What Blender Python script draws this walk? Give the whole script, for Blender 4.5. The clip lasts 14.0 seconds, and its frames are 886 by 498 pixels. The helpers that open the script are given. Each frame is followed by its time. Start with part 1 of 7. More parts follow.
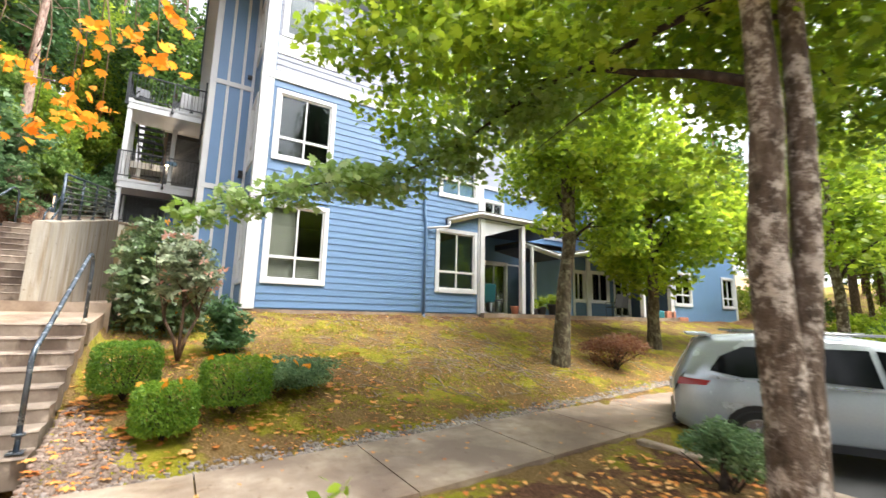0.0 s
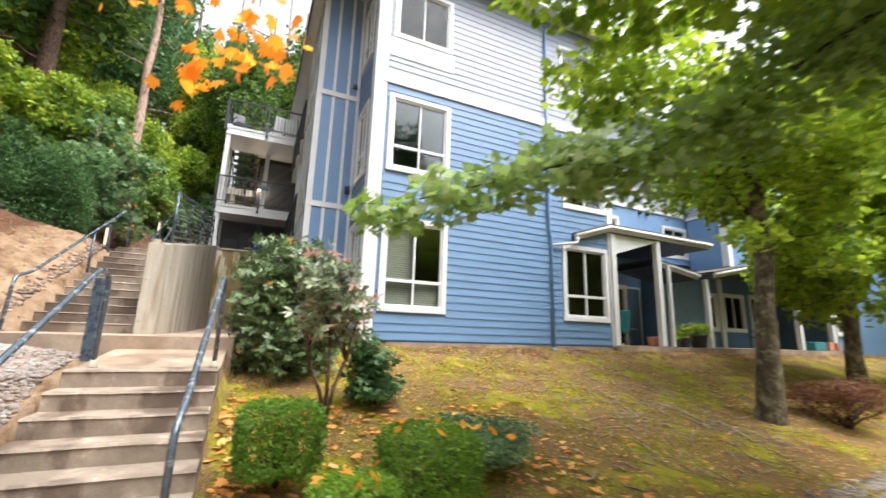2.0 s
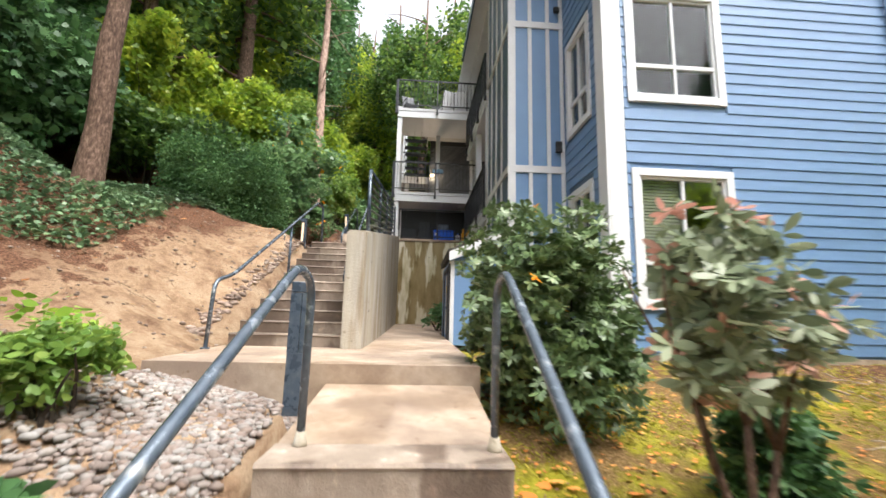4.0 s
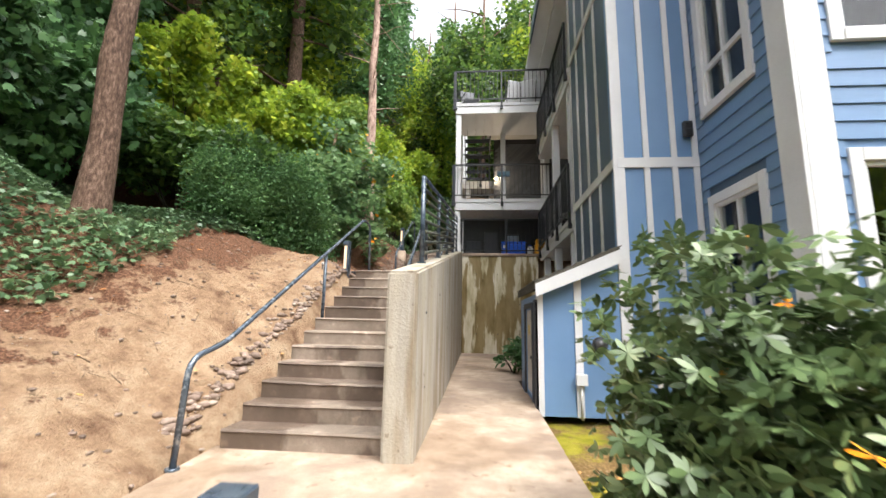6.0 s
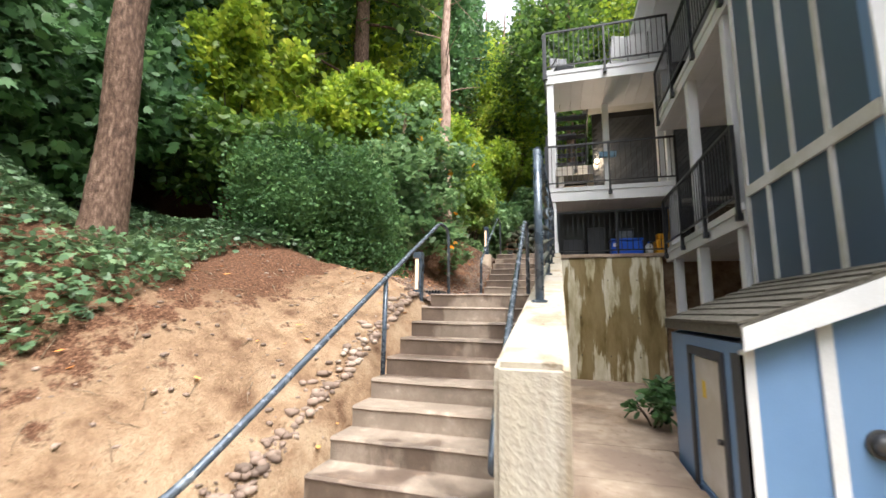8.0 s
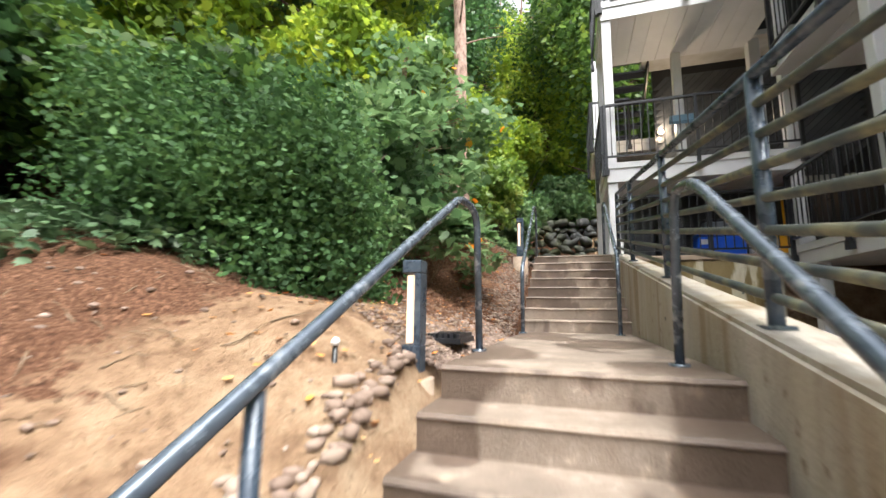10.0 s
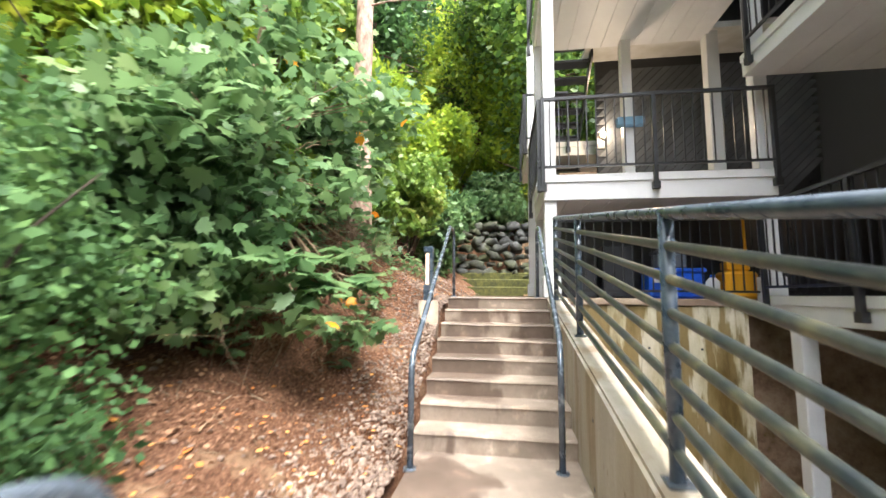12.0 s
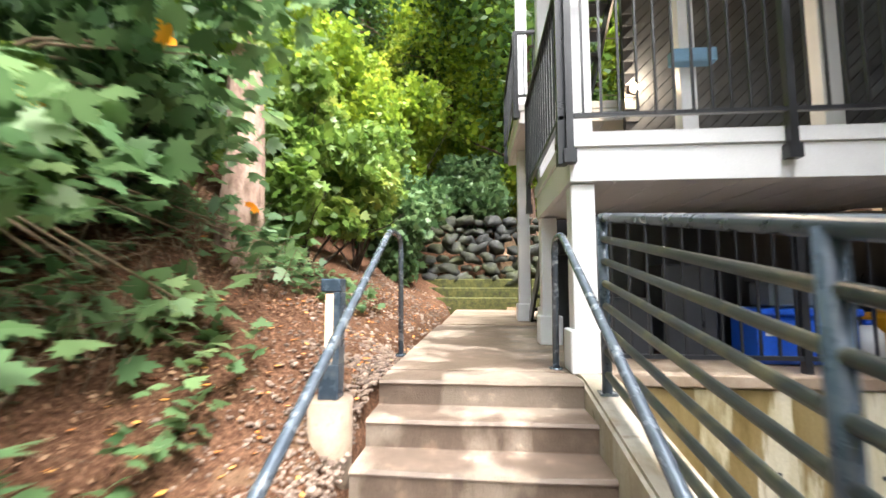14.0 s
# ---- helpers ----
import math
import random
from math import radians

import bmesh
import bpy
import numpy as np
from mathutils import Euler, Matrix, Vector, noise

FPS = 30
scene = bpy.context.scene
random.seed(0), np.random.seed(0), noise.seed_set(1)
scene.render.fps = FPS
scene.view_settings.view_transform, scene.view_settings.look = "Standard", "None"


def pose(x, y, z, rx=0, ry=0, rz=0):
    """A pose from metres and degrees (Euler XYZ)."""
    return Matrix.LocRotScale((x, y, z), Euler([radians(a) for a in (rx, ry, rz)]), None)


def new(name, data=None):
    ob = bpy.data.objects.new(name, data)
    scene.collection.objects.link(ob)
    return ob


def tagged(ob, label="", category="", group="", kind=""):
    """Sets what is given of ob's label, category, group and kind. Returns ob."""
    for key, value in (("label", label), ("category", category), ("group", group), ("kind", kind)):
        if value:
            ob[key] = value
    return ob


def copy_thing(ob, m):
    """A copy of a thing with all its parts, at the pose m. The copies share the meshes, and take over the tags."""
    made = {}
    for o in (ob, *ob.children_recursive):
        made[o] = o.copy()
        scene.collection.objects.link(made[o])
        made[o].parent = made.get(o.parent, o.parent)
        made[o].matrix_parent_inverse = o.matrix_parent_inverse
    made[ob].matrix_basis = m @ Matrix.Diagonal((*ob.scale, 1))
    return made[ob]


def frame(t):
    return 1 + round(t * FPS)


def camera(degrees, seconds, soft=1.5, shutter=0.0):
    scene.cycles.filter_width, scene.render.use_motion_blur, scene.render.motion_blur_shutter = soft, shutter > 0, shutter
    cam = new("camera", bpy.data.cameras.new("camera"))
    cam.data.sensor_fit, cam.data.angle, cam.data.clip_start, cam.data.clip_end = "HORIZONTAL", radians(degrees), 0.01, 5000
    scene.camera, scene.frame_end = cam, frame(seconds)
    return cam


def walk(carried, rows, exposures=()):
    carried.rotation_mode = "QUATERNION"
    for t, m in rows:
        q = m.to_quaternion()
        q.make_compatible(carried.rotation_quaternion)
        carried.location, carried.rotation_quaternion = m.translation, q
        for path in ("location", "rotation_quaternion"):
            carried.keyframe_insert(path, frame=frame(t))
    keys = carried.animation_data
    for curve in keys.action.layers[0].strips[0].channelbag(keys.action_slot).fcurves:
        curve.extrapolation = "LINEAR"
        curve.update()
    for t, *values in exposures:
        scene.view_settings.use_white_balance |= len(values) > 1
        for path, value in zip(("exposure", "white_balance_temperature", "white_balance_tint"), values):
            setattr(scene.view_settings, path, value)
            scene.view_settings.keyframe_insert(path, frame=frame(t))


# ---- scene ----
cam = camera(93.7, 14.0, shutter=0.5)
METRES, EYE, TILT, LEAN, TURN = 18.0, 1.26, 0.0, 0.0, -32.3
ROWS = [
    (0.0, 0.0, 0.0, 0.0, -0.22, 8.81, -1.4),
    (0.5, -0.0263, 0.0218, 0.0041, 0.54, 10.25, -1.43),
    (1.0, -0.0514, 0.0425, 0.0081, 1.58, 11.56, -1.48),
    (1.5, -0.0766, 0.0659, 0.0101, 3.66, 12.14, -1.58),
    (2.0, -0.107, 0.0897, 0.0085, 7.55, 11.85, -1.73),
    (2.5, -0.1394, 0.1232, 0.0077, 13.15, 10.81, -1.84),
    (3.0, -0.172, 0.1516, 0.0167, 19.22, 9.84, -1.75),
    (3.5, -0.2028, 0.1769, 0.0211, 24.54, 9.21, -1.62),
    (6.0, -0.2935, 0.2892, 0.0645, 37.08, 9.56, -1.11),
    (6.5, -0.3048, 0.3041, 0.0733, 39.33, 9.38, -1.05),
    (7.0, -0.3203, 0.3231, 0.0814, 42.39, 9.04, -1.02),
    (7.5, -0.3455, 0.3428, 0.09, 46.43, 8.73, -1.03),
    (10.0, -0.5017, 0.4712, 0.1226, 49.67, 8.32, -0.76),
    (10.5, -0.5239, 0.5002, 0.1387, 45.81, 8.01, -0.7),
    (11.0, -0.539, 0.5257, 0.1538, 42.83, 7.54, -0.64),
    (11.5, -0.5437, 0.5409, 0.1625, 41.13, 6.89, -0.57),
    (12.0, -0.5574, 0.5689, 0.178, 40.63, 6.41, -0.58),
    (12.5, -0.5785, 0.5989, 0.1929, 40.26, 6.03, -0.69),
    (13.0, -0.5964, 0.6311, 0.205, 39.65, 5.63, -0.59),
    (13.5, -0.6221, 0.6642, 0.2094, 38.5, 5.4, -0.42),
    (14.0, -0.6475, 0.7013, 0.2105, 37.21, 5.29, -0.1),
]
walk(cam, [(t, pose(0, 0, EYE, TILT, LEAN, TURN) @ pose(METRES * x, METRES * y, METRES * z, 90 + pitch, roll, yaw)) for t, x, y, z, yaw, pitch, roll in ROWS], [(0, 2.12), (3, 1.84), (6, 1.9), (7.5, 2.03), (10, 2.2), (12, 2.9), (14, 2.95)])

# ---- world and light ----
world = bpy.data.worlds.new("overcast_sky")
scene.world = world
world.use_nodes = True
wn = world.node_tree
wn.nodes.clear()
sky = wn.nodes.new("ShaderNodeTexSky")
sky.sky_type, sky.sun_disc = "NISHITA", False
sky.sun_elevation, sky.sun_rotation = radians(64), radians(140)
sky.air_density, sky.dust_density, sky.ozone_density = 1.0, 3.5, 1.0
veil = wn.nodes.new("ShaderNodeHueSaturation")
veil.inputs["Saturation"].default_value = 0.22
wbg = wn.nodes.new("ShaderNodeBackground")
wbg.inputs["Strength"].default_value = 0.15
wout = wn.nodes.new("ShaderNodeOutputWorld")
wn.links.new(sky.outputs[0], veil.inputs["Color"])
wn.links.new(veil.outputs[0], wbg.inputs["Color"])
wn.links.new(wbg.outputs[0], wout.inputs["Surface"])
sun = new("sun", bpy.data.lights.new("sun", "SUN"))
sun.data.energy, sun.data.angle, sun.data.color = 1.4, radians(40), (1.0, 0.97, 0.9)
sun.rotation_euler = (radians(26), 0, radians(40))

# ---- materials ----


def ramp_node(nt, fac, stops):
    r = nt.nodes.new("ShaderNodeValToRGB")
    el = r.color_ramp.elements
    while len(el) < len(stops):
        el.new(0.5)
    for e, (p, c) in zip(el, stops):
        e.position, e.color = p, (*c, 1)
    nt.links.new(fac, r.inputs[0])
    return r.outputs[0]


def noise_node(nt, scale, detail=4, rough=0.6, vec=None, stretch=None):
    n = nt.nodes.new("ShaderNodeTexNoise")
    n.inputs["Scale"].default_value, n.inputs["Detail"].default_value, n.inputs["Roughness"].default_value = scale, detail, rough
    if vec is None:
        g = nt.nodes.new("ShaderNodeNewGeometry")
        vec = g.outputs["Position"]
    if stretch:
        m = nt.nodes.new("ShaderNodeMapping")
        m.inputs["Scale"].default_value = stretch
        nt.links.new(vec, m.inputs[0])
        vec = m.outputs[0]
    nt.links.new(vec, n.inputs["Vector"])
    return n.outputs[0]


def mixc(nt, a, b, fac, mode="MIX"):
    m = nt.nodes.new("ShaderNodeMix")
    m.data_type, m.blend_type = "RGBA", mode
    for sock, v in ((m.inputs[6], a), (m.inputs[7], b), (m.inputs[0], fac)):
        if isinstance(v, (int, float)):
            sock.default_value = v
        elif isinstance(v, tuple):
            sock.default_value = (*v, 1)
        else:
            nt.links.new(v, sock)
    return m.outputs[2]


def surface(name, stops, scale=6.0, rough=0.8, metal=0.0, bump=0.2, fine=60.0, vary=0.15, stretch=None, stain=None, stain_scale=0.8, spec=0.5, obj=False):
    """A paint, stone or soil: a ramp over one noise, a finer one for grain and bump, large soft stains, and a change from piece to piece."""
    m = bpy.data.materials.new(name)
    m.use_nodes = True
    nt = m.node_tree
    b = nt.nodes["Principled BSDF"]
    vec = None
    if obj:
        tc = nt.nodes.new("ShaderNodeTexCoord")
        vec = tc.outputs["Object"]
    n1 = noise_node(nt, scale, 6, 0.62, vec, stretch)
    col = ramp_node(nt, n1, stops)
    if stain:
        n3 = noise_node(nt, stain_scale, 5, 0.6, vec, stretch)
        mask = ramp_node(nt, n3, [(0.42, (0, 0, 0)), (0.62, (1, 1, 1))])
        col = mixc(nt, col, stain, mask)
    if vary:
        info = nt.nodes.new("ShaderNodeObjectInfo")
        v = ramp_node(nt, info.outputs["Random"], [(0, (1 - vary,) * 3), (1, (1, 1, 1))])
        col = mixc(nt, col, v, 1.0, "MULTIPLY")
    n2 = noise_node(nt, fine, 3, 0.7, vec)
    grain = ramp_node(nt, n2, [(0.25, (0.82, 0.82, 0.82)), (0.7, (1, 1, 1))])
    col = mixc(nt, col, grain, 0.8, "MULTIPLY")
    nt.links.new(col, b.inputs["Base Color"])
    b.inputs["Metallic"].default_value = metal
    b.inputs["Specular IOR Level"].default_value = spec
    rr = ramp_node(nt, n1, [(0.2, (max(rough - 0.12, 0.03),) * 3), (0.8, (min(rough + 0.1, 1),) * 3)])
    nt.links.new(rr, b.inputs["Roughness"])
    if bump:
        bp = nt.nodes.new("ShaderNodeBump")
        bp.inputs["Strength"].default_value, bp.inputs["Distance"].default_value = bump, 0.02
        nt.links.new(n2, bp.inputs["Height"])
        nt.links.new(bp.outputs[0], b.inputs["Normal"])
    return m


def leafy(name, colours, through_light=0.5, rough=0.45):
    """Leaves: each its own colour, light coming through them."""
    m = bpy.data.materials.new(name)
    m.use_nodes = True
    nt = m.node_tree
    nt.nodes.clear()
    out = nt.nodes.new("ShaderNodeOutputMaterial")
    g = nt.nodes.new("ShaderNodeNewGeometry")
    n = noise_node(nt, 0.9, 2, 0.5)
    add = nt.nodes.new("ShaderNodeMath")
    add.operation = "MULTIPLY_ADD"
    add.inputs[1].default_value = 0.55
    nt.links.new(g.outputs["Random Per Island"], add.inputs[0])
    sc = nt.nodes.new("ShaderNodeMath")
    sc.operation = "MULTIPLY_ADD"
    sc.inputs[1].default_value, sc.inputs[2].default_value = 1.1, -0.33
    nt.links.new(n, sc.inputs[0])
    nt.links.new(sc.outputs[0], add.inputs[2])
    k = len(colours)
    col = ramp_node(nt, add.outputs[0], [(i / (k - 1), c) for i, c in enumerate(colours)])
    d = nt.nodes.new("ShaderNodeBsdfPrincipled")
    d.inputs["Roughness"].default_value = rough
    d.inputs["Specular IOR Level"].default_value = 0.4
    nt.links.new(col, d.inputs["Base Color"])
    t = nt.nodes.new("ShaderNodeBsdfTranslucent")
    hs = nt.nodes.new("ShaderNodeHueSaturation")
    hs.inputs["Value"].default_value = 1.5
    hs.inputs["Hue"].default_value = 0.485
    nt.links.new(col, hs.inputs["Color"])
    nt.links.new(hs.outputs[0], t.inputs["Color"])
    mx = nt.nodes.new("ShaderNodeMixShader")
    mx.inputs[0].default_value = through_light
    nt.links.new(d.outputs[0], mx.inputs[1])
    nt.links.new(t.outputs[0], mx.inputs[2])
    nt.links.new(mx.outputs[0], out.inputs["Surface"])
    return m


def bark(name, a, b, c, lichen=None, scale=14):
    m = surface(name, [(0.3, a), (0.5, b), (0.72, c)], scale, 0.9, bump=0.9, fine=38, vary=0.1, stretch=(1, 1, 0.35), spec=0.2)
    if lichen:
        nt = m.node_tree
        bs = nt.nodes["Principled BSDF"]
        prev = bs.inputs["Base Color"].links[0].from_socket
        mask = ramp_node(nt, noise_node(nt, 5, 10, 0.8), [(0.5, (0, 0, 0)), (0.58, (0.9, 0.9, 0.9))])
        nt.links.new(mixc(nt, prev, lichen, mask), bs.inputs["Base Color"])
    return m


def ground_material():
    """Moss and thin grass on the bank, bare orange earth on the slope beside the stairs, needles and litter farther up."""
    m = bpy.data.materials.new("moss_and_earth")
    m.use_nodes = True
    nt = m.node_tree
    b = nt.nodes["Principled BSDF"]
    big, mid, fine = noise_node(nt, 0.55, 5, 0.6), noise_node(nt, 3.2, 6, 0.65), noise_node(nt, 38, 4, 0.75)
    moss = ramp_node(nt, mid, [(0.32, (0.18, 0.17, 0.018)), (0.5, (0.35, 0.33, 0.03)), (0.68, (0.47, 0.4, 0.06))])
    litter = ramp_node(nt, fine, [(0.3, (0.1, 0.055, 0.025)), (0.5, (0.25, 0.145, 0.07)), (0.7, (0.46, 0.3, 0.16))])
    lawn = mixc(nt, moss, litter, ramp_node(nt, noise_node(nt, 1.1, 7, 0.72), [(0.42, (0, 0, 0)), (0.51, (0.9, 0.9, 0.9))]))
    earth = ramp_node(nt, mid, [(0.3, (0.16, 0.09, 0.055)), (0.48, (0.35, 0.23, 0.145)), (0.68, (0.5, 0.37, 0.25))])
    needles = ramp_node(nt, fine, [(0.3, (0.05, 0.025, 0.017)), (0.52, (0.16, 0.08, 0.048)), (0.75, (0.34, 0.195, 0.125))])
    att = nt.nodes.new("ShaderNodeAttribute")
    att.attribute_name = "zone"
    sep = nt.nodes.new("ShaderNodeSeparateColor")
    nt.links.new(att.outputs["Color"], sep.inputs[0])

    def edge(sock, spread):
        a = nt.nodes.new("ShaderNodeMath")
        a.operation = "MULTIPLY_ADD"
        a.inputs[1].default_value = spread
        s = nt.nodes.new("ShaderNodeMath")
        s.operation = "ADD"
        s.inputs[1].default_value = -spread / 2
        nt.links.new(mid, a.inputs[0])
        nt.links.new(sock, s.inputs[0])
        nt.links.new(s.outputs[0], a.inputs[2])
        return ramp_node(nt, a.outputs[0], [(0.4, (0, 0, 0)), (0.6, (1, 1, 1))])

    col = mixc(nt, lawn, earth, edge(sep.outputs[0], 1.2))
    col = mixc(nt, col, needles, edge(sep.outputs[1], 2.4))
    col = mixc(nt, col, ramp_node(nt, fine, [(0.25, (0.7, 0.7, 0.7)), (0.65, (1, 1, 1))]), 0.8, "MULTIPLY")
    nt.links.new(col, b.inputs["Base Color"])
    b.inputs["Roughness"].default_value, b.inputs["Specular IOR Level"].default_value = 0.95, 0.1
    bp = nt.nodes.new("ShaderNodeBump")
    bp.inputs["Strength"].default_value, bp.inputs["Distance"].default_value = 0.9, 0.05
    nt.links.new(fine, bp.inputs["Height"])
    nt.links.new(bp.outputs[0], b.inputs["Normal"])
    return m


def glass_material(name, tint=(0.75, 0.8, 0.8), gloss=1.0):
    m = bpy.data.materials.new(name)
    m.use_nodes = True
    nt = m.node_tree
    nt.nodes.clear()
    out = nt.nodes.new("ShaderNodeOutputMaterial")
    tr, gl, fr, mx = (nt.nodes.new("ShaderNode" + k) for k in ("BsdfTransparent", "BsdfGlossy", "Fresnel", "MixShader"))
    tr.inputs["Color"].default_value = (*tint, 1)
    gl.inputs["Roughness"].default_value = 0.02
    gl.inputs["Color"].default_value = (gloss, gloss, gloss, 1)
    fr.inputs["IOR"].default_value = 1.55
    nt.links.new(fr.outputs[0], mx.inputs[0])
    nt.links.new(tr.outputs[0], mx.inputs[1])
    nt.links.new(gl.outputs[0], mx.inputs[2])
    nt.links.new(mx.outputs[0], out.inputs["Surface"])
    return m


def glow(name, colour, power):
    m = bpy.data.materials.new(name)
    m.use_nodes = True
    b = m.node_tree.nodes["Principled BSDF"]
    b.inputs["Base Color"].default_value = (0.45, 0.32, 0.2, 1)
    b.inputs["Emission Color"].default_value = (*colour, 1)
    b.inputs["Emission Strength"].default_value = power
    return m


def blotch(m, scale, lo, hi, tint, stretch=None, wet=None):
    """Stains with an edge of their own, over a surface's colour; wet ones are glossier."""
    nt = m.node_tree
    b = nt.nodes["Principled BSDF"]
    prev = b.inputs["Base Color"].links[0].from_socket
    mask = ramp_node(nt, noise_node(nt, scale, 7, 0.55, None, stretch), [(lo, (0, 0, 0)), (hi, (1, 1, 1))])
    stained = mixc(nt, prev, tint, 1.0, "MULTIPLY")
    nt.links.new(mixc(nt, prev, stained, mask), b.inputs["Base Color"])
    if wet is not None:
        r = b.inputs["Roughness"].links[0].from_socket
        nt.links.new(mixc(nt, r, (wet, wet, wet), mask), b.inputs["Roughness"])
    return m


M_ground = ground_material()
M_conc = surface("broom_finished_concrete", [(0.3, (0.33, 0.24, 0.175)), (0.5, (0.45, 0.35, 0.265)), (0.7, (0.56, 0.455, 0.36))], 5, 0.85, bump=0.35, fine=90, vary=0.1, stain=(0.27, 0.2, 0.155), stain_scale=1.1)
M_step = surface("worn_step_concrete", [(0.3, (0.25, 0.195, 0.152)), (0.5, (0.34, 0.27, 0.218)), (0.7, (0.44, 0.365, 0.305))], 7, 0.85, bump=0.35, fine=80, vary=0.12, stain=(0.24, 0.19, 0.15), stain_scale=1.9)
M_wallc = surface("board_formed_wall_concrete", [(0.3, (0.31, 0.28, 0.24)), (0.5, (0.42, 0.385, 0.335)), (0.7, (0.53, 0.495, 0.44))], 3, 0.85, bump=0.4, fine=45, vary=0, stretch=(1.6, 1.6, 0.35), stain=(0.4, 0.35, 0.27), stain_scale=1.2)
M_wetc = surface("stained_damp_concrete", [(0.34, (0.3, 0.24, 0.12)), (0.46, (0.55, 0.49, 0.33)), (0.6, (0.72, 0.67, 0.55))], 2.0, 0.6, bump=0.3, fine=40, vary=0, stretch=(1.5, 1.5, 0.4))
blotch(M_conc, 0.75, 0.52, 0.56, (0.78, 0.73, 0.69), wet=0.5)
blotch(M_conc, 9.0, 0.62, 0.7, (0.7, 0.62, 0.55))
blotch(M_step, 1.1, 0.49, 0.52, (0.52, 0.47, 0.45), (1, 1, 0.4), 0.45)
blotch(M_step, 7.0, 0.6, 0.68, (1.35, 1.3, 1.25))
blotch(M_wallc, 1.3, 0.52, 0.62, (0.72, 0.64, 0.54), (2.5, 2.5, 0.3))
blotch(M_wallc, 14.0, 0.64, 0.7, (0.6, 0.55, 0.5))
blotch(M_wetc, 1.5, 0.47, 0.51, (0.42, 0.34, 0.2), (2.2, 2.2, 0.35), 0.4)
M_blue = surface("blue_siding_paint", [(0.3, (0.125, 0.225, 0.40)), (0.7, (0.15, 0.265, 0.46))], 2.5, 0.5, bump=0.12, fine=120, vary=0.08, stretch=(0.4, 0.4, 6))
M_bluep = surface("blue_panel_paint", [(0.3, (0.15, 0.27, 0.48)), (0.7, (0.175, 0.31, 0.54))], 1.5, 0.45, bump=0.1, fine=120, vary=0.06)
# Panel blue with side-face shade in it; doors use it as dark blue.
M_blues = surface("shaded_side_and_door_blue", [(0.3, (0.05, 0.088, 0.142)), (0.7, (0.066, 0.112, 0.178))], 1.5, 0.45, bump=0.1, fine=120, vary=0.06)
M_lav = surface("pale_lavender_siding_paint", [(0.3, (0.33, 0.355, 0.455)), (0.7, (0.385, 0.41, 0.51))], 2.5, 0.5, bump=0.1, fine=120, vary=0.06, stretch=(0.4, 0.4, 6))
M_white = surface("white_trim_paint", [(0.3, (0.66, 0.67, 0.7)), (0.7, (0.75, 0.76, 0.79))], 2, 0.45, bump=0.06, fine=90, vary=0.05)
M_dirtyw = surface("weathered_white_paint", [(0.3, (0.6, 0.6, 0.6)), (0.7, (0.78, 0.78, 0.79))], 3, 0.5, bump=0.1, fine=60, vary=0.05, stain=(0.5, 0.48, 0.43))
# These two coat real parts and also the dark sheets that replace shade.
M_black = surface("black_coat_and_store_shade", [(0.3, (0.012, 0.013, 0.016)), (0.7, (0.022, 0.024, 0.03))], 5, 0.35, bump=0.05, vary=0)
M_dark = surface("dark_grey_paint_and_recess_shade", [(0.3, (0.035, 0.04, 0.05)), (0.7, (0.05, 0.056, 0.07))], 3, 0.6, bump=0.1, vary=0.1)
M_rail = surface("blue_grey_rail_paint", [(0.3, (0.035, 0.055, 0.085)), (0.52, (0.06, 0.085, 0.12)), (0.72, (0.14, 0.17, 0.2))], 9, 0.3, metal=0.2, bump=0.08, vary=0, spec=0.7)
M_railw = surface("worn_galvanised_rail", [(0.3, (0.085, 0.11, 0.145)), (0.6, (0.14, 0.17, 0.21)), (0.72, (0.48, 0.5, 0.52))], 12, 0.26, metal=0.45, bump=0.1, vary=0)
M_mossrail = surface("algae_on_dark_rail_paint", [(0.35, (0.04, 0.055, 0.065)), (0.52, (0.1, 0.11, 0.095)), (0.7, (0.28, 0.26, 0.15))], 6, 0.4, metal=0.1, bump=0.15, vary=0.2)
M_shing = surface("brown_shingles", [(0.3, (0.06, 0.055, 0.045)), (0.7, (0.16, 0.145, 0.12))], 20, 0.95, bump=0.5, vary=0.25)
M_glass = glass_material("window_glass")
M_blind = surface("beige_blind_slat", [(0.3, (0.5, 0.47, 0.38)), (0.7, (0.6, 0.56, 0.46))], 3, 0.6, bump=0, vary=0.1)
M_slant = surface("weathered_grey_brown_board_paint", [(0.3, (0.08, 0.09, 0.105)), (0.7, (0.14, 0.15, 0.165))], 3, 0.6, bump=0.1, vary=0.35)
# Room grey lowered so the lack of light indoors is in the colour.
M_room = surface("dimmed_room_tone", [(0.3, (0.12, 0.11, 0.1)), (0.7, (0.16, 0.15, 0.14))], 2, 0.9, bump=0, vary=0)
M_asph = surface("parking_asphalt", [(0.3, (0.035, 0.035, 0.037)), (0.7, (0.07, 0.07, 0.07))], 30, 0.9, bump=0.5, vary=0)
M_stone = surface("river_stone", [(0.3, (0.16, 0.14, 0.125)), (0.5, (0.32, 0.29, 0.26)), (0.7, (0.5, 0.46, 0.42))], 5, 0.7, bump=0.3, vary=0.5)
M_rock = surface("grey_boulder", [(0.3, (0.02, 0.022, 0.022)), (0.5, (0.05, 0.053, 0.053)), (0.7, (0.115, 0.115, 0.115))], 4, 0.9, bump=0.7, vary=0.4, stain=(0.07, 0.08, 0.03))
M_leafG = leafy("maple_leaf_green", [(0.065, 0.14, 0.016), (0.16, 0.265, 0.022), (0.29, 0.41, 0.03), (0.4, 0.46, 0.07)], 0.55)
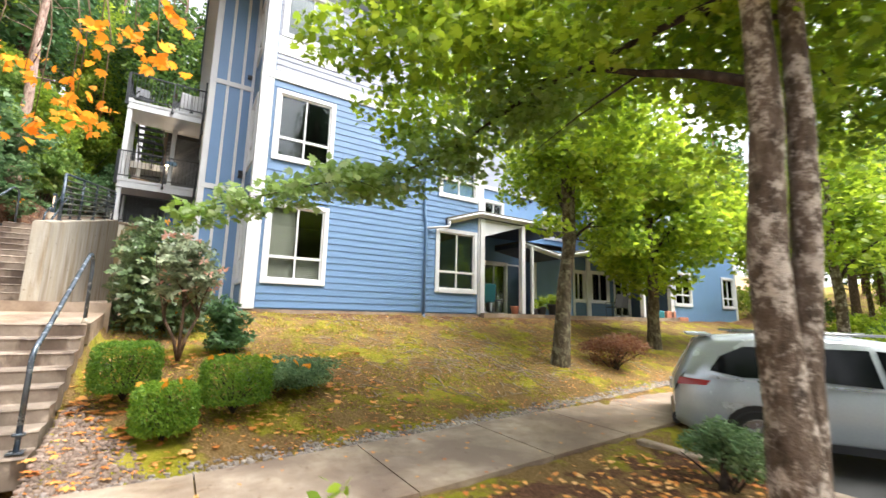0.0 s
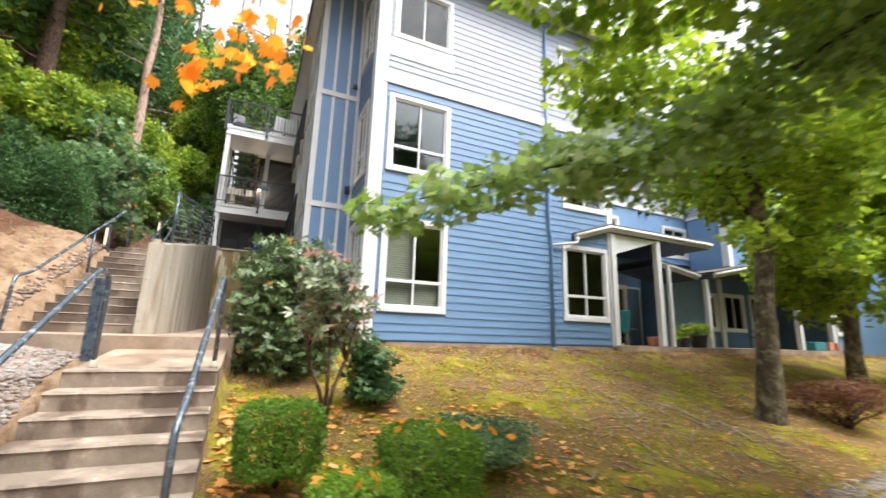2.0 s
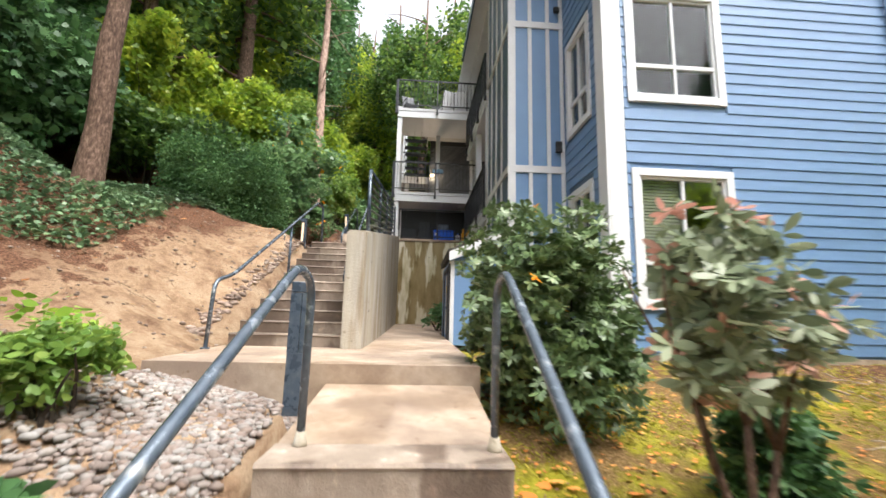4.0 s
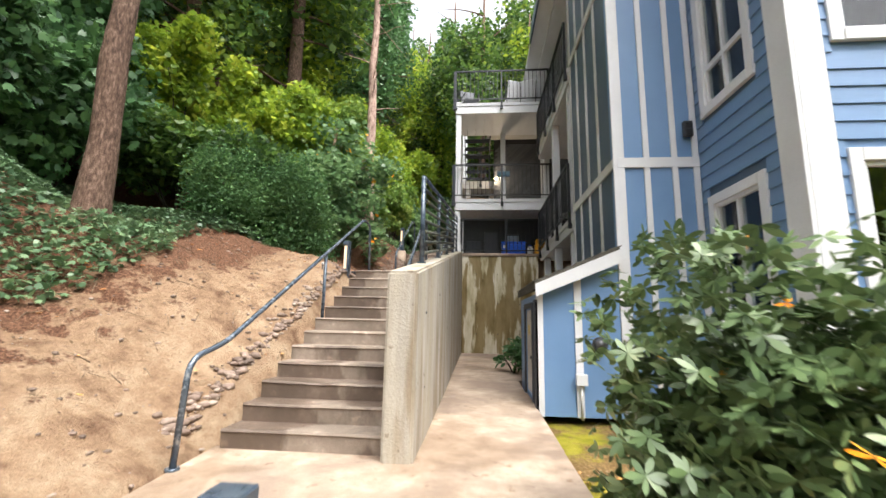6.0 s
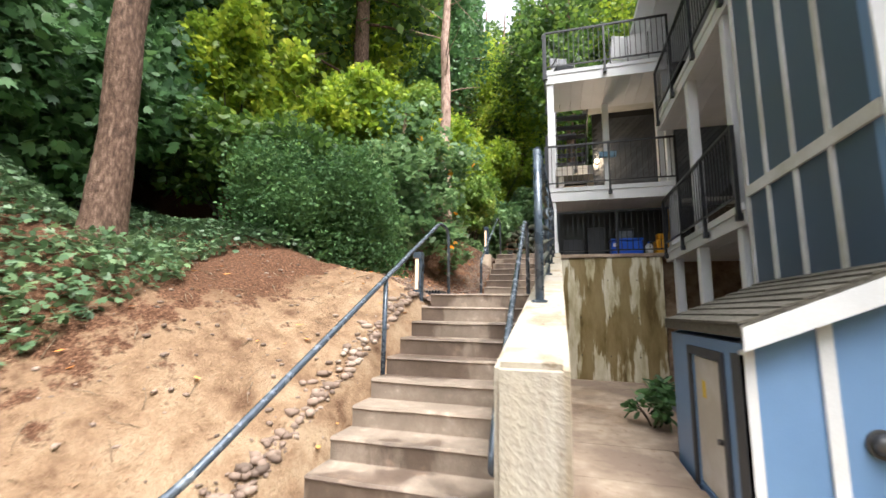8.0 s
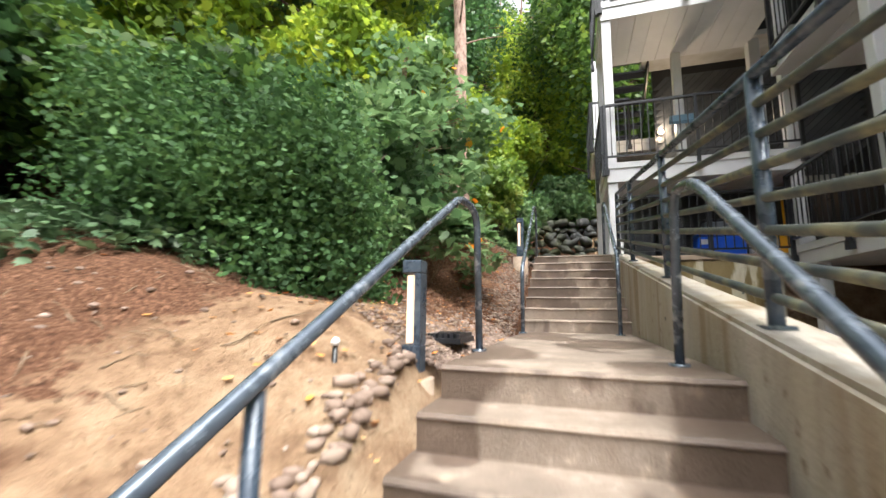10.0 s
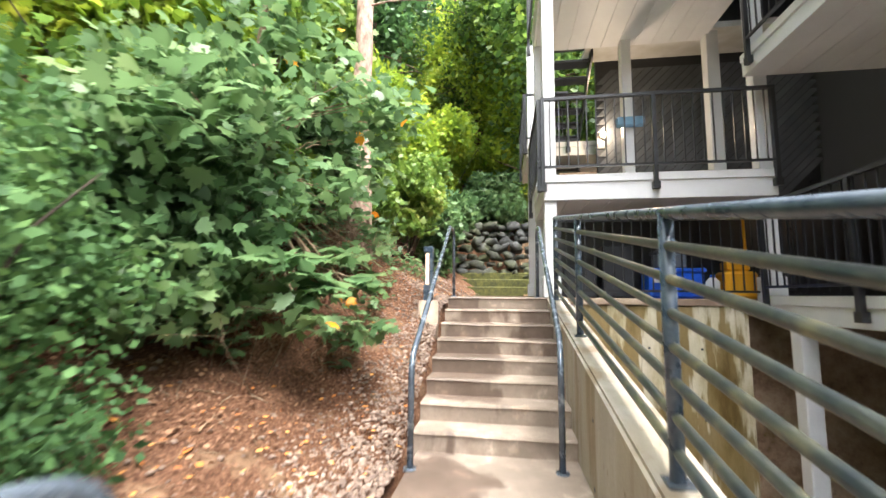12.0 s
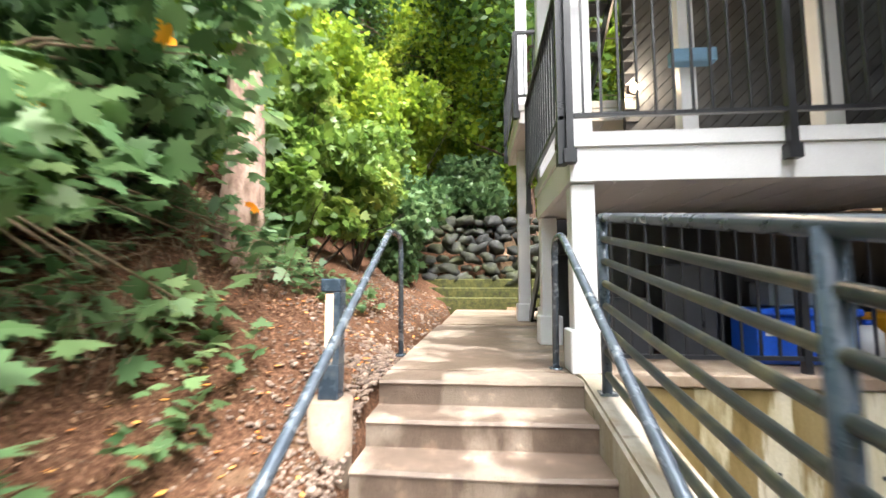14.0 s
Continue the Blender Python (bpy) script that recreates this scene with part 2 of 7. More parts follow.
M_leafBough = leafy("pale_maple_leaf", [(0.07, 0.14, 0.02), (0.16, 0.27, 0.04), (0.25, 0.38, 0.12), (0.42, 0.52, 0.3)], 0.5)
M_leafF = leafy("forest_leaf", [(0.018, 0.044, 0.014), (0.04, 0.092, 0.022), (0.09, 0.17, 0.033), (0.2, 0.28, 0.045)], 0.45)
M_leafY = leafy("yellow_green_leaf", [(0.065, 0.13, 0.018), (0.145, 0.245, 0.028), (0.265, 0.365, 0.038), (0.41, 0.43, 0.06)], 0.5)
M_leafS = leafy("lobed_leaf", [(0.035, 0.085, 0.035), (0.075, 0.15, 0.062), (0.135, 0.235, 0.1), (0.25, 0.35, 0.16)], 0.4, 0.4)
M_leafD = leafy("dark_evergreen_leaf", [(0.025, 0.065, 0.03), (0.05, 0.12, 0.045), (0.085, 0.19, 0.065), (0.14, 0.27, 0.09)], 0.3)
M_leafB = leafy("clipped_box_leaf", [(0.055, 0.14, 0.018), (0.13, 0.26, 0.028), (0.26, 0.42, 0.045)], 0.4)
M_leafR = leafy("rhododendron_leaf", [(0.09, 0.125, 0.07), (0.19, 0.235, 0.14), (0.3, 0.345, 0.22), (0.42, 0.44, 0.31)], 0.25, 0.35)
M_leafPink = leafy("reddened_leaf", [(0.55, 0.27, 0.2), (0.66, 0.38, 0.3), (0.58, 0.4, 0.3)], 0.3)
M_leafJ = leafy("juniper_leaf", [(0.06, 0.12, 0.055), (0.11, 0.2, 0.09), (0.19, 0.31, 0.14), (0.3, 0.4, 0.17)], 0.3)
M_leafR2 = leafy("glossy_rhododendron_leaf", [(0.04, 0.07, 0.03), (0.08, 0.13, 0.052), (0.14, 0.21, 0.085), (0.3, 0.355, 0.17)], 0.12, 0.38)
M_leafC = leafy("conifer_spray", [(0.02, 0.055, 0.02), (0.042, 0.105, 0.034), (0.075, 0.165, 0.052), (0.14, 0.255, 0.08)], 0.3, 0.75)
M_leafO = leafy("orange_autumn_leaf", [(0.72, 0.27, 0.015), (0.9, 0.4, 0.03), (0.95, 0.53, 0.06)], 0.5)
M_fallen = leafy("fallen_leaf", [(0.28, 0.1, 0.04), (0.6, 0.2, 0.035), (0.78, 0.37, 0.09), (0.7, 0.5, 0.25)], 0.1, 0.7)
M_barkG = bark("mottled_grey_bark", (0.045, 0.033, 0.025), (0.135, 0.1, 0.075), (0.26, 0.2, 0.16), (0.56, 0.49, 0.43))
M_barkM = bark("brown_mossy_bark", (0.035, 0.026, 0.018), (0.1, 0.078, 0.055), (0.2, 0.165, 0.115), (0.27, 0.25, 0.17))
M_barkR = bark("reddish_conifer_bark", (0.04, 0.024, 0.017), (0.13, 0.08, 0.058), (0.29, 0.2, 0.15), scale=26)
M_barkD = bark("dark_wet_bark", (0.025, 0.02, 0.016), (0.06, 0.045, 0.035), (0.12, 0.09, 0.07))
M_root = bark("pale_root_bark", (0.22, 0.15, 0.1), (0.42, 0.32, 0.23), (0.6, 0.5, 0.4))
M_twig = bark("dry_twig", (0.12, 0.08, 0.05), (0.25, 0.18, 0.12), (0.4, 0.32, 0.24))
M_carp = surface("silver_car_paint", [(0.3, (0.5, 0.55, 0.6)), (0.7, (0.55, 0.6, 0.65))], 1, 0.25, metal=0.35, bump=0, vary=0)
M_tyre = surface("tyre_rubber", [(0.3, (0.012, 0.012, 0.012)), (0.7, (0.025, 0.025, 0.025))], 8, 0.8, bump=0.2, vary=0)
M_rim = surface("alloy_rim", [(0.3, (0.3, 0.3, 0.32)), (0.7, (0.45, 0.45, 0.47))], 3, 0.3, metal=0.9, bump=0, vary=0)
M_tint = surface("tinted_car_glass", [(0.3, (0.005, 0.006, 0.008)), (0.7, (0.008, 0.01, 0.012))], 1, 0.03, bump=0, vary=0, spec=0.2)
M_red = surface("red_lamp_lens", [(0.3, (0.35, 0.01, 0.012)), (0.7, (0.5, 0.02, 0.02))], 3, 0.15, bump=0, vary=0)
M_bplas = surface("blue_plastic", [(0.3, (0.01, 0.09, 0.6)), (0.7, (0.02, 0.12, 0.7))], 3, 0.35, bump=0, vary=0)
M_yplas = surface("yellow_plastic", [(0.3, (0.8, 0.38, 0.02)), (0.7, (0.85, 0.42, 0.03))], 3, 0.4, bump=0, vary=0)
M_wood = surface("brown_wood", [(0.3, (0.16, 0.09, 0.045)), (0.7, (0.32, 0.2, 0.11))], 6, 0.7, bump=0.2, stretch=(0.3, 5, 5))
M_terra = surface("terracotta", [(0.3, (0.5, 0.2, 0.13)), (0.7, (0.6, 0.26, 0.17))], 6, 0.85)
M_teal = surface("teal_fabric", [(0.3, (0.02, 0.16, 0.2)), (0.7, (0.03, 0.22, 0.26))], 30, 0.9)
M_lamp = glow("warm_lamp_glass", (1.0, 0.68, 0.45), 0.4)
M_globe = glow("lit_lamp_globe", (1.0, 0.66, 0.36), 14)
# Wall blue lowered for recessed patio walls, porch shade put into the colour.
M_bluem = surface("patio_blue_in_porch_shade", [(0.3, (0.075, 0.15, 0.27)), (0.7, (0.095, 0.18, 0.32))], 2.5, 0.5, bump=0.12, fine=120, vary=0.08, stretch=(0.4, 0.4, 6))
# Soffit navy deepened so the shade below the roof is in the colour.
M_navy = surface("navy_soffit_with_shade", [(0.3, (0.02, 0.03, 0.055)), (0.7, (0.03, 0.042, 0.072))], 3, 0.6, bump=0.1, vary=0)
M_metal = surface("grey_cast_metal", [(0.3, (0.08, 0.08, 0.085)), (0.7, (0.16, 0.16, 0.17))], 12, 0.5, metal=0.7, bump=0.2, vary=0)

# ---- mesh helpers ----


def part(name, bm, material, parent=None, label=""):
    me = bpy.data.meshes.new(name)
    bm.to_mesh(me)
    bm.free()
    me.materials.append(material)
    ob = new(name, me)
    ob.parent = parent
    return tagged(ob, label)


def thing(name, label, category, group="", kind="", at=(0, 0, 0)):
    ob = new(name)
    ob.location = at
    ob.empty_display_size = 0.1
    return tagged(ob, label, category, group, kind)


def box(bm, x0, y0, z0, x1, y1, z1, bevel=0.0, m=None):
    c = [(x, y, z) for x in (min(x0, x1), max(x0, x1)) for y in (min(y0, y1), max(y0, y1)) for z in (min(z0, z1), max(z0, z1))]
    v = [bm.verts.new(p) for p in c]
    faces = [bm.faces.new([v[i] for i in f]) for f in ((0, 1, 3, 2), (4, 6, 7, 5), (0, 4, 5, 1), (2, 3, 7, 6), (0, 2, 6, 4), (1, 5, 7, 3))]
    if bevel:
        edges = list({e for f in faces for e in f.edges})
        made = bmesh.ops.bevel(bm, geom=edges, offset=bevel, segments=1, affect="EDGES")
        v = list({q for f in made["faces"] for q in f.verts} | {q for q in v if q.is_valid})
    if m is not None:
        bmesh.ops.transform(bm, matrix=m, verts=[q for q in v if q.is_valid])
    return bm


def boxed(name, material, parent, x0, y0, z0, x1, y1, z1, bevel=0.0, label=""):
    return part(name, box(bmesh.new(), x0, y0, z0, x1, y1, z1, bevel), material, parent, label)


def prism(bm, pts, axis, a, b):
    """A flat outline, pushed out along an axis from a to b."""
    def at(p, w):
        q = list(p)
        q.insert(axis, w)
        return bm.verts.new(q)
    lo, hi = [at(p, a) for p in pts], [at(p, b) for p in pts]
    bm.faces.new(lo)
    bm.faces.new(hi[::-1])
    for i in range(len(pts)):
        j = (i + 1) % len(pts)
        bm.faces.new((lo[j], lo[i], hi[i], hi[j]))
    bmesh.ops.recalc_face_normals(bm, faces=bm.faces)
    return bm


def tube(bm, pts, radii, seg=10):
    """A round bar through points, with one radius or one for each point."""
    pts = [Vector(p) for p in pts]
    if isinstance(radii, (int, float)):
        radii = [radii] * len(pts)
    rings, up = [], None
    for i, p in enumerate(pts):
        d = (pts[min(i + 1, len(pts) - 1)] - pts[max(i - 1, 0)]).normalized()
        if up is None:
            up = d.orthogonal().normalized()
        up = (up - d * up.dot(d)).normalized()
        side = d.cross(up)
        rings.append([bm.verts.new(p + radii[i] * (math.cos(a) * up + math.sin(a) * side)) for a in (2 * math.pi * k / seg for k in range(seg))])
    for r0, r1 in zip(rings, rings[1:]):
        for k in range(seg):
            f = bm.faces.new((r0[k], r0[(k + 1) % seg], r1[(k + 1) % seg], r1[k]))
            f.smooth = True
    bm.faces.new(rings[0][::-1])
    bm.faces.new(rings[-1])
    return bm


def bend(points, r=0.12, n=5):
    """Rounds the corners of a run of points."""
    pts = [Vector(p) for p in points]
    out = [pts[0]]
    for a, b, c in zip(pts, pts[1:], pts[2:]):
        ra = min(r, (a - b).length * 0.45, (c - b).length * 0.45)
        p, q = b + (a - b).normalized() * ra, b + (c - b).normalized() * ra
        for k in range(n + 1):
            t = k / n
            out.append(p * (1 - t) ** 2 + b * 2 * t * (1 - t) + q * t * t)
    return out + [pts[-1]]


SHAPES = {
    "lobed": [(0, 0), (0.12, 0.06), (0.34, -0.02), (0.3, 0.12), (0.6, 0.18), (0.46, 0.28), (0.62, 0.52), (0.4, 0.46), (0.36, 0.58), (0.2, 0.5), (0.24, 0.78), (0.12, 0.74), (0, 1.0), (-0.12, 0.74), (-0.24, 0.78), (-0.2, 0.5), (-0.36, 0.58), (-0.4, 0.46), (-0.62, 0.52), (-0.46, 0.28), (-0.6, 0.18), (-0.3, 0.12), (-0.34, -0.02), (-0.12, 0.06)],
    "oval": [(0, 0), (0.28, 0.35), (0.2, 0.75), (0, 1), (-0.2, 0.75), (-0.28, 0.35)],
    "long": [(0, 0), (0.17, 0.4), (0.13, 0.8), (0, 1), (-0.13, 0.8), (-0.17, 0.4)],
    "laurel": [(0, 0), (0.03, 0.1), (0.14, 0.36), (0.17, 0.58), (0.12, 0.82), (0, 1), (-0.12, 0.82), (-0.17, 0.58), (-0.14, 0.36), (-0.03, 0.1)],
    "rhomb": [(0, 0), (0.34, 0.45), (0, 1), (-0.34, 0.45)],
    "maple": [(0, 0), (0.3, 0.02), (0.55, 0.3), (0.3, 0.38), (0.42, 0.72), (0.14, 0.6), (0, 1), (-0.14, 0.6), (-0.42, 0.72), (-0.3, 0.38), (-0.55, 0.3), (-0.3, 0.02)],
}


def leaves(name, centres, size, shape, material, parent, rng, flat=0.5, label="", kind="", down=0.3, curl=0.15, whorl=1):
    """One mesh of many leaves, a face of one outline at each centre, turned at random and lying more or less level; in whorls, they ring a shoot."""
    n = len(centres)
    out = np.array(SHAPES[shape])
    k = len(out)
    az = rng.uniform(0, 2 * np.pi, n)
    nrm = rng.normal(size=(n, 3)) * (1 - flat)
    nrm[:, 2] += flat + 0.2
    if whorl > 1:
        g = np.arange(n) // whorl
        az = az[g * whorl] + (np.arange(n) % whorl) * 2 * np.pi / whorl + rng.normal(0, 0.18, n)
        nrm = nrm[g * whorl] + rng.normal(0, 0.12, (n, 3))
    nrm /= np.linalg.norm(nrm, axis=1)[:, None]
    along = np.stack([np.cos(az), np.sin(az), np.full(n, -down)], 1)
    if whorl > 1:
        along[:, 2] += down * rng.uniform(0.2, 1.6, n)
    along -= nrm * (along * nrm).sum(1)[:, None]
    along /= np.linalg.norm(along, axis=1)[:, None]
    side = np.cross(nrm, along)
    s = size * rng.uniform(0.65, 1.25, n)
    v = centres[:, None, :] + s[:, None, None] * (out[None, :, 0:1] * side[:, None, :] + out[None, :, 1:2] * along[:, None, :] - curl * (np.abs(out[None, :, 0:1]) * 2 + out[None, :, 1:2] ** 2) * nrm[:, None, :])
    me = bpy.data.meshes.new(name)
    me.vertices.add(n * k)
    me.vertices.foreach_set("co", v.reshape(-1).astype(np.float32))
    me.loops.add(n * k)
    me.loops.foreach_set("vertex_index", np.arange(n * k, dtype=np.int32))
    me.polygons.add(n)
    me.polygons.foreach_set("loop_start", np.arange(0, n * k, k, dtype=np.int32))
    me.update(calc_edges=True)
    me.materials.append(material)
    ob = new(name, me)
    ob.parent = parent
    return tagged(ob, label, kind=kind)


def cloud(rng, lobes, n, shell=0.55):
    """Places for n leaves in the outer part of some ellipsoids (x, y, z, rx, ry, rz)."""
    lobes = np.array(lobes, float)
    w = (lobes[:, 3] * lobes[:, 4] * lobes[:, 5]) ** 0.67
    pick = rng.choice(len(lobes), n, p=w / w.sum())
    d = rng.normal(size=(n, 3))
    d /= np.linalg.norm(d, axis=1)[:, None]
    r = shell + (1 - shell) * rng.uniform(0, 1, n) ** 0.6
    return lobes[pick, :3] + d * r[:, None] * lobes[pick, 3:] * rng.uniform(0.85, 1.12, n)[:, None]


def lobes_in(rng, centre, radius, n, small=0.35):
    """Some lobes spread in an ellipsoid."""
    c, r = np.array(centre, float), np.array(radius, float)
    out = []
    for _ in range(n):
        d = rng.normal(size=3)
        d *= rng.uniform(0.35, 0.8) / np.linalg.norm(d)
        k = small * rng.uniform(0.7, 1.3)
        out.append((*(c + d * r), *(r * k)))
    return out

# ---- ground ----


def smooth(a, b, v):
    t = np.clip((v - a) / (b - a), 0, 1)
    return t * t * (3 - 2 * t)


STAIR_Y = [-50, 5.3, 7.5, 8.6, 9.1, 10.8, 14.1, 17.4, 19.8, 27.5, 29.5]
STAIR_Z = [-0.33, -0.33, 0.92, 1.12, 1.2, 1.23, 3.1, 3.1, 4.35, 4.38, 5.0]


def height(x, y):
    """The lie of the land."""
    x, y = np.asarray(x, float), np.asarray(y, float)
    s = np.interp(y, STAIR_Y, STAIR_Z)
    edge = -2.35 - 1.5 * smooth(8.2, 9.3, y)
    d = np.maximum(edge - x, 0)
    lift = 0.1 + 0.45 * smooth(8.5, 10.5, y)
    hill = s + lift * np.minimum(d, 0.7) + (0.3 + 0.27 * smooth(8, 11, y) - 0.35 * smooth(11.8, 13.6, y) * (1 - smooth(15.6, 17.6, y))) * np.maximum(d - 0.7, 0)
    hill = np.where(d > 8, hill - 0.25 * (d - 8), hill)
    hill += 0.16 * np.sin(x * 1.7 + y * 0.9) * np.clip(d - 0.6, 0, 1) * 0.6
    u = np.clip((y - 4.85) / 6.1, 0, 1)
    lawn = -0.33 + 1.5 * u ** (0.86 + 0.3 * smooth(0, 6, x)) + 0.03 * np.sin(x * 2.3 + y) * np.sin(y * 2.1 - x) * smooth(5.0, 6.0, y)
    lawn = np.where(y > 11.2, np.where(x < 12, 1.12, 1.2) + 0 * y, lawn)
    lawn += 0.1 * np.clip(x - 26, 0, 60)
    z = np.where(x < edge + 0.01, hill, np.where(x > -0.98, lawn, np.minimum(s - 0.3, 1.1)))
    z = np.where((x > edge) & (x < -2.4) & (y > 9), s - 0.3, z)
    z = np.where((x > -2.2) & (x < -0.98) & (y > 9), np.minimum(1.12, z), z)
    z = np.where((y > 20.15) & (x > -2.4), np.interp(y, [20.15, 27.5, 29.5], [4.3, 4.38, 5.0]), z)
    far = np.clip(y - 30.3, 0, 60)
    z = np.where(y > 29.5, z + np.minimum(far * 1.6, 1.6) + 0.35 * far, z)
    lot = (x > 5.2) & (y < 3.42)
    z = np.where(lot | (y < -3), -0.72, z)
    return z


def ground_mesh():
    xs = np.unique(np.round(np.concatenate([np.arange(-90, -20, 6.0), np.arange(-20, -8, 0.6), np.arange(-8, -3, 0.2), np.arange(-3.0, 9, 0.25), [-2.37, -2.34, -2.42, -2.2, -0.98, -0.94, 5.18, 5.22], np.arange(9, 30, 0.6), np.arange(30, 120, 6.0)]), 3))
    ys = np.unique(np.round(np.concatenate([np.arange(-90, -4, 6.0), [-3.02, -2.98], np.arange(-2.5, 3.2, 0.5), [3.4, 3.44], np.arange(3.6, 20, 0.2), [20.12, 20.18, 11.18, 11.22, 9.0], np.arange(20.2, 34, 0.5), np.arange(34, 130, 6.0)]), 3))
    gx, gy = np.meshgrid(xs, ys)
    gz = height(gx, gy)
    bump = np.random.default_rng(5).normal(0, 0.012, gz.shape)
    gz = gz + bump
    co = np.stack([gx, gy, gz], -1).reshape(-1, 3)
    w, h = len(xs), len(ys)
    i = (np.arange(h - 1)[:, None] * w + np.arange(w - 1)[None, :]).reshape(-1)
    quads = np.stack([i, i + 1, i + w + 1, i + w], 1)
    me = bpy.data.meshes.new("ground")
    me.from_pydata(co.tolist(), [], quads.tolist())
    for p in me.polygons:
        p.use_smooth = True
    # zones: red = bare earth, green = litter and needles
    x, y = co[:, 0], co[:, 1]
    d = np.where(y > 8.7, -3.9 - x, -2.3 - x)
    earth = np.where((d > 0) | (x < -2.35), 1.0, 0.0) * (1 - smooth(2.4, 3.4, d) * (y < 30))
    earth = np.where((y > 19.6), 0.75, earth)
    # Last term is litter whose dark tone also stands for bank shade.
    litter = np.clip(smooth(0.2, 3.3, d) + smooth(13.0, 17.5, y) * (x < -2.4) * 0.75 + 0.8 * smooth(11.8, 13.6, y) * smooth(0.9, 1.9, d), 0, 1)
    litter = np.where((x > 0.5) & (y < 3.4) & (y > -3), 0.55, litter)
    litter = np.maximum(litter, 0.62 * smooth(9.6, 10.9, y) * (x > 1) * (y < 11.5))
    att = me.color_attributes.new("zone", "FLOAT_COLOR", "POINT")
    att.data.foreach_set("color", np.stack([earth, litter, 0 * x, 0 * x + 1], 1).reshape(-1).astype(np.float32))
    me.materials.append(M_ground)
    return tagged(new("ground", me), "mossy bank, bare orange earth and leaf litter on a slope", "ground", kind="structure")


ground_mesh()

lot = tagged(boxed("road", M_asph, None, 5.3, -40, -0.9, 60, 3.35, -0.66), "dark asphalt parking area beside the planting bed", "road", kind="structure")
kerb = thing("kerb", "low grey concrete kerb between planting bed and parking asphalt", "kerb", kind="structure")
for i in range(4):
    boxed("kerb_stone", M_conc, kerb, 5.14, 3.4 - 1.6 * (i + 1) + 0.01, -0.85, 5.29, 3.4 - 1.6 * i, -0.27, 0.015)

# ---- pavement, landings and stairs ----
walkway = thing("pavement", "tan concrete footpath with scored joints and scattered leaves", "pavement", kind="structure")
front = lambda x: 3.36 + 0.07 * max(x - 2, 0)
back = lambda x: 4.72 + 0.075 * max(x, 0)
cuts = [-3.2, -1.75, 0.3, 1.95, 3.75, 5.3, 6.9, 8.6, 10.4, 12.2, 14.0]
for a, b in zip(cuts, cuts[1:]):
    bm = prism(bmesh.new(), [(a + 0.008, front(a) if a > 0.2 else 3.36), (b - 0.008, front(b)), (b - 0.008, back(b)), (a + 0.008, back(a))], 2, -0.45, -0.28)
    part("slab", bm, M_conc, walkway)
for j in range(4):
    boxed("slab", M_conc, walkway, -1.7, 3.35 - 1.6 * (j + 1) + 0.012, -0.45, 0.55, 3.35 - 1.6 * j, -0.282)


def worn_step(prof, x0, x1, seed, n=14):
    """A step with a slightly wavy, chipped nose."""
    bm, rings = bmesh.new(), []
    for k in range(n + 1):
        x = x0 + (x1 - x0) * k / n
        w = noise.noise(Vector((x * 2.3, seed, 0.3))) * 0.014
        c = max(noise.noise(Vector((x * 9.0, seed, 4.1))) - 0.2, 0) * 0.035
        ring = []
        for q, (y, z) in enumerate(prof):
            front = q in (0, 1, 5)
            ring.append(bm.verts.new((x, y + (w + c if front else 0), z + (noise.noise(Vector((x * 1.7, seed, 9))) * 0.008 - c * 0.6 if q in (0, 1) else 0))))
        rings.append(ring)
    m = len(prof)
    for a, b in zip(rings, rings[1:]):
        for q in range(m):
            bm.faces.new((a[q], a[(q + 1) % m], b[(q + 1) % m], b[q]))
    bm.faces.new(rings[0][::-1])
    bm.faces.new(rings[-1])
    bmesh.ops.recalc_face_normals(bm, faces=bm.faces)
    return bm


def flight(name, label, base, top, y0, tread, n, x0, x1, flare=0.0):
    """A flight of n risers from height base to top, its first riser at y0."""
    st = thing(name, label, "outdoor stairs", kind="structure")
    rise = (top - base) / n
    for i in range(n):
        zt = base + rise * (i + 1)
        ya, yb = y0 + tread * i, y0 + tread * (i + 1) + 0.03
        xl = x0 - flare * (1 - i / n)
        bm = worn_step([(ya - 0.012, zt - 0.018), (ya + 0.006, zt), (yb, zt), (yb, zt - rise - 0.12), (ya + 0.012, zt - rise - 0.12), (ya, zt - 0.03)], xl, x1, y0 + i * 3.7)
        part("step", bm, M_step, st)
    return st


flight("stairs_1", "worn tan concrete steps from the footpath to the first landing", -0.28, 1.0, 5.42, 0.295, 8, -2.27, -1.0, 0.1)
land = thing("landing_1", "cracked tan concrete landing between two flights", "landing", kind="structure")
part("slab", prism(bmesh.new(), [(7.812, 0.62), (7.812, 1.0), (9.05, 1.13), (9.05, 0.62)], 0, -2.27, -1.0), M_conc, land)
part("slab", prism(bmesh.new(), [(-3.82, 9.06), (-0.93, 9.06), (-0.93, 11.2), (-2.45, 11.2), (-3.95, 10.9)], 2, 0.8, 1.295), M_conc, land)
part("slab", prism(bmesh.new(), [(11.21, 0.9), (11.21, 1.29), (14.0, 1.32), (14.0, 0.9)], 0, -2.188, -0.92), M_conc, land)
part("slab", prism(bmesh.new(), [(14.01, 0.9), (14.01, 1.32), (15.1, 1.345), (15.1, 0.9)], 0, -2.188, -0.95), M_conc, land)
part("slab", prism(bmesh.new(), [(15.115, 0.9), (15.115, 1.345), (19.98, 1.43), (19.98, 0.9)], 0, -2.188, -0.42), M_conc, land)
flight("stairs_2", "long worn concrete stairs beside the retaining wall", 1.295, 3.2, 10.83, 0.288, 12, -3.72, -2.45, 0.16)
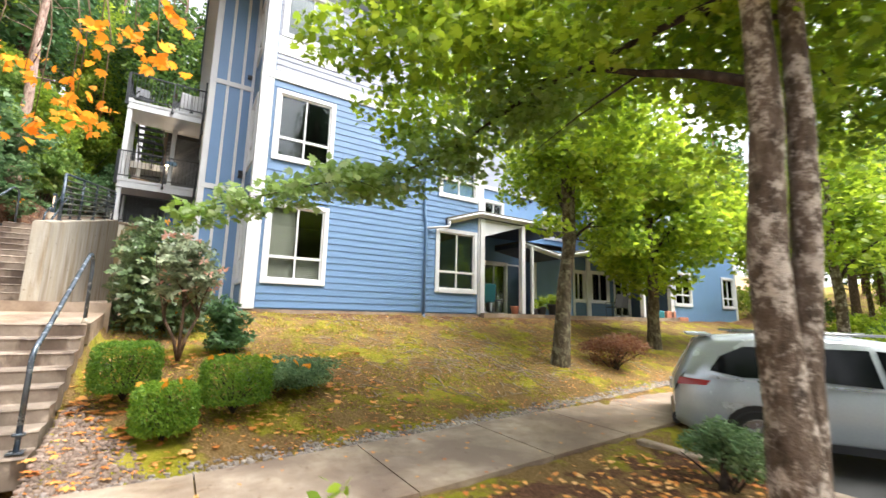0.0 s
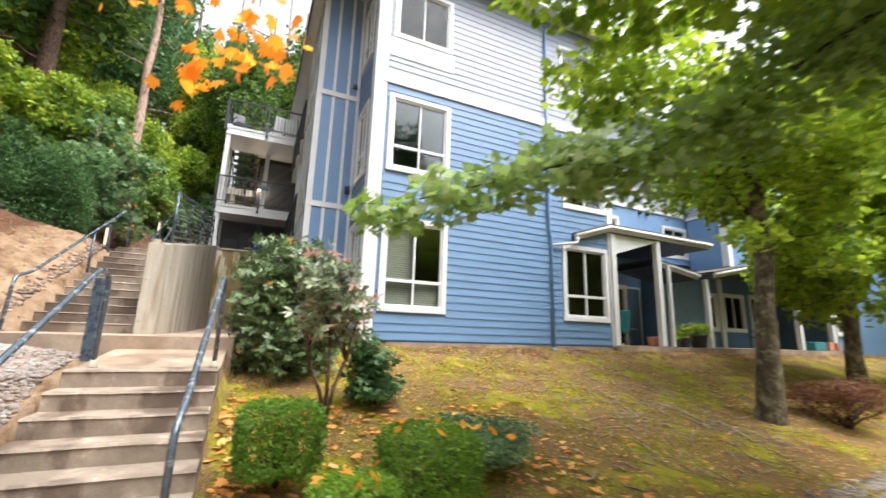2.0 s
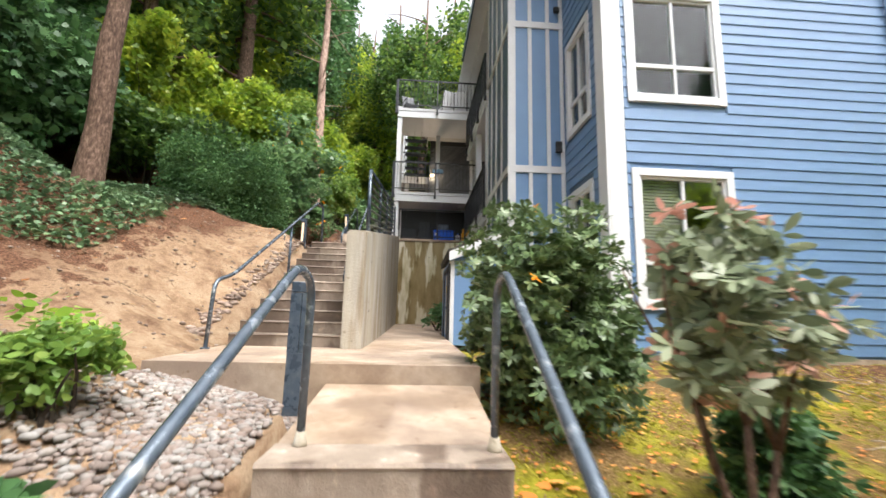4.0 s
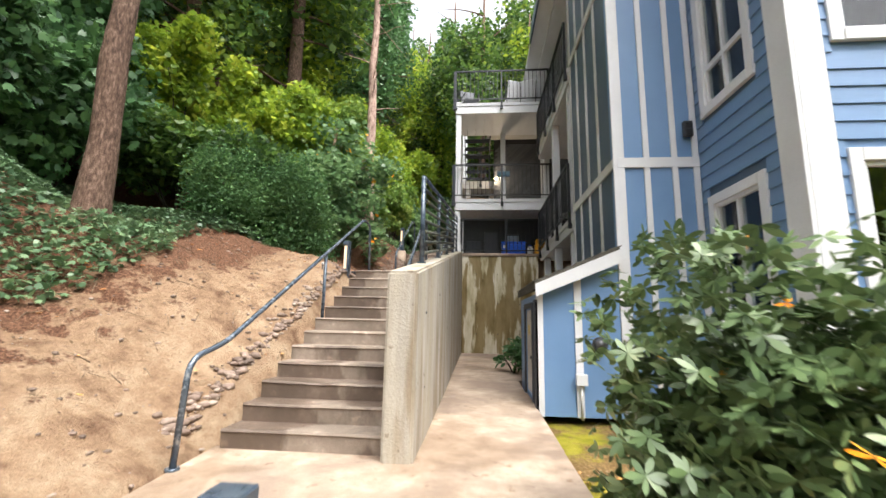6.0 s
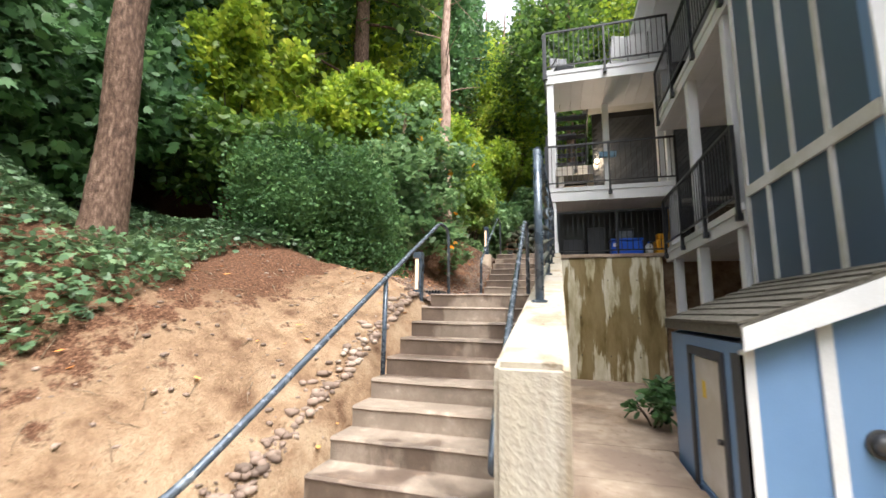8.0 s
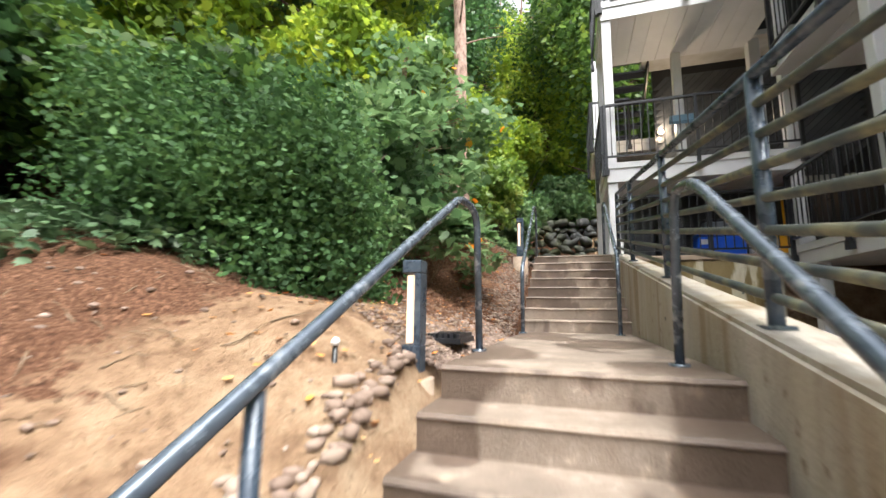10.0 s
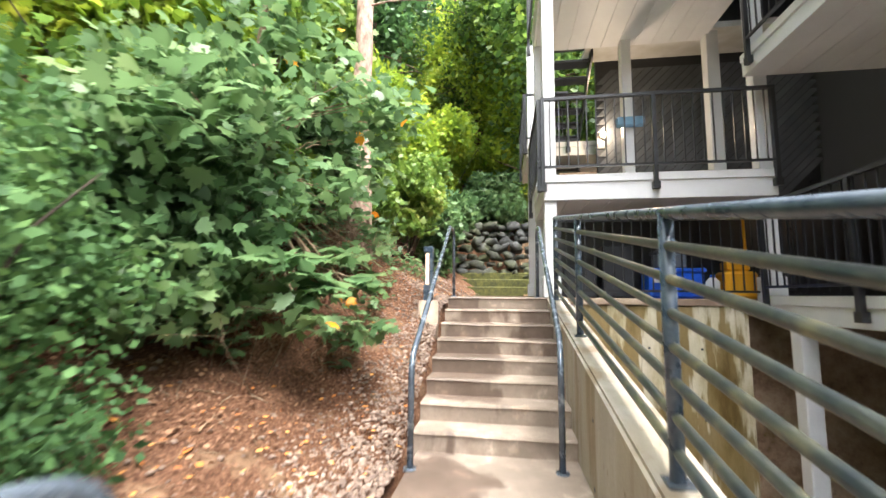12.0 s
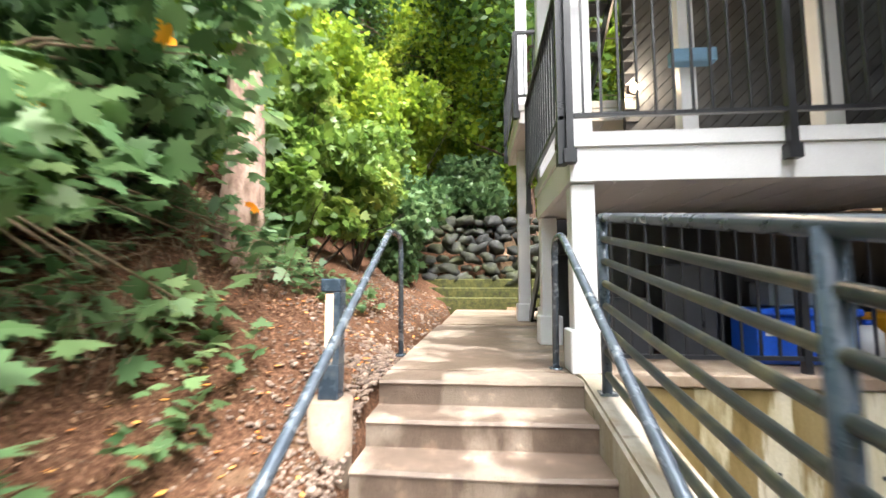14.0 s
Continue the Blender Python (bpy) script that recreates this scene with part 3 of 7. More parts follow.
part("slab", prism(bmesh.new(), [(14.32, 2.7), (14.32, 3.2), (17.6, 3.2), (17.6, 2.7)], 0, -3.72, -2.45), M_step, thing("landing_2", "rust-stained concrete landing below the top flight", "landing", kind="structure"))
flight("stairs_3", "upper flight of damp concrete steps to the stair tower", 3.2, 4.45, 17.5, 0.305, 8, -3.76, -2.45)
land3 = thing("landing_3", "dark cracked concrete path at the top of the stairs", "landing", kind="structure")
boxed("slab", M_step, land3, -3.76, 19.975, 4.0, -2.2, 23.6, 4.452)
boxed("slab", M_conc, land3, -3.7, 23.61, 4.0, -1.6, 27.9, 4.47)

# ---- retaining walls ----
wall_top = lambda y: 2.82 + 0.182 * (y - 10.7)
rw = thing("wall_retaining", "pale board-formed concrete retaining wall beside the stairs", "wall", kind="structure")
bm = prism(bmesh.new(), [(10.66, 0.9), (20.2, 0.9), (20.2, 4.44), (19.75, wall_top(19.75)), (10.66, wall_top(10.66))], 0, -2.45, -2.19)
bmesh.ops.bevel(bm, geom=list(bm.edges), offset=0.022, segments=2, affect="EDGES")
part("wall_body", bm, M_wallc, rw)
bw = thing("wall_back", "stained damp concrete wall under the stair tower", "wall", kind="structure")
boxed("wall_body", M_wetc, bw, -2.188, 20.0, 0.9, 0.14, 20.3, 4.36, 0.015)
boxed("ledge", M_conc, bw, -2.188, 19.97, 4.362, 2.9, 21.5, 4.45, 0.01)
# Added dark wall in place of the shade in the opening beyond.
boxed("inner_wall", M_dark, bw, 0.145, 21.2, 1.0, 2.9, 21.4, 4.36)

for y in (11.3, 12.7, 14.1, 15.5, 16.9, 18.3):
    for dz in (0.45, 1.15):
        part("tie_hole", tube(bmesh.new(), [(-2.19 + 0.001, y, wall_top(y) - dz), (-2.19 - 0.0, y, wall_top(y) - dz), (-2.186, y, wall_top(y) - dz)], 0.014, 8), M_dark, rw)
        part("tie_hole", tube(bmesh.new(), [(-2.45, y, wall_top(y) - dz * 0.6), (-2.4535, y, wall_top(y) - dz * 0.6)], 0.014, 8), M_dark, rw)
for x in (-1.75, -1.1, -0.45):
    for z in (2.0, 2.9, 3.8):
        part("tie_hole", tube(bmesh.new(), [(x, 19.999, z), (x, 19.996, z)], 0.016, 8), M_dark, bw)

# ---- pipe railing on the retaining wall ----
pr = thing("pipe_railing", "blue-grey eight-bar pipe railing with algae on a concrete wall", "railing")
rail_z = lambda y, k: wall_top(y) + 0.12 + 0.94 * k / 7
RX = -2.35
for y in (12.03, 13.95, 15.82, 17.86, 19.5):
    part("post", tube(bmesh.new(), [(RX, y, wall_top(y) - 0.01), (RX, y, wall_top(y) + 1.06)], 0.03, 12), M_rail, pr)
    part("base_plate", box(bmesh.new(), RX - 0.05, y - 0.045, wall_top(y) - 0.004, RX + 0.05, y + 0.045, wall_top(y) + 0.012), M_railw, pr)
for k in range(8):
    pts = [(RX, 12.03, rail_z(12.03, k)), (RX, 19.5, rail_z(19.5, k))]
    part("bar", tube(bmesh.new(), pts, 0.027 if k == 7 else 0.021, 10), M_rail if k == 7 else M_mossrail, pr, "" if k == 7 else "bar with green algae")


def handrail(label, pts, feet, r=0.024):
    h = thing("handrail", label, "handrail", "stair handrails")
    part("rail", tube(bmesh.new(), bend(pts, 0.14), r, 12), M_railw, h, "worn galvanised tube")
    for x, y, z in (pts[0], pts[-1]):
        if z - min(p[2] for p in (pts[0], pts[-1])) < 0.02 or z > 3:
            part("end_flange", tube(bmesh.new(), [(x, y, z - 0.01), (x, y, z + 0.012)], r * 2.1, 14), M_railw, h)
    for (x, y, z0, z1) in feet:
        part("post", tube(bmesh.new(), [(x, y, z0), (x, y, z1)], r * 0.95, 10), M_rail, h)
        part("foot_plate", box(bmesh.new(), x - 0.06, y - 0.06, z0, x + 0.06, y + 0.06, z0 + 0.012), M_railw, h)
    return h


def sleeve(rail, x, y, z):
    part("sleeve", tube(bmesh.new(), [(x, y, z), (x, y, z + 0.015), (x, y, z + 0.08)], [0.042, 0.038, 0.025], 14), M_wallc, rail, "flared off-white post sleeve")



hr = handrail("worn galvanised handrail beside the lowest flight and the lawn", [(-1.1, 5.5, 0.06), (-1.1, 5.5, 0.8), (-1.08, 5.7, 0.95), (-1.06, 7.42, 1.97), (-1.06, 7.66, 1.9), (-1.06, 7.7, 1.02)], [(-1.1, 5.5, -0.1, 0.5)])
sleeve(hr, -1.06, 7.7, 1.0)
hr = handrail("worn galvanised handrail beside the lowest flight and the cobbles", [(-2.22, 5.5, 0.06), (-2.22, 5.5, 0.8), (-2.2, 5.7, 0.95), (-2.12, 7.42, 1.97), (-2.13, 7.75, 1.9), (-2.14, 7.78, 1.02)], [(-2.22, 5.5, -0.1, 0.5)])
sleeve(hr, -2.14, 7.78, 1.0)
handrail("scratched handrail on the earth bank beside the long flight", [(-3.9, 10.3, 1.3), (-3.89, 10.34, 2.08), (-3.86, 10.72, 2.18), (-3.76, 14.45, 4.17), (-3.72, 14.72, 4.13), (-3.71, 14.76, 3.2)], [(-3.81, 12.82, 2.2, 3.28)])
handrail("handrail close to the retaining wall with a bent lower end", [(-2.56, 11.5, 2.2), (-2.56, 11.3, 2.2), (-2.56, 11.42, 2.42), (-2.6, 13.95, 4.03), (-2.6, 14.32, 4.08), (-2.6, 14.42, 3.2)], [])
handrail("pale worn handrail beside the top flight and bollard light", [(-3.7, 17.15, 3.2), (-3.7, 17.15, 4.0), (-3.7, 17.4, 4.14), (-3.8, 20.1, 5.5), (-3.8, 20.55, 5.5), (-3.8, 20.62, 4.45)], [])
handrail("dark handrail between the top flight and the railed wall", [(-2.6, 17.25, 3.2), (-2.6, 17.25, 4.0), (-2.58, 17.45, 4.14), (-2.54, 19.8, 5.42), (-2.54, 20.05, 5.4), (-2.54, 20.1, 4.45)], [])


def bollard(label, x, y, z0, z1, ped=0.0, side=1):
    b = thing("bollard_light", label, "bollard light", "path lights")
    if ped:
        part("pedestal", tube(bmesh.new(), [(x, y, z0 - 0.2), (x, y, z0 + ped)], 0.13, 20), M_conc, b, "grey concrete pedestal")
    z = z0 + ped
    boxed("housing", M_rail, b, x - 0.06, y - 0.055, z, x + 0.06, y + 0.055, z1 - 0.5, 0.006)
    boxed("side_cheek", M_rail, b, x + 0.02, y - 0.055, z1 - 0.5, x + 0.06, y + 0.055, z1 - 0.08, 0.004)
    boxed("back_cheek", M_rail, b, x - 0.06, y + side * 0.03, z1 - 0.5, x + 0.017, y + side * 0.055, z1 - 0.08)
    boxed("cap", M_rail, b, x - 0.06, y - 0.055, z1 - 0.078, x + 0.06, y + 0.055, z1, 0.006)
    boxed("lamp", M_lamp, b, x - 0.035, y - side * 0.03, z1 - 0.49, x + 0.0, y + side * 0.01, z1 - 0.09, 0, "lit warm lamp strip")


bollard("dark blue-grey bollard light among stones beside the landing", -4.02, 14.35, 2.95, 3.76, 0.12)
bollard("dark bollard light on a round concrete pedestal beside the top steps", -3.98, 19.35, 3.9, 5.1, 0.5)
bollard("dark bollard light standing by the handrail foot on the first landing", -2.36, 8.4, 1.02, 1.95, side=-1)

# ---- apartment building ----
house = thing("apartment_building", "three-storey blue clapboard apartment building with white trim", "apartment building")


def face(u, w, plane, axis):
    """A point on a wall: u along it, w up; axis 'x' walls run along x at y = plane."""
    return (u, plane, w) if axis == "x" else (plane, u, w)


def wall_panel(name, material, u0, u1, z0, z1, plane, thick, holes, axis="x", parent=house):
    """One wall with real openings through it."""
    us = sorted({u0, u1, *[h[0] for h in holes], *[h[1] for h in holes]})
    zs = sorted({z0, z1, *[h[2] for h in holes], *[h[3] for h in holes]})
    bm, made = bmesh.new(), {}

    def vert(i, j, k):
        if (i, j, k) not in made:
            made[i, j, k] = bm.verts.new(face(us[i], zs[j], plane + thick * k, axis))
        return made[i, j, k]

    def solid(i, j):
        if not (0 <= i < len(us) - 1 and 0 <= j < len(zs) - 1):
            return False
        a, c = (us[i] + us[i + 1]) / 2, (zs[j] + zs[j + 1]) / 2
        return not any(h[0] <= a <= h[1] and h[2] <= c <= h[3] for h in holes)
    for i in range(len(us) - 1):
        for j in range(len(zs) - 1):
            if solid(i, j):
                for k in (0, 1):
                    bm.faces.new([vert(i, j, k), vert(i + 1, j, k), vert(i + 1, j + 1, k), vert(i, j + 1, k)])
                for di, dj, p, q in ((-1, 0, (i, j), (i, j + 1)), (1, 0, (i + 1, j), (i + 1, j + 1)), (0, -1, (i, j), (i + 1, j)), (0, 1, (i, j + 1), (i + 1, j + 1))):
                    if not solid(i + di, j + dj):
                        bm.faces.new([vert(*p, 0), vert(*q, 0), vert(*q, 1), vert(*p, 1)])
    bmesh.ops.recalc_face_normals(bm, faces=bm.faces)
    return part(name, bm, material, parent)


BOARDS = {}


def clapboards(u0, u1, z0, z1, plane, holes, material, parent, out=-1, axis="x", step=0.178):
    """Lapped boards, each leaning out at its lower edge; cut short at the openings."""
    n = round((z1 - z0) / step)
    step = (z1 - z0) / n
    for i in range(n):
        c, d = z0 + i * step, z0 + (i + 1) * step
        spans = [(u0, u1)]
        for h in holes:
            if h[2] < d - 0.05 and h[3] > c + 0.05:
                spans = [s for a, b in spans for s in ((a, min(b, h[0])), (max(a, h[1]), b)) if s[1] - s[0] > 0.03]
        for a, b in spans:
            key = (round(b - a, 3), round(step, 4), out, axis, material.name)
            if key not in BOARDS:
                bm = bmesh.new()
                prof = [(0.002 * out, 0.0), (0.024 * out, 0.0), (0.024 * out, 0.008), (0.008 * out, step + 0.01), (0.002 * out, step + 0.01)]
                prism(bm, prof, 0 if axis == "x" else 1, 0, b - a)
                me = bpy.data.meshes.new("board")
                bm.to_mesh(me)
                bm.free()
                me.materials.append(material)
                BOARDS[key] = me
            ob = new("board", BOARDS[key])
            ob.location = face(a, c, plane, axis)
            ob.parent = parent


def window(n, u0, u1, z0, z1, plane, out=-1, axis="x", split=0.3, blind=False, trim=0.12, parent=None, mull=0.5):
    """A white vinyl window in its opening: casing boards, frame, a fixed row of panes below, sliding panes above."""
    w = thing(f"window_{n}", "white-trimmed window with two tall panes over a low row", "window", kind="structure")
    if parent:
        w.parent = parent

    def bar(nm, a, b, c, d, t0, t1, mat=M_white, lab=""):
        p, q = face(a, c, plane + out * t0, axis), face(b, d, plane + out * t1, axis)
        return part(nm, box(bmesh.new(), *p, *q, bevel=0.004), mat, w, lab)
    t = trim
    bar("casing", u0 - t, u0, z0 - t, z1 + t, 0.0, 0.045)
    bar("casing", u1, u1 + t, z0 - t, z1 + t, 0.0, 0.045)
    bar("casing", u0, u1, z1, z1 + t, 0.0, 0.048)
    bar("window_sill", u0, u1, z0 - t, z0, 0.0, 0.055)
    f = 0.045
    mid, zm = u0 + (u1 - u0) * mull, z0 + (z1 - z0) * split
    for (a, b, c, d) in ((u0, u0 + f, z0, z1), (u1 - f, u1, z0, z1), (u0 + f, u1 - f, z0, z0 + f), (u0 + f, u1 - f, z1 - f, z1), (mid - f / 2, mid + f / 2, z0 + f, z1 - f)):
        bar("window_frame", a, b, c, d, -0.05, 0.012)
    if split > 0:
        bar("transom", u0 + f, mid - f / 2, zm - 0.035, zm + 0.035, -0.05, 0.016)
        bar("transom", mid + f / 2, u1 - f, zm - 0.035, zm + 0.035, -0.05, 0.016)
    for a, b in ((u0 + f, mid - f / 2), (mid + f / 2, u1 - f)):
        for c, d in (((z0 + f, zm - 0.035), (zm + 0.035, z1 - f)) if split > 0 else ((z0 + f, z1 - f),)):
            o = bar("pane", a, b, c, d, -0.03, -0.022, M_glass)
            o.visible_shadow = False
    if blind:
        k = int((z1 - z0) / 0.05)
        for i in range(k):
            zc = z0 + 0.03 + i * 0.05
            for a, b in (((u0 + f, mid - 0.02),) if zc > zm else ((u0 + f, mid - 0.02), (mid + 0.02, u1 - f))):
                p, q = face(a, zc, plane - out * 0.09, axis), face(b, zc + 0.036, plane - out * 0.1, axis)
                part("blind_slat", box(bmesh.new(), *p, *q), M_blind, w)
    return w


FY = 11.15
W1, W2, W3 = (1.8, 3.18, 2.02, 3.92), (1.8, 3.18, 5.25, 6.98), (6.88, 8.28, 2.03, 3.87)
W4, W5, W6 = (6.95, 8.3, 5.14, 6.9), (1.8, 3.18, 8.75, 10.1), (6.95, 8.3, 8.75, 10.1)
holes = [W1, W2, W3, W4, W5, W6]
wall_panel("wall", M_blue, 1.33, 8.55, 1.2, 10.9, FY + 0.002, 0.18, holes)
grow = [(h[0] - 0.12, h[1] + 0.12, h[2] - 0.12, h[3] + 0.12) for h in holes]
front_boards = thing("siding", "blue lapped siding boards", "siding", kind="structure")
clapboards(1.62, 8.42, 1.3, 7.32, FY, grow, M_blue, front_boards)
clapboards(1.62, 8.42, 7.6, 10.8, FY, grow, M_lav, front_boards)
boxed("trim_band", M_white, house, 1.33, FY - 0.05, 7.34, 8.55, FY, 7.58, 0.005)
boxed("corner_board", M_white, house, 1.33, FY - 0.045, 1.26, 1.6, FY, 7.335, 0.005)
boxed("corner_board", M_white, house, 1.33, FY - 0.045, 7.585, 1.6, FY, 10.9, 0.005)
boxed("corner_board", M_white, house, 8.44, FY - 0.045, 1.26, 8.66, FY, 7.335, 0.005)
boxed("foundation", M_conc, house, 1.36, FY - 0.01, 0.95, 8.5, FY + 0.15, 1.26)
for i, (w, bl) in enumerate(zip(holes, (True, False, False, False, False, False))):
    window(i + 1, *w, FY, blind=bl, split=0.3 if i < 4 else 0)
boxed("window_apron", M_white, house, 1.62, FY - 0.035, 8.1, 3.36, FY - 0.002, 8.62, 0.003)
spout = thing("downpipe", "blue downpipe on the clapboard wall", "downpipe")
part("pipe", tube(bmesh.new(), bend([(6.36, FY - 0.07, 1.15), (6.36, FY - 0.07, 4.1), (6.3, FY - 0.07, 4.3), (6.3, FY - 0.07, 10.7)], 0.1), 0.04, 10), M_blue, spout)
part("shoe", tube(bmesh.new(), [(6.36, FY - 0.07, 1.2), (6.36, FY - 0.16, 1.08)], 0.045, 10), M_blue, spout)

# side wall with narrow windows between facade and tower
SX = 1.33
S1, S2, S3 = (11.75, 12.6, 2.02, 3.92), (11.75, 12.6, 5.25, 6.98), (11.75, 12.6, 8.5, 10.1)
# Side face carries its shade in the darker blue.
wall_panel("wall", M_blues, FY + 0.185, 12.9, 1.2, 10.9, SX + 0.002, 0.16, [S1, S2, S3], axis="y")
side = thing("siding", "shaded grey-blue lapped siding boards", "siding", kind="structure")
clapboards(FY + 0.27, 12.88, 1.3, 10.8, SX, [(h[0] - 0.12, h[1] + 0.12, h[2] - 0.12, h[3] + 0.12) for h in (S1, S2, S3)], M_blue, side, axis="y")
boxed("corner_board", M_white, house, SX - 0.045, FY - 0.045, 1.26, SX - 0.001, FY + 0.25, 10.9, 0.004)
for i, w in enumerate((S1, S2, S3)):
    window(7 + i, *w, SX, axis="y", split=0.3)

# tower: panels and battens
TY, TX = 12.9, 0.2
boxed("wall", M_bluep, house, TX, TY, 1.2, SX + 0.1, TY + 0.16, 10.9)
# Left face is painted darker than the front to hold its shade.
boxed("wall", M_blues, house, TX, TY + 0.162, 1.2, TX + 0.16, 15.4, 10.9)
boxed("wall", M_bluep, house, TX + 0.16, 15.24, 1.2, 2.9, 15.4, 10.9)
for z in (4.6, 7.72):
    boxed("batten", M_white, house, TX + 0.02, TY - 0.034, z - 0.07, SX - 0.02, TY - 0.0, z + 0.07, 0.003)
    boxed("batten", M_dirtyw, house, TX - 0.032, TY + 0.03, z - 0.07, TX, 15.36, z + 0.07, 0.003)
for x in (TX - 0.03, 0.58, 0.95, SX - 0.1):
    boxed("batten", M_white, house, x, TY - 0.03, 1.22, x + (0.15 if x < 0.3 else 0.075), TY, 10.9, 0.003)
for y in (13.55, 14.15, 14.75, 15.3):
    boxed("batten", M_dirtyw, house, TX - 0.028, y, 1.3, TX, y + 0.07, 10.9, 0.003)

# roof and eaves
rf = thing("roof", "low roof with white eaves and gutter", "roof", kind="structure")
boxed("eave", M_white, rf, -0.1, FY - 0.45, 10.9, 8.9, 24, 11.05)
boxed("fascia", M_white, rf, -0.15, FY - 0.5, 10.85, 8.95, FY - 0.451, 11.15)
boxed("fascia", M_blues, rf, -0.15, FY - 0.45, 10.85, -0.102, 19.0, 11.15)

# unseen rooms behind the windows, their dimness put into the wall colour
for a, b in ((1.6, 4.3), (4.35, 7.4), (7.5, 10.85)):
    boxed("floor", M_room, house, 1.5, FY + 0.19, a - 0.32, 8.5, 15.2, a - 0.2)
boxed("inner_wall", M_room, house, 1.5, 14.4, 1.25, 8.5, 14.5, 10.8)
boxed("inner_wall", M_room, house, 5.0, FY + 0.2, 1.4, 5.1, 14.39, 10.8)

# ---- shed ----
shed = thing("shed", "blue lean-to shed with white trim and shingled roof", "shed")
part("wall", prism(bmesh.new(), [(-0.9, 1.22), (TX - 0.035, 1.22), (TX - 0.035, 3.2), (-0.9, 2.78)], 1, TY, TY + 0.12), M_bluep, shed)
wall_panel("wall", M_bluep, TY + 0.121, 14.9, 1.22, 2.78, -0.9, 0.1, [(13.35, 14.2, 1.35, 2.6)], axis="y", parent=shed)
part("wall", prism(bmesh.new(), [(-0.9, 1.22), (TX - 0.035, 1.22), (TX - 0.035, 3.2), (-0.9, 2.78)], 1, 14.9, 15.0), M_bluep, shed)
part("roof", prism(bmesh.new(), [(-0.95, 2.83), (TX - 0.04, 3.3), (TX - 0.04, 3.4), (-0.95, 2.92)], 1, TY - 0.14, 15.1), M_shing, shed, "brown shingle roof")
part("fascia", prism(bmesh.new(), [(-0.94, 2.73), (TX + 0.0, 3.2), (TX + 0.0, 3.38), (-0.94, 2.9)], 1, TY - 0.17, TY - 0.142), M_white, shed, "white raking fascia")
for i in range(7):
    for j in range(8):
        a, s = -0.94 + j * 0.14, 13.0 - 0.25 + i * 0.33
        zz = 2.925 + (a + 0.94) * 0.43
        bm = prism(bmesh.new(), [(a - 0.02, zz + 0.022), (a + 0.15, zz + 0.075), (a + 0.15, zz + 0.065), (a - 0.02, zz + 0.0)], 1, s + 0.005, s + 0.325)
        part("shingle", bm, M_shing, shed)
for x, w in ((-0.93, 0.1), (-0.42, 0.09)):
    part("batten", prism(bmesh.new(), [(x, 1.22), (x + w, 1.22), (x + w, 2.73 + (x + w + 0.94) * 0.41), (x, 2.72 + (x + 0.94) * 0.41)], 1, TY - 0.03, TY - 0.002), M_white, shed)
boxed("corner_board", M_dark, shed, -0.935, TY - 0.03, 1.22, -0.902, TY + 0.14, 2.7)
dr = part("door", box(bmesh.new(), -0.89, 13.38, 1.36, -0.85, 14.17, 2.58, 0.004), M_dirtyw, shed, "off-white shed door")
part("handle", tube(bmesh.new(), [(-0.93, 13.5, 1.9), (-0.89, 13.5, 1.9)], 0.025, 10), M_metal, dr)
boxed("door_notice", surface("yellow_notice", [(0.3, (0.7, 0.5, 0.05)), (0.7, (0.8, 0.6, 0.1))], 5, vary=0), dr, -0.896, 13.85, 2.2, -0.893, 13.95, 2.36)
for a, b, c, d in ((13.28, 13.35, 1.3, 2.68), (14.2, 14.27, 1.3, 2.68), (13.35, 14.2, 2.6, 2.68)):
    boxed("door_frame", M_dark, shed, -0.93, a, c, -0.902, b, d)
vent = thing("dryer_vent", "round grey wall vent on the blue shed", "vent")
part("flange", tube(bmesh.new(), [(-0.11, TY - 0.002, 2.13), (-0.11, TY - 0.03, 2.13)], 0.1, 24), M_metal, vent)
part("hood", tube(bmesh.new(), [(-0.11, TY - 0.03, 2.13), (-0.11, TY - 0.07, 2.12), (-0.11, TY - 0.1, 2.1)], [0.085, 0.07, 0.035], 18), M_metal, vent)
jb = thing("junction_box", "small white electrical box and conduit on white batten", "electrical box")
boxed("box", M_white, jb, -0.44, TY - 0.11, 1.62, -0.3, TY - 0.03, 1.76, 0.006)
part("conduit", tube(bmesh.new(), [(-0.37, TY - 0.06, 1.2), (-0.37, TY - 0.06, 1.62)], 0.018, 8), M_dirtyw, jb)
for i, (z, x) in enumerate(((4.95, 1.2), (5.05, 1.2), (8.0, 1.2))):
    v = thing("wall_vent", "small dark square vent hood on blue panel", "vent", "small wall vents")
    boxed("hood", M_dark, v, x - 0.09, TY - 0.1, z, x + 0.03, TY - 0.032, z + 0.12, 0.008)
    boxed("louvre", M_black, v, x - 0.075, TY - 0.108, z + 0.01, x + 0.015, TY - 0.102, z + 0.09)

# ---- stair tower with balconies ----
tower = thing("stair_tower", "white-framed open stair tower with black balustrades", "stair tower")
BX0, BX1, BY = -2.45, 0.55, 19.9


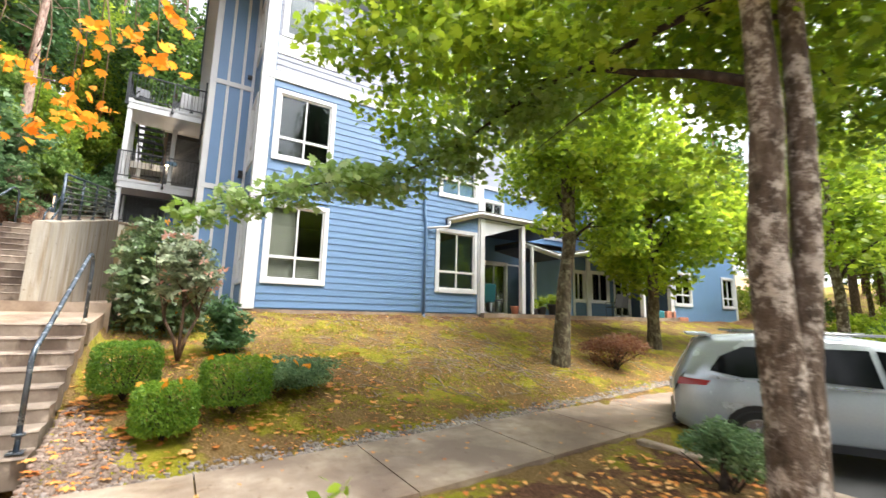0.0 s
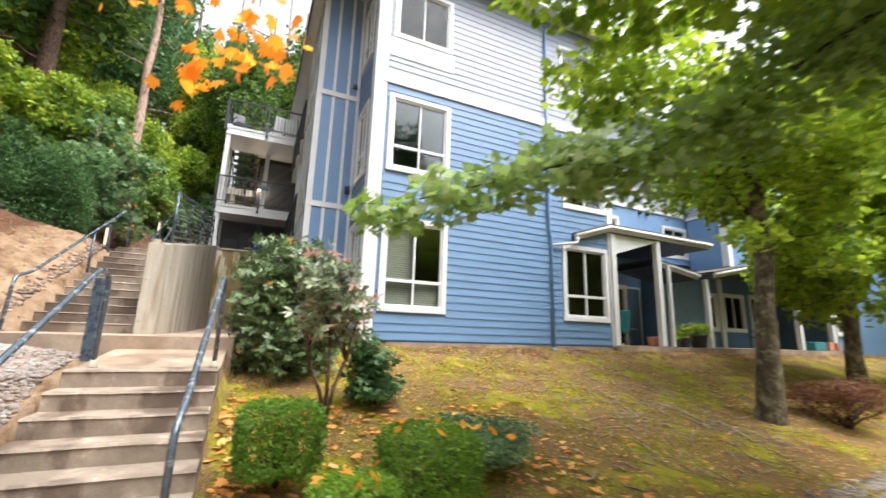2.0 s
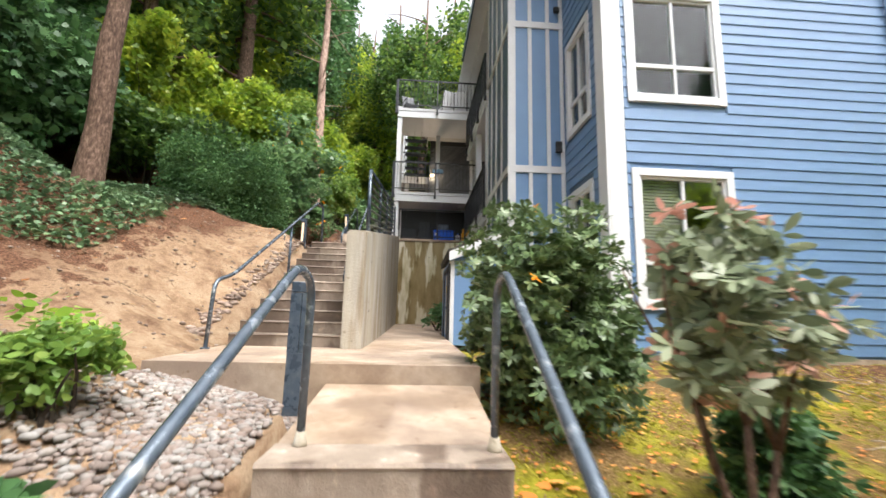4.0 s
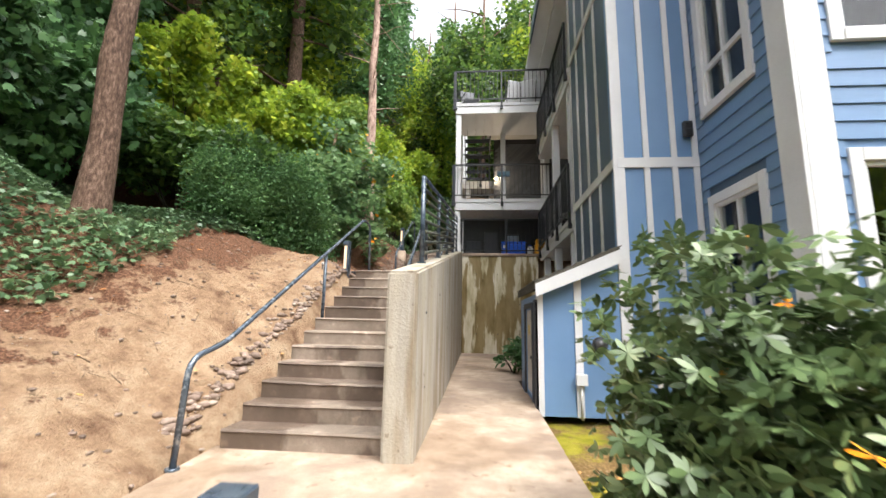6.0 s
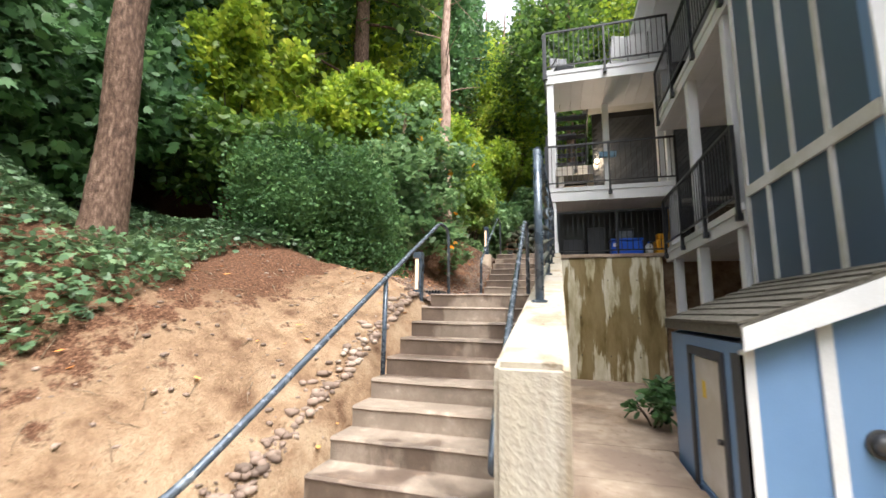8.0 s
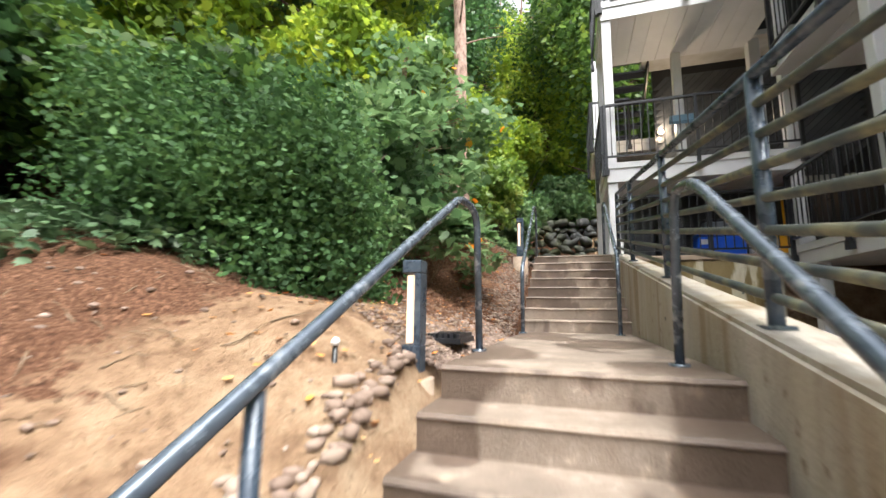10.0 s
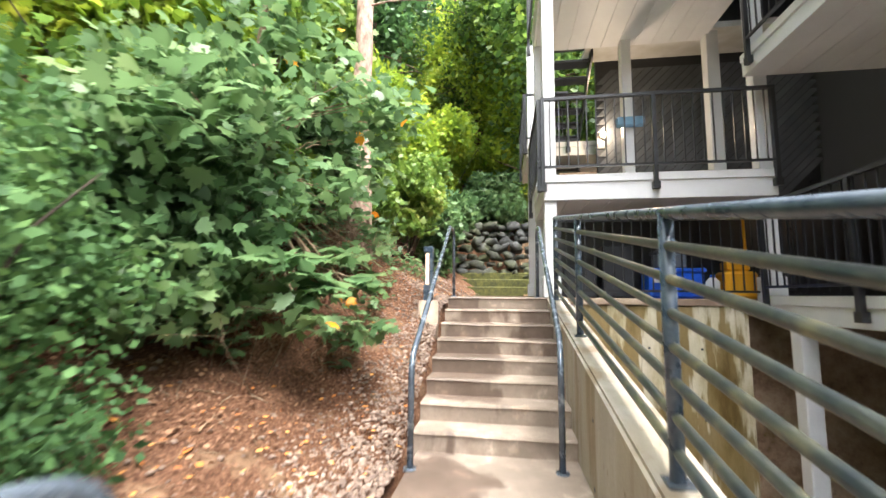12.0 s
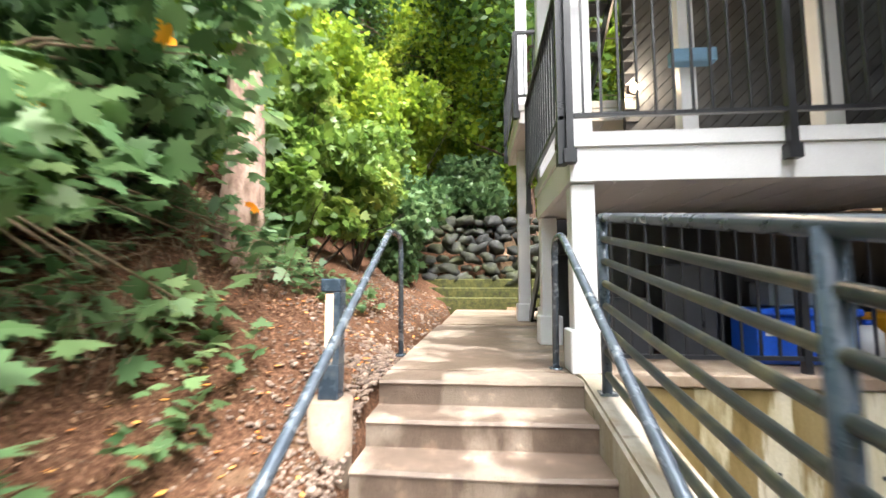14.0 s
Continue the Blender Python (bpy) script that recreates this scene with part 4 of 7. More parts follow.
def deck(x0, x1, y0, y1, top, thick=0.3, parent=tower):
    boxed("fascia", M_white, parent, x0, y0, top - thick, x1, y0 + 0.05, top - 0.11, 0.004)
    boxed("fascia_cap", M_white, parent, x0 - 0.015, y0 - 0.02, top - 0.108, x1 + 0.015, y0 + 0.05, top, 0.004)
    boxed("fascia", M_white, parent, x0, y0 + 0.052, top - thick, x0 + 0.05, y1, top - 0.11, 0.004)
    boxed("fascia_cap", M_white, parent, x0 - 0.02, y0 + 0.052, top - 0.108, x0 + 0.05, y1, top, 0.004)
    boxed("deck_board", M_dirtyw, parent, x0 + 0.052, y0 + 0.052, top - 0.1, x1, y1, top - 0.01)
    n = max(int((x1 - x0) / 0.3), 1)
    for i in range(n):
        a = x0 + 0.055 + i * (x1 - x0 - 0.055) / n
        boxed("soffit_board", M_white, parent, a + 0.004, y0 + 0.052, top - thick + 0.01, a + (x1 - x0 - 0.055) / n - 0.004, y1, top - thick + 0.03)


def column(x, y, z0, z1, w=0.17, parent=tower, plinth=True):
    boxed("column", M_white, parent, x - w / 2, y - w / 2, z0, x + w / 2, y + w / 2, z1, 0.008)
    if plinth:
        boxed("plinth", M_white, parent, x - w / 2 - 0.035, y - w / 2 - 0.035, z0 + 0.0, x + w / 2 + 0.035, y + w / 2 + 0.035, z0 + 0.3, 0.01)


def balustrade(x0, y0, x1, y1, z, h=1.12, gap=0.125, label="black metal balustrade on the stair tower", hang=True):
    b = thing("balustrade", label, "balustrade", "black balustrades")
    p, q = Vector((x0, y0, z)), Vector((x1, y1, z))
    L = (q - p).length
    ang = math.atan2(y1 - y0, x1 - x0)
    m = Matrix.Translation(p) @ Matrix.Rotation(ang, 4, "Z")
    part("top_rail", box(bmesh.new(), 0, -0.028, h - 0.04, L, 0.028, h, m=m), M_black, b)
    part("bottom_rail", box(bmesh.new(), 0, -0.018, 0.09, L, 0.018, 0.12, m=m), M_black, b)
    nb = max(int(L / gap), 2)
    me = bpy.data.meshes.new("baluster")
    bm = box(bmesh.new(), -0.008, -0.008, 0.12, 0.008, 0.008, h - 0.04)
    bm.to_mesh(me)
    bm.free()
    me.materials.append(M_black)
    for i in range(1, nb):
        o = new("baluster", me)
        o.matrix_basis = m @ Matrix.Translation((i * L / nb, 0, 0))
        o.parent = b
    k = max(round(L / 1.6), 1)
    for i in range(k + 1):
        u = min(max(i * L / k, 0.025), L - 0.025)
        part("post", box(bmesh.new(), u - 0.025, -0.027, -0.2 if hang else 0, u + 0.025, 0.027, h - 0.041, m=m), M_black, b)
        if hang:
            part("bracket", box(bmesh.new(), u - 0.045, -0.03, -0.24, u + 0.045, 0.04, -0.14, m=m), M_black, b)
    return b


for top in (6.17, 9.42):
    deck(BX0, BX1, BY, 21.6, top, 0.36)
    balustrade(BX0 - 0.03, BY - 0.055, BX1, BY - 0.055, top)
    balustrade(BX0 - 0.055, 21.9, BX0 - 0.055, BY - 0.03, top)
for x in (BX0 + 0.1, BX1 - 0.1):
    column(x, BY + 0.12, 4.452, 5.8)
    column(x, BY + 0.12, 6.17, 9.1, plinth=False)
column(BX0 + 0.1, 21.5, 4.452, 5.8)
column(BX0 + 0.1, 21.5, 6.17, 9.1, plinth=False)
column(-0.83, 21.5, 6.17, 9.12, 0.17, plinth=False)
column(0.6, 21.5, 6.17, 9.12, 0.2, plinth=False)
column(-2.3, 24.4, 4.47, 7.6, 0.2)
column(-2.1, 23.2, 4.47, 7.6, 0.18)
deck(-2.5, 0.6, 23.0, 25.2, 7.8)
balustrade(-2.55, 25.2, -2.55, 22.95, 7.8)
balustrade(-2.55, 22.95, -1.6, 22.95, 7.8)
column(-2.3, 24.4, 7.8, 10.9, 0.2, plinth=False)
column(BX0 + 0.1, BY + 0.12, 9.43, 9.5, plinth=False)
# ground level balustrade; a black sheet stands in for the store's shade
balustrade(BX0 + 0.2, BY + 0.18, BX1 + 1.5, BY + 0.18, 4.45, label="black metal balustrade on the ledge of the damp wall", hang=False)
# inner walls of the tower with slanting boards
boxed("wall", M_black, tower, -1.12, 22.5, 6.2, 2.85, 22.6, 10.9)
# Dark backing for the shade on the ground level.
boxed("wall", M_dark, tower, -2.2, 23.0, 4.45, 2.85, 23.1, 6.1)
boxed("deck_floor", M_dirtyw, tower, -1.4, 21.61, 6.05, 2.8, 22.49, 6.16)
boxed("deck_floor", M_dirtyw, tower, -1.4, 21.61, 9.3, 2.8, 22.49, 9.41)
for i in range(34):
    a = -1.12 - 2.6 + i * 0.17
    lo, hi = max(a, -1.12), min(a + 2.9, 2.8)
    if hi > lo:
        bm = prism(bmesh.new(), [(lo, 6.2 + (lo - a)), (lo + 0.15, 6.2 + (lo - a)), (hi + 0.15, 6.2 + (hi - a)), (hi, 6.2 + (hi - a))], 1, 22.475, 22.498)
        part("slanting_board", bm, M_slant, tower)
# Added black sheet, deep shade under the lower deck as a colour.
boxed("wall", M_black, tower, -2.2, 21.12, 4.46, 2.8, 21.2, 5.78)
# open stairs in the tower
for k, (z0, z1) in enumerate(((4.5, 6.2), (6.2, 7.8), (7.8, 9.4))):
    up = thing("tower_stairs", "dark open-tread metal stairs inside the tower", "stairs", "tower stairs")
    up_dir = 1 if k % 2 else -1
    x0, x1 = (-2.2, -1.3)
    ya, yb = (22.0, 24.4)
    n = 9
    for i in range(n):
        t = i / (n - 1)
        yy = ya + (yb - ya) * (t if k % 2 else 1 - t)
        boxed("tread", M_black, up, x0, yy - 0.14, z0 + (z1 - z0) * t - 0.05, x1, yy + 0.14, z0 + (z1 - z0) * t, 0.004)
    for x in (x0 - 0.04, x1 + 0.01):
        a, b = (ya, yb) if k % 2 else (yb, ya)
        part("stringer", prism(bmesh.new(), [(a, z0 - 0.25), (b, z1 - 0.25), (b, z1 + 0.02), (a, z0 + 0.02)], 0, x, x + 0.035), M_black, up)
# side galleries along the building
gal = thing("gallery", "white-edged upper walkway with black balustrade", "gallery")
for top in (4.5, 7.72):
    deck(0.18, 3.0, 15.45, 19.83, top, 0.3, gal)
    balustrade(0.13, 19.62, 0.13, 15.5, top, label="black balustrade along the upper walkway")
for top in (4.5, 7.72):
    for y in (15.75, 17.6, 19.25) if top < 5 else (15.75, 17.6):
        column(0.29, y, 1.3 if top < 5 else 4.5, top - 0.3, 0.17, gal, plinth=False)
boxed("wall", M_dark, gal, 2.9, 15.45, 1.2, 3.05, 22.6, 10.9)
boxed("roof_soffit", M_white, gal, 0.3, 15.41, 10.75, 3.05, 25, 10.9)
# Floor coloured dark to stand for the shade below the gallery.
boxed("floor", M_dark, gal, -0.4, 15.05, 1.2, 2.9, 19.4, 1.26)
for z in (4.5, 7.65):
    d = thing("door_10" if z < 5 else "door_11", "dark apartment door in a white frame", "door", kind="structure")
    boxed("leaf", M_blues, d, 2.85, 16.6, z, 2.89, 17.5, z + 2.05)
    boxed("door_frame", M_white, d, 2.83, 16.5, z, 2.895, 16.59, z + 2.15)
    boxed("door_frame", M_white, d, 2.83, 17.51, z, 2.895, 17.6, z + 2.15)
lamp = thing("wall_lamp", "lit round wall lamp in the stair tower", "wall lamp")
part("backplate", tube(bmesh.new(), [(-1.02, 22.47, 7.7), (-1.02, 22.44, 7.7)], 0.06, 16), M_black, lamp)
part("globe", tube(bmesh.new(), [(-1.02, 22.44, 7.7), (-1.02, 22.4, 7.7), (-1.02, 22.35, 7.7)], [0.04, 0.06, 0.035], 16), M_globe, lamp)
bulb = new("tower_lamp_light", bpy.data.lights.new("tower_lamp_light", "POINT"))
bulb.data.energy, bulb.data.color, bulb.data.shadow_soft_size = 8, (1, 0.78, 0.55), 0.06
bulb.location = (-1.02, 22.24, 7.7)

lamp = thing("wall_lamp", "small lit wall lamp beside the dark gallery door", "wall lamp")
part("backplate", tube(bmesh.new(), [(2.83, 18.3, 6.3), (2.8, 18.3, 6.3)], 0.06, 16), M_black, lamp)
part("globe", tube(bmesh.new(), [(2.8, 18.3, 6.3), (2.76, 18.3, 6.3), (2.71, 18.3, 6.3)], [0.04, 0.06, 0.035], 16), M_globe, lamp)

# ---- covered patios and the far wing ----
porch = thing("patio_wing", "blue patio wing with white posts and sloping porch roofs", "patio wing")
boxed("floor", M_conc, porch, 8.55, FY - 0.25, 1.0, 20.4, 15.2, 1.3)
boxed("post", M_white, porch, 8.5, FY - 0.1, 1.31, 8.68, FY + 0.08, 4.5, 0.006)
boxed("post", M_white, porch, 10.38, FY - 0.1, 1.31, 10.55, FY + 0.07, 4.5, 0.006)
for x in (17.75, 20.0):
    boxed("post", M_white, porch, x, FY - 0.1, 1.31, x + 0.17, FY + 0.07, 4.2, 0.006)
wall_panel("wall", M_bluem, 8.56, 12.95, 1.3, 4.6, 13.85, 0.15, [(10.75, 12.0, 1.32, 3.4)])
window(12, 10.75, 12.0, 1.32, 3.4, 13.85, split=0.0)
boxed("door", M_blues, porch, 12.1, 13.8, 1.32, 12.75, 13.84, 3.4, label="dark blue patio door")
for a, b in ((12.03, 12.1), (12.75, 12.82)):
    boxed("door_frame", M_white, porch, a, 13.8, 1.3, b, 13.848, 3.47)
boxed("door_frame", M_white, porch, 12.102, 13.8, 3.4, 12.748, 13.848, 3.47)
boxed("wall", M_bluem, porch, 12.96, 13.12, 1.3, 13.1, 13.84, 4.2)
boxed("corner_board", M_white, porch, 12.95, 13.06, 1.3, 13.12, 13.115, 3.95)
boxed("wall", M_bluep, porch, 13.125, 13.1, 1.3, 15.48, 13.25, 4.2)
boxed("corner_board", M_white, porch, 15.485, 13.06, 1.3, 15.6, 13.25, 3.95)
wall_panel("wall", M_bluem, 15.6, 20.15, 1.3, 4.4, 13.3, 0.15, [(15.75, 16.5, 2.05, 3.35), (17.1, 18.3, 2.05, 3.4), (18.9, 20.05, 1.35, 3.45)])
window(13, 15.75, 16.5, 2.05, 3.35, 13.3, split=0.0)
window(14, 17.1, 18.3, 2.05, 3.4, 13.3, split=0.0)
window(15, 18.9, 20.05, 1.35, 3.45, 13.3, split=0.0)
boxed("pilaster", M_white, porch, 16.65, 13.2, 1.3, 16.9, 13.29, 4.2)
# West-facing side wall in the same shade-darkened blue.
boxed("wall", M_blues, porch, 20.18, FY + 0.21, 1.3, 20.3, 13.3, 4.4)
F2 = (20.6, 22.0, 2.0, 3.5)
F3 = (25.4, 26.6, 2.0, 3.5)
wall_panel("wall", M_bluep, 20.3, 27.0, 1.0, 6.2, FY, 0.2, [F2, F3])
window(16, *F2, FY)
window(17, *F3, FY)
boxed("corner_board", M_white, porch, 20.2, FY - 0.03, 1.2, 20.42, FY - 0.001, 6.2)
boxed("corner_board", M_white, porch, 26.8, FY - 0.03, 1.2, 27.0, FY - 0.001, 6.2)
# upper storeys, set back
wall_panel("wall", M_bluep, 8.56, 27.3, 4.6, 6.62, 13.75, 0.2, [(10.75, 11.7, 4.95, 6.05), (14.35, 15.6, 4.95, 6.05), (20.5, 21.8, 4.95, 6.05)])
for i, (x, z) in enumerate(((10.75, 4.95), (14.35, 4.95), (20.5, 4.95))):
    window(18 + i, x, x + (0.95 if i == 0 else 1.25 if i == 1 else 1.3), z, 6.05, 13.75, split=0)
wall_panel("wall", M_lav, 8.56, 27.3, 6.78, 10.6, 13.74, 0.2, [])
boxed("trim_band", M_white, porch, 8.56, 13.69, 6.621, 27.3, 13.9, 6.779)
boxed("wall", M_bluep, porch, 15.7, 12.1, 4.35, 20.0, 13.65, 6.5, label="blue bay wall")
boxed("wall", M_lav, porch, 15.7, 12.1, 6.62, 20.0, 13.65, 10.6, label="pale upper bay wall")
boxed("trim_band", M_white, porch, 15.66, 12.06, 6.501, 20.04, 13.68, 6.619)
boxed("corner_board", M_white, porch, 15.64, 12.04, 4.36, 15.9, 12.099, 6.5)
boxed("corner_board", M_white, porch, 15.64, 12.1, 4.36, 15.699, 12.3, 6.5)
boxed("eave", M_white, porch, 8.9, 13.2, 10.6, 27.8, 20, 10.75)
# Added room walls behind the patio windows, in the same dimmed colour.
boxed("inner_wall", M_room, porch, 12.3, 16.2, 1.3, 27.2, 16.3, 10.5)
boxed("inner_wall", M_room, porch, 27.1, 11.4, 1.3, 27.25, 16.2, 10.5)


def porch_roof(xs, zs, yf, yb, drop=0.0, label="low porch roof with white fascia, gutter and brown shingles"):
    """A porch roof of planes along x: shingles, white fascia and gutter in front, dark soffit; drop lowers its back edge."""
    r = thing("porch_roof", label, "porch roof", "porch roofs")

    def run(nm, lo, hi, ya, yb_, mat, lab=""):
        bm = bmesh.new()
        n = len(xs)
        rows = [[bm.verts.new((xs[k], y, zs[k] + h - (drop if y == yb_ and nm != "fascia" else 0))) for k in range(n)] for y, h in ((ya, lo), (ya, hi), (yb_, hi), (yb_, lo))]
        for k in range(n - 1):
            for q in range(4):
                bm.faces.new((rows[q][k], rows[q][k + 1], rows[(q + 1) % 4][k + 1], rows[(q + 1) % 4][k]))
        bm.faces.new([rows[q][0] for q in range(4)])
        bm.faces.new([rows[q][-1] for q in (3, 2, 1, 0)])
        bmesh.ops.recalc_face_normals(bm, faces=bm.faces)
        return part(nm, bm, mat, r, lab)
    run("covering", -0.03, 0.03, yf - 0.06, yb, M_shing, "brown shingles")
    run("fascia", -0.2, -0.032, yf - 0.03, yf, M_white)
    run("soffit", -0.2, -0.05, yf + 0.002, yb, M_navy, "boarded soffit in navy darkened for shade under the roof")
    part("gutter", tube(bmesh.new(), [(x, yf - 0.075, z - 0.08) for x, z in zip(xs, zs)], 0.05, 10), M_white, r)
    return r


porch_roof((7.12, 8.42, 12.95), (4.3, 4.72, 4.72), FY - 0.12, 13.7)
porch_roof((10.75, 12.8), (4.02, 3.72), FY + 0.3, 13.05)
porch_roof((12.83, 15.4, 20.9), (3.72, 4.25, 4.3), FY - 0.2, 13.1)
part("downpipe", tube(bmesh.new(), bend([(7.16, FY - 0.2, 4.2), (7.16, FY - 0.2, 4.02), (6.4, FY - 0.06, 3.9)], 0.08), 0.035, 8), M_white, porch)
part("gable_board", prism(bmesh.new(), [(8.69, 4.5), (8.69, 3.9), (10.4, 4.44), (10.4, 4.5)], 1, FY - 0.04, FY + 0.02), M_white, porch)
boxed("post", M_white, porch, 10.95, FY - 0.02, 1.31, 11.05, FY + 0.08, 3.8, 0.006)
boxed("post", M_white, porch, 12.72, FY - 0.02, 1.31, 12.86, FY + 0.1, 3.5, 0.006)
boxed("beam", M_white, porch, 15.9, FY - 0.05, 3.85, 20.3, FY + 0.04, 4.05)
for x in (12.93, 13.35):
    v = thing("wall_vent", "small dark square vent hood on the upper blue wall", "vent", "small wall vents")
    boxed("hood", M_dark, v, x, 13.64, 6.44, x + 0.14, 13.745, 6.54, 0.01)
    boxed("louvre", M_black, v, x + 0.02, 13.63, 6.45, x + 0.12, 13.639, 6.52)


def chair(x, y, z, turn, mat, label):
    c = thing("patio_chair", label, "chair", "patio chairs")
    m = pose(x, y, z, 0, 0, turn)
    part("seat", box(bmesh.new(), -0.24, -0.24, 0.4, 0.24, 0.22, 0.44, 0.01, m=m), mat, c)
    part("backrest", box(bmesh.new(), -0.24, 0, 0, 0.24, 0.025, 0.6, 0.01, m=m @ pose(0, 0.22, 0.44, -14)), mat, c)
    for sx in (-0.25, 0.25):
        part("leg", tube(bmesh.new(), [m @ Vector((sx, -0.2, 0)), m @ Vector((sx, -0.22, 0.6))], 0.014, 6), M_black, c)
        part("leg", tube(bmesh.new(), [m @ Vector((sx, 0.34, 0)), m @ Vector((sx, 0.2, 0.45)), m @ Vector((sx, 0.36, 1.02))], 0.014, 6), M_black, c)
        part("armrest", tube(bmesh.new(), [m @ Vector((sx, -0.24, 0.62)), m @ Vector((sx, 0.28, 0.65))], 0.018, 6), M_black, c)


chair(9.35, 11.75, 1.3, 150, M_teal, "dark blue folding patio chair on the covered patio")
chair(9.8, 12.8, 1.3, 200, M_teal, "dark blue patio chair beside the patio door")
chair(16.9, 12.0, 1.3, 180, M_dark, "dark patio chair under the far porch")
chair(17.5, 12.1, 1.3, 170, M_dark, "dark patio chair under the far porch")


def pot(x, y, z, r, h, mat, label, plant=None, k=160):
    p = thing("flower_pot", label, "flower pot", "flower pots")
    part("pot", tube(bmesh.new(), [(x, y, z), (x, y, z + h * 0.86), (x, y, z + h * 0.87), (x, y, z + h)], [r * 0.72, r * 0.95, r * 1.06, r * 1.06], 16), mat, p)
    if plant:
        rng = np.random.default_rng(int(x * 10))
        leaves("foliage", cloud(rng, [(x, y, z + h + 0.18, r * 1.2, r * 1.2, 0.25)], k, 0.2), 0.12, "long", plant, p, rng, 0.2)
    return p


pot(10.3, 11.35, 1.3, 0.16, 0.28, M_terra, "terracotta pot at the patio post")
pot(11.5, 11.2, 1.3, 0.17, 0.3, M_dark, "dark pot with a yellow-green plant", M_leafY, 260)
pot(12.1, 11.15, 1.3, 0.26, 0.4, M_dark, "wide dark pot with a bushy yellow-green plant", M_leafY, 500)
pot(11.15, 11.2, 1.3, 0.12, 0.22, M_dark, "small dark pot on the patio edge", M_leafG, 80)
for x, mt, lb in ((18.6, M_teal, "teal rectangular planter on the far patio"), (19.6, M_terra, "pink rectangular planter on the far patio"), (20.7, M_terra, "small brick-red planter below the far window")):
    t = thing("planter", lb, "planter", "planters")
    boxed("body", mt, t, x, 11.05, 1.3 if x < 20.5 else 1.15, x + 0.8, 11.4, 1.62 if x < 20.5 else 1.35, 0.02)
    boxed("soil", M_barkD, t, x + 0.05, 11.1, 1.6 if x < 20.5 else 1.34, x + 0.75, 11.35, 1.63 if x < 20.5 else 1.36)
tb = thing("patio_table", "small dark round patio table", "table")
part("tabletop", tube(bmesh.new(), [(9.9, 11.9, 1.78), (9.9, 11.9, 1.81)], 0.3, 20), M_dark, tb)
for a in range(3):
    part("leg", tube(bmesh.new(), [(9.9 + 0.22 * math.cos(a * 2.1), 11.9 + 0.22 * math.sin(a * 2.1), 1.3), (9.9, 11.9, 1.78)], 0.012, 6), M_black, tb)

# ---- things on the stair tower ----
cooler = thing("plastic_box", "bright blue plastic storage box on the ledge", "storage box")
boxed("tub", M_bplas, cooler, -0.94, 20.36, 4.46, -0.2, 20.76, 4.83, 0.03)
boxed("lid", M_bplas, cooler, -0.96, 20.34, 4.832, -0.18, 20.78, 4.89, 0.015)
boxed("label_plate", M_white, cooler, -0.9, 20.35, 4.68, -0.78, 20.359, 4.77)
ywc = thing("mop_bucket", "yellow mop bucket with an upright yellow handle", "mop bucket")
boxed("bucket", M_yplas, ywc, 0.1, 20.4, 4.46, 0.52, 20.76, 4.85, 0.04)
boxed("wringer", M_yplas, ywc, 0.14, 20.43, 4.852, 0.44, 20.68, 5.0, 0.03)
part("handle", tube(bmesh.new(), [(0.47, 20.6, 4.85), (0.49, 20.66, 5.7)], 0.02, 8), M_yplas, ywc)
jar = thing("bottle", "white plastic bottle between the tub and the bucket", "bottle")
part("body", tube(bmesh.new(), [(-0.04, 20.5, 4.46), (-0.04, 20.5, 4.7), (-0.04, 20.5, 4.76)], [0.09, 0.09, 0.04], 14), M_white, jar)
part("cap", tube(bmesh.new(), [(-0.04, 20.5, 4.76), (-0.04, 20.5, 4.8)], 0.035, 12), M_bplas, jar)
M_tote = surface("grey_blue_plastic", [(0.3, (0.12, 0.15, 0.18)), (0.7, (0.16, 0.19, 0.23))], 4, 0.4, bump=0, vary=0)
tote = thing("storage_tote", "grey lidded tote standing on the blue box", "storage box")
boxed("tub", M_tote, tote, -0.8, 20.42, 4.895, -0.4, 20.7, 5.1, 0.02)
boxed("lid", M_dark, tote, -0.82, 20.4, 5.102, -0.38, 20.72, 5.15, 0.01)
store = thing("cardboard_stack", "dark storage crates stacked in the shaded store", "crates")
for i, (x, y, w, h) in enumerate(((-2.1, 20.68, 0.5, 0.5), (-1.5, 20.7, 0.45, 0.8), (0.75, 20.7, 0.45, 0.6))):
    boxed("crate", M_dark, store, x, y, 4.46, x + w, y + 0.4, 4.46 + h, 0.02)
wbx = thing("step_box", "pale wooden planter box on the middle balcony", "box")
boxed("body", M_wood, wbx, -2.1, 20.9, 6.175, -1.5, 21.2, 6.5, 0.01)
bbx = thing("hanging_planter", "small pale blue planter hung on the white post", "planter")
boxed("body", surface("pale_blue_plastic", [(0.3, (0.16, 0.3, 0.45)), (0.7, (0.2, 0.36, 0.52))], 4), bbx, -1.05, 21.26, 7.42, -0.6, 21.4, 7.57, 0.012)
for x, y, t in ((-2.0, 20.6, 20), (-0.6, 20.7, 200), (0.0, 20.7, 170)):
    chair(x, y, 9.42, t, M_dark if x < -1 else M_white, "patio furniture on the top balcony" if x < -1 else "white plastic chair on the top balcony")

# ---- parked car ----


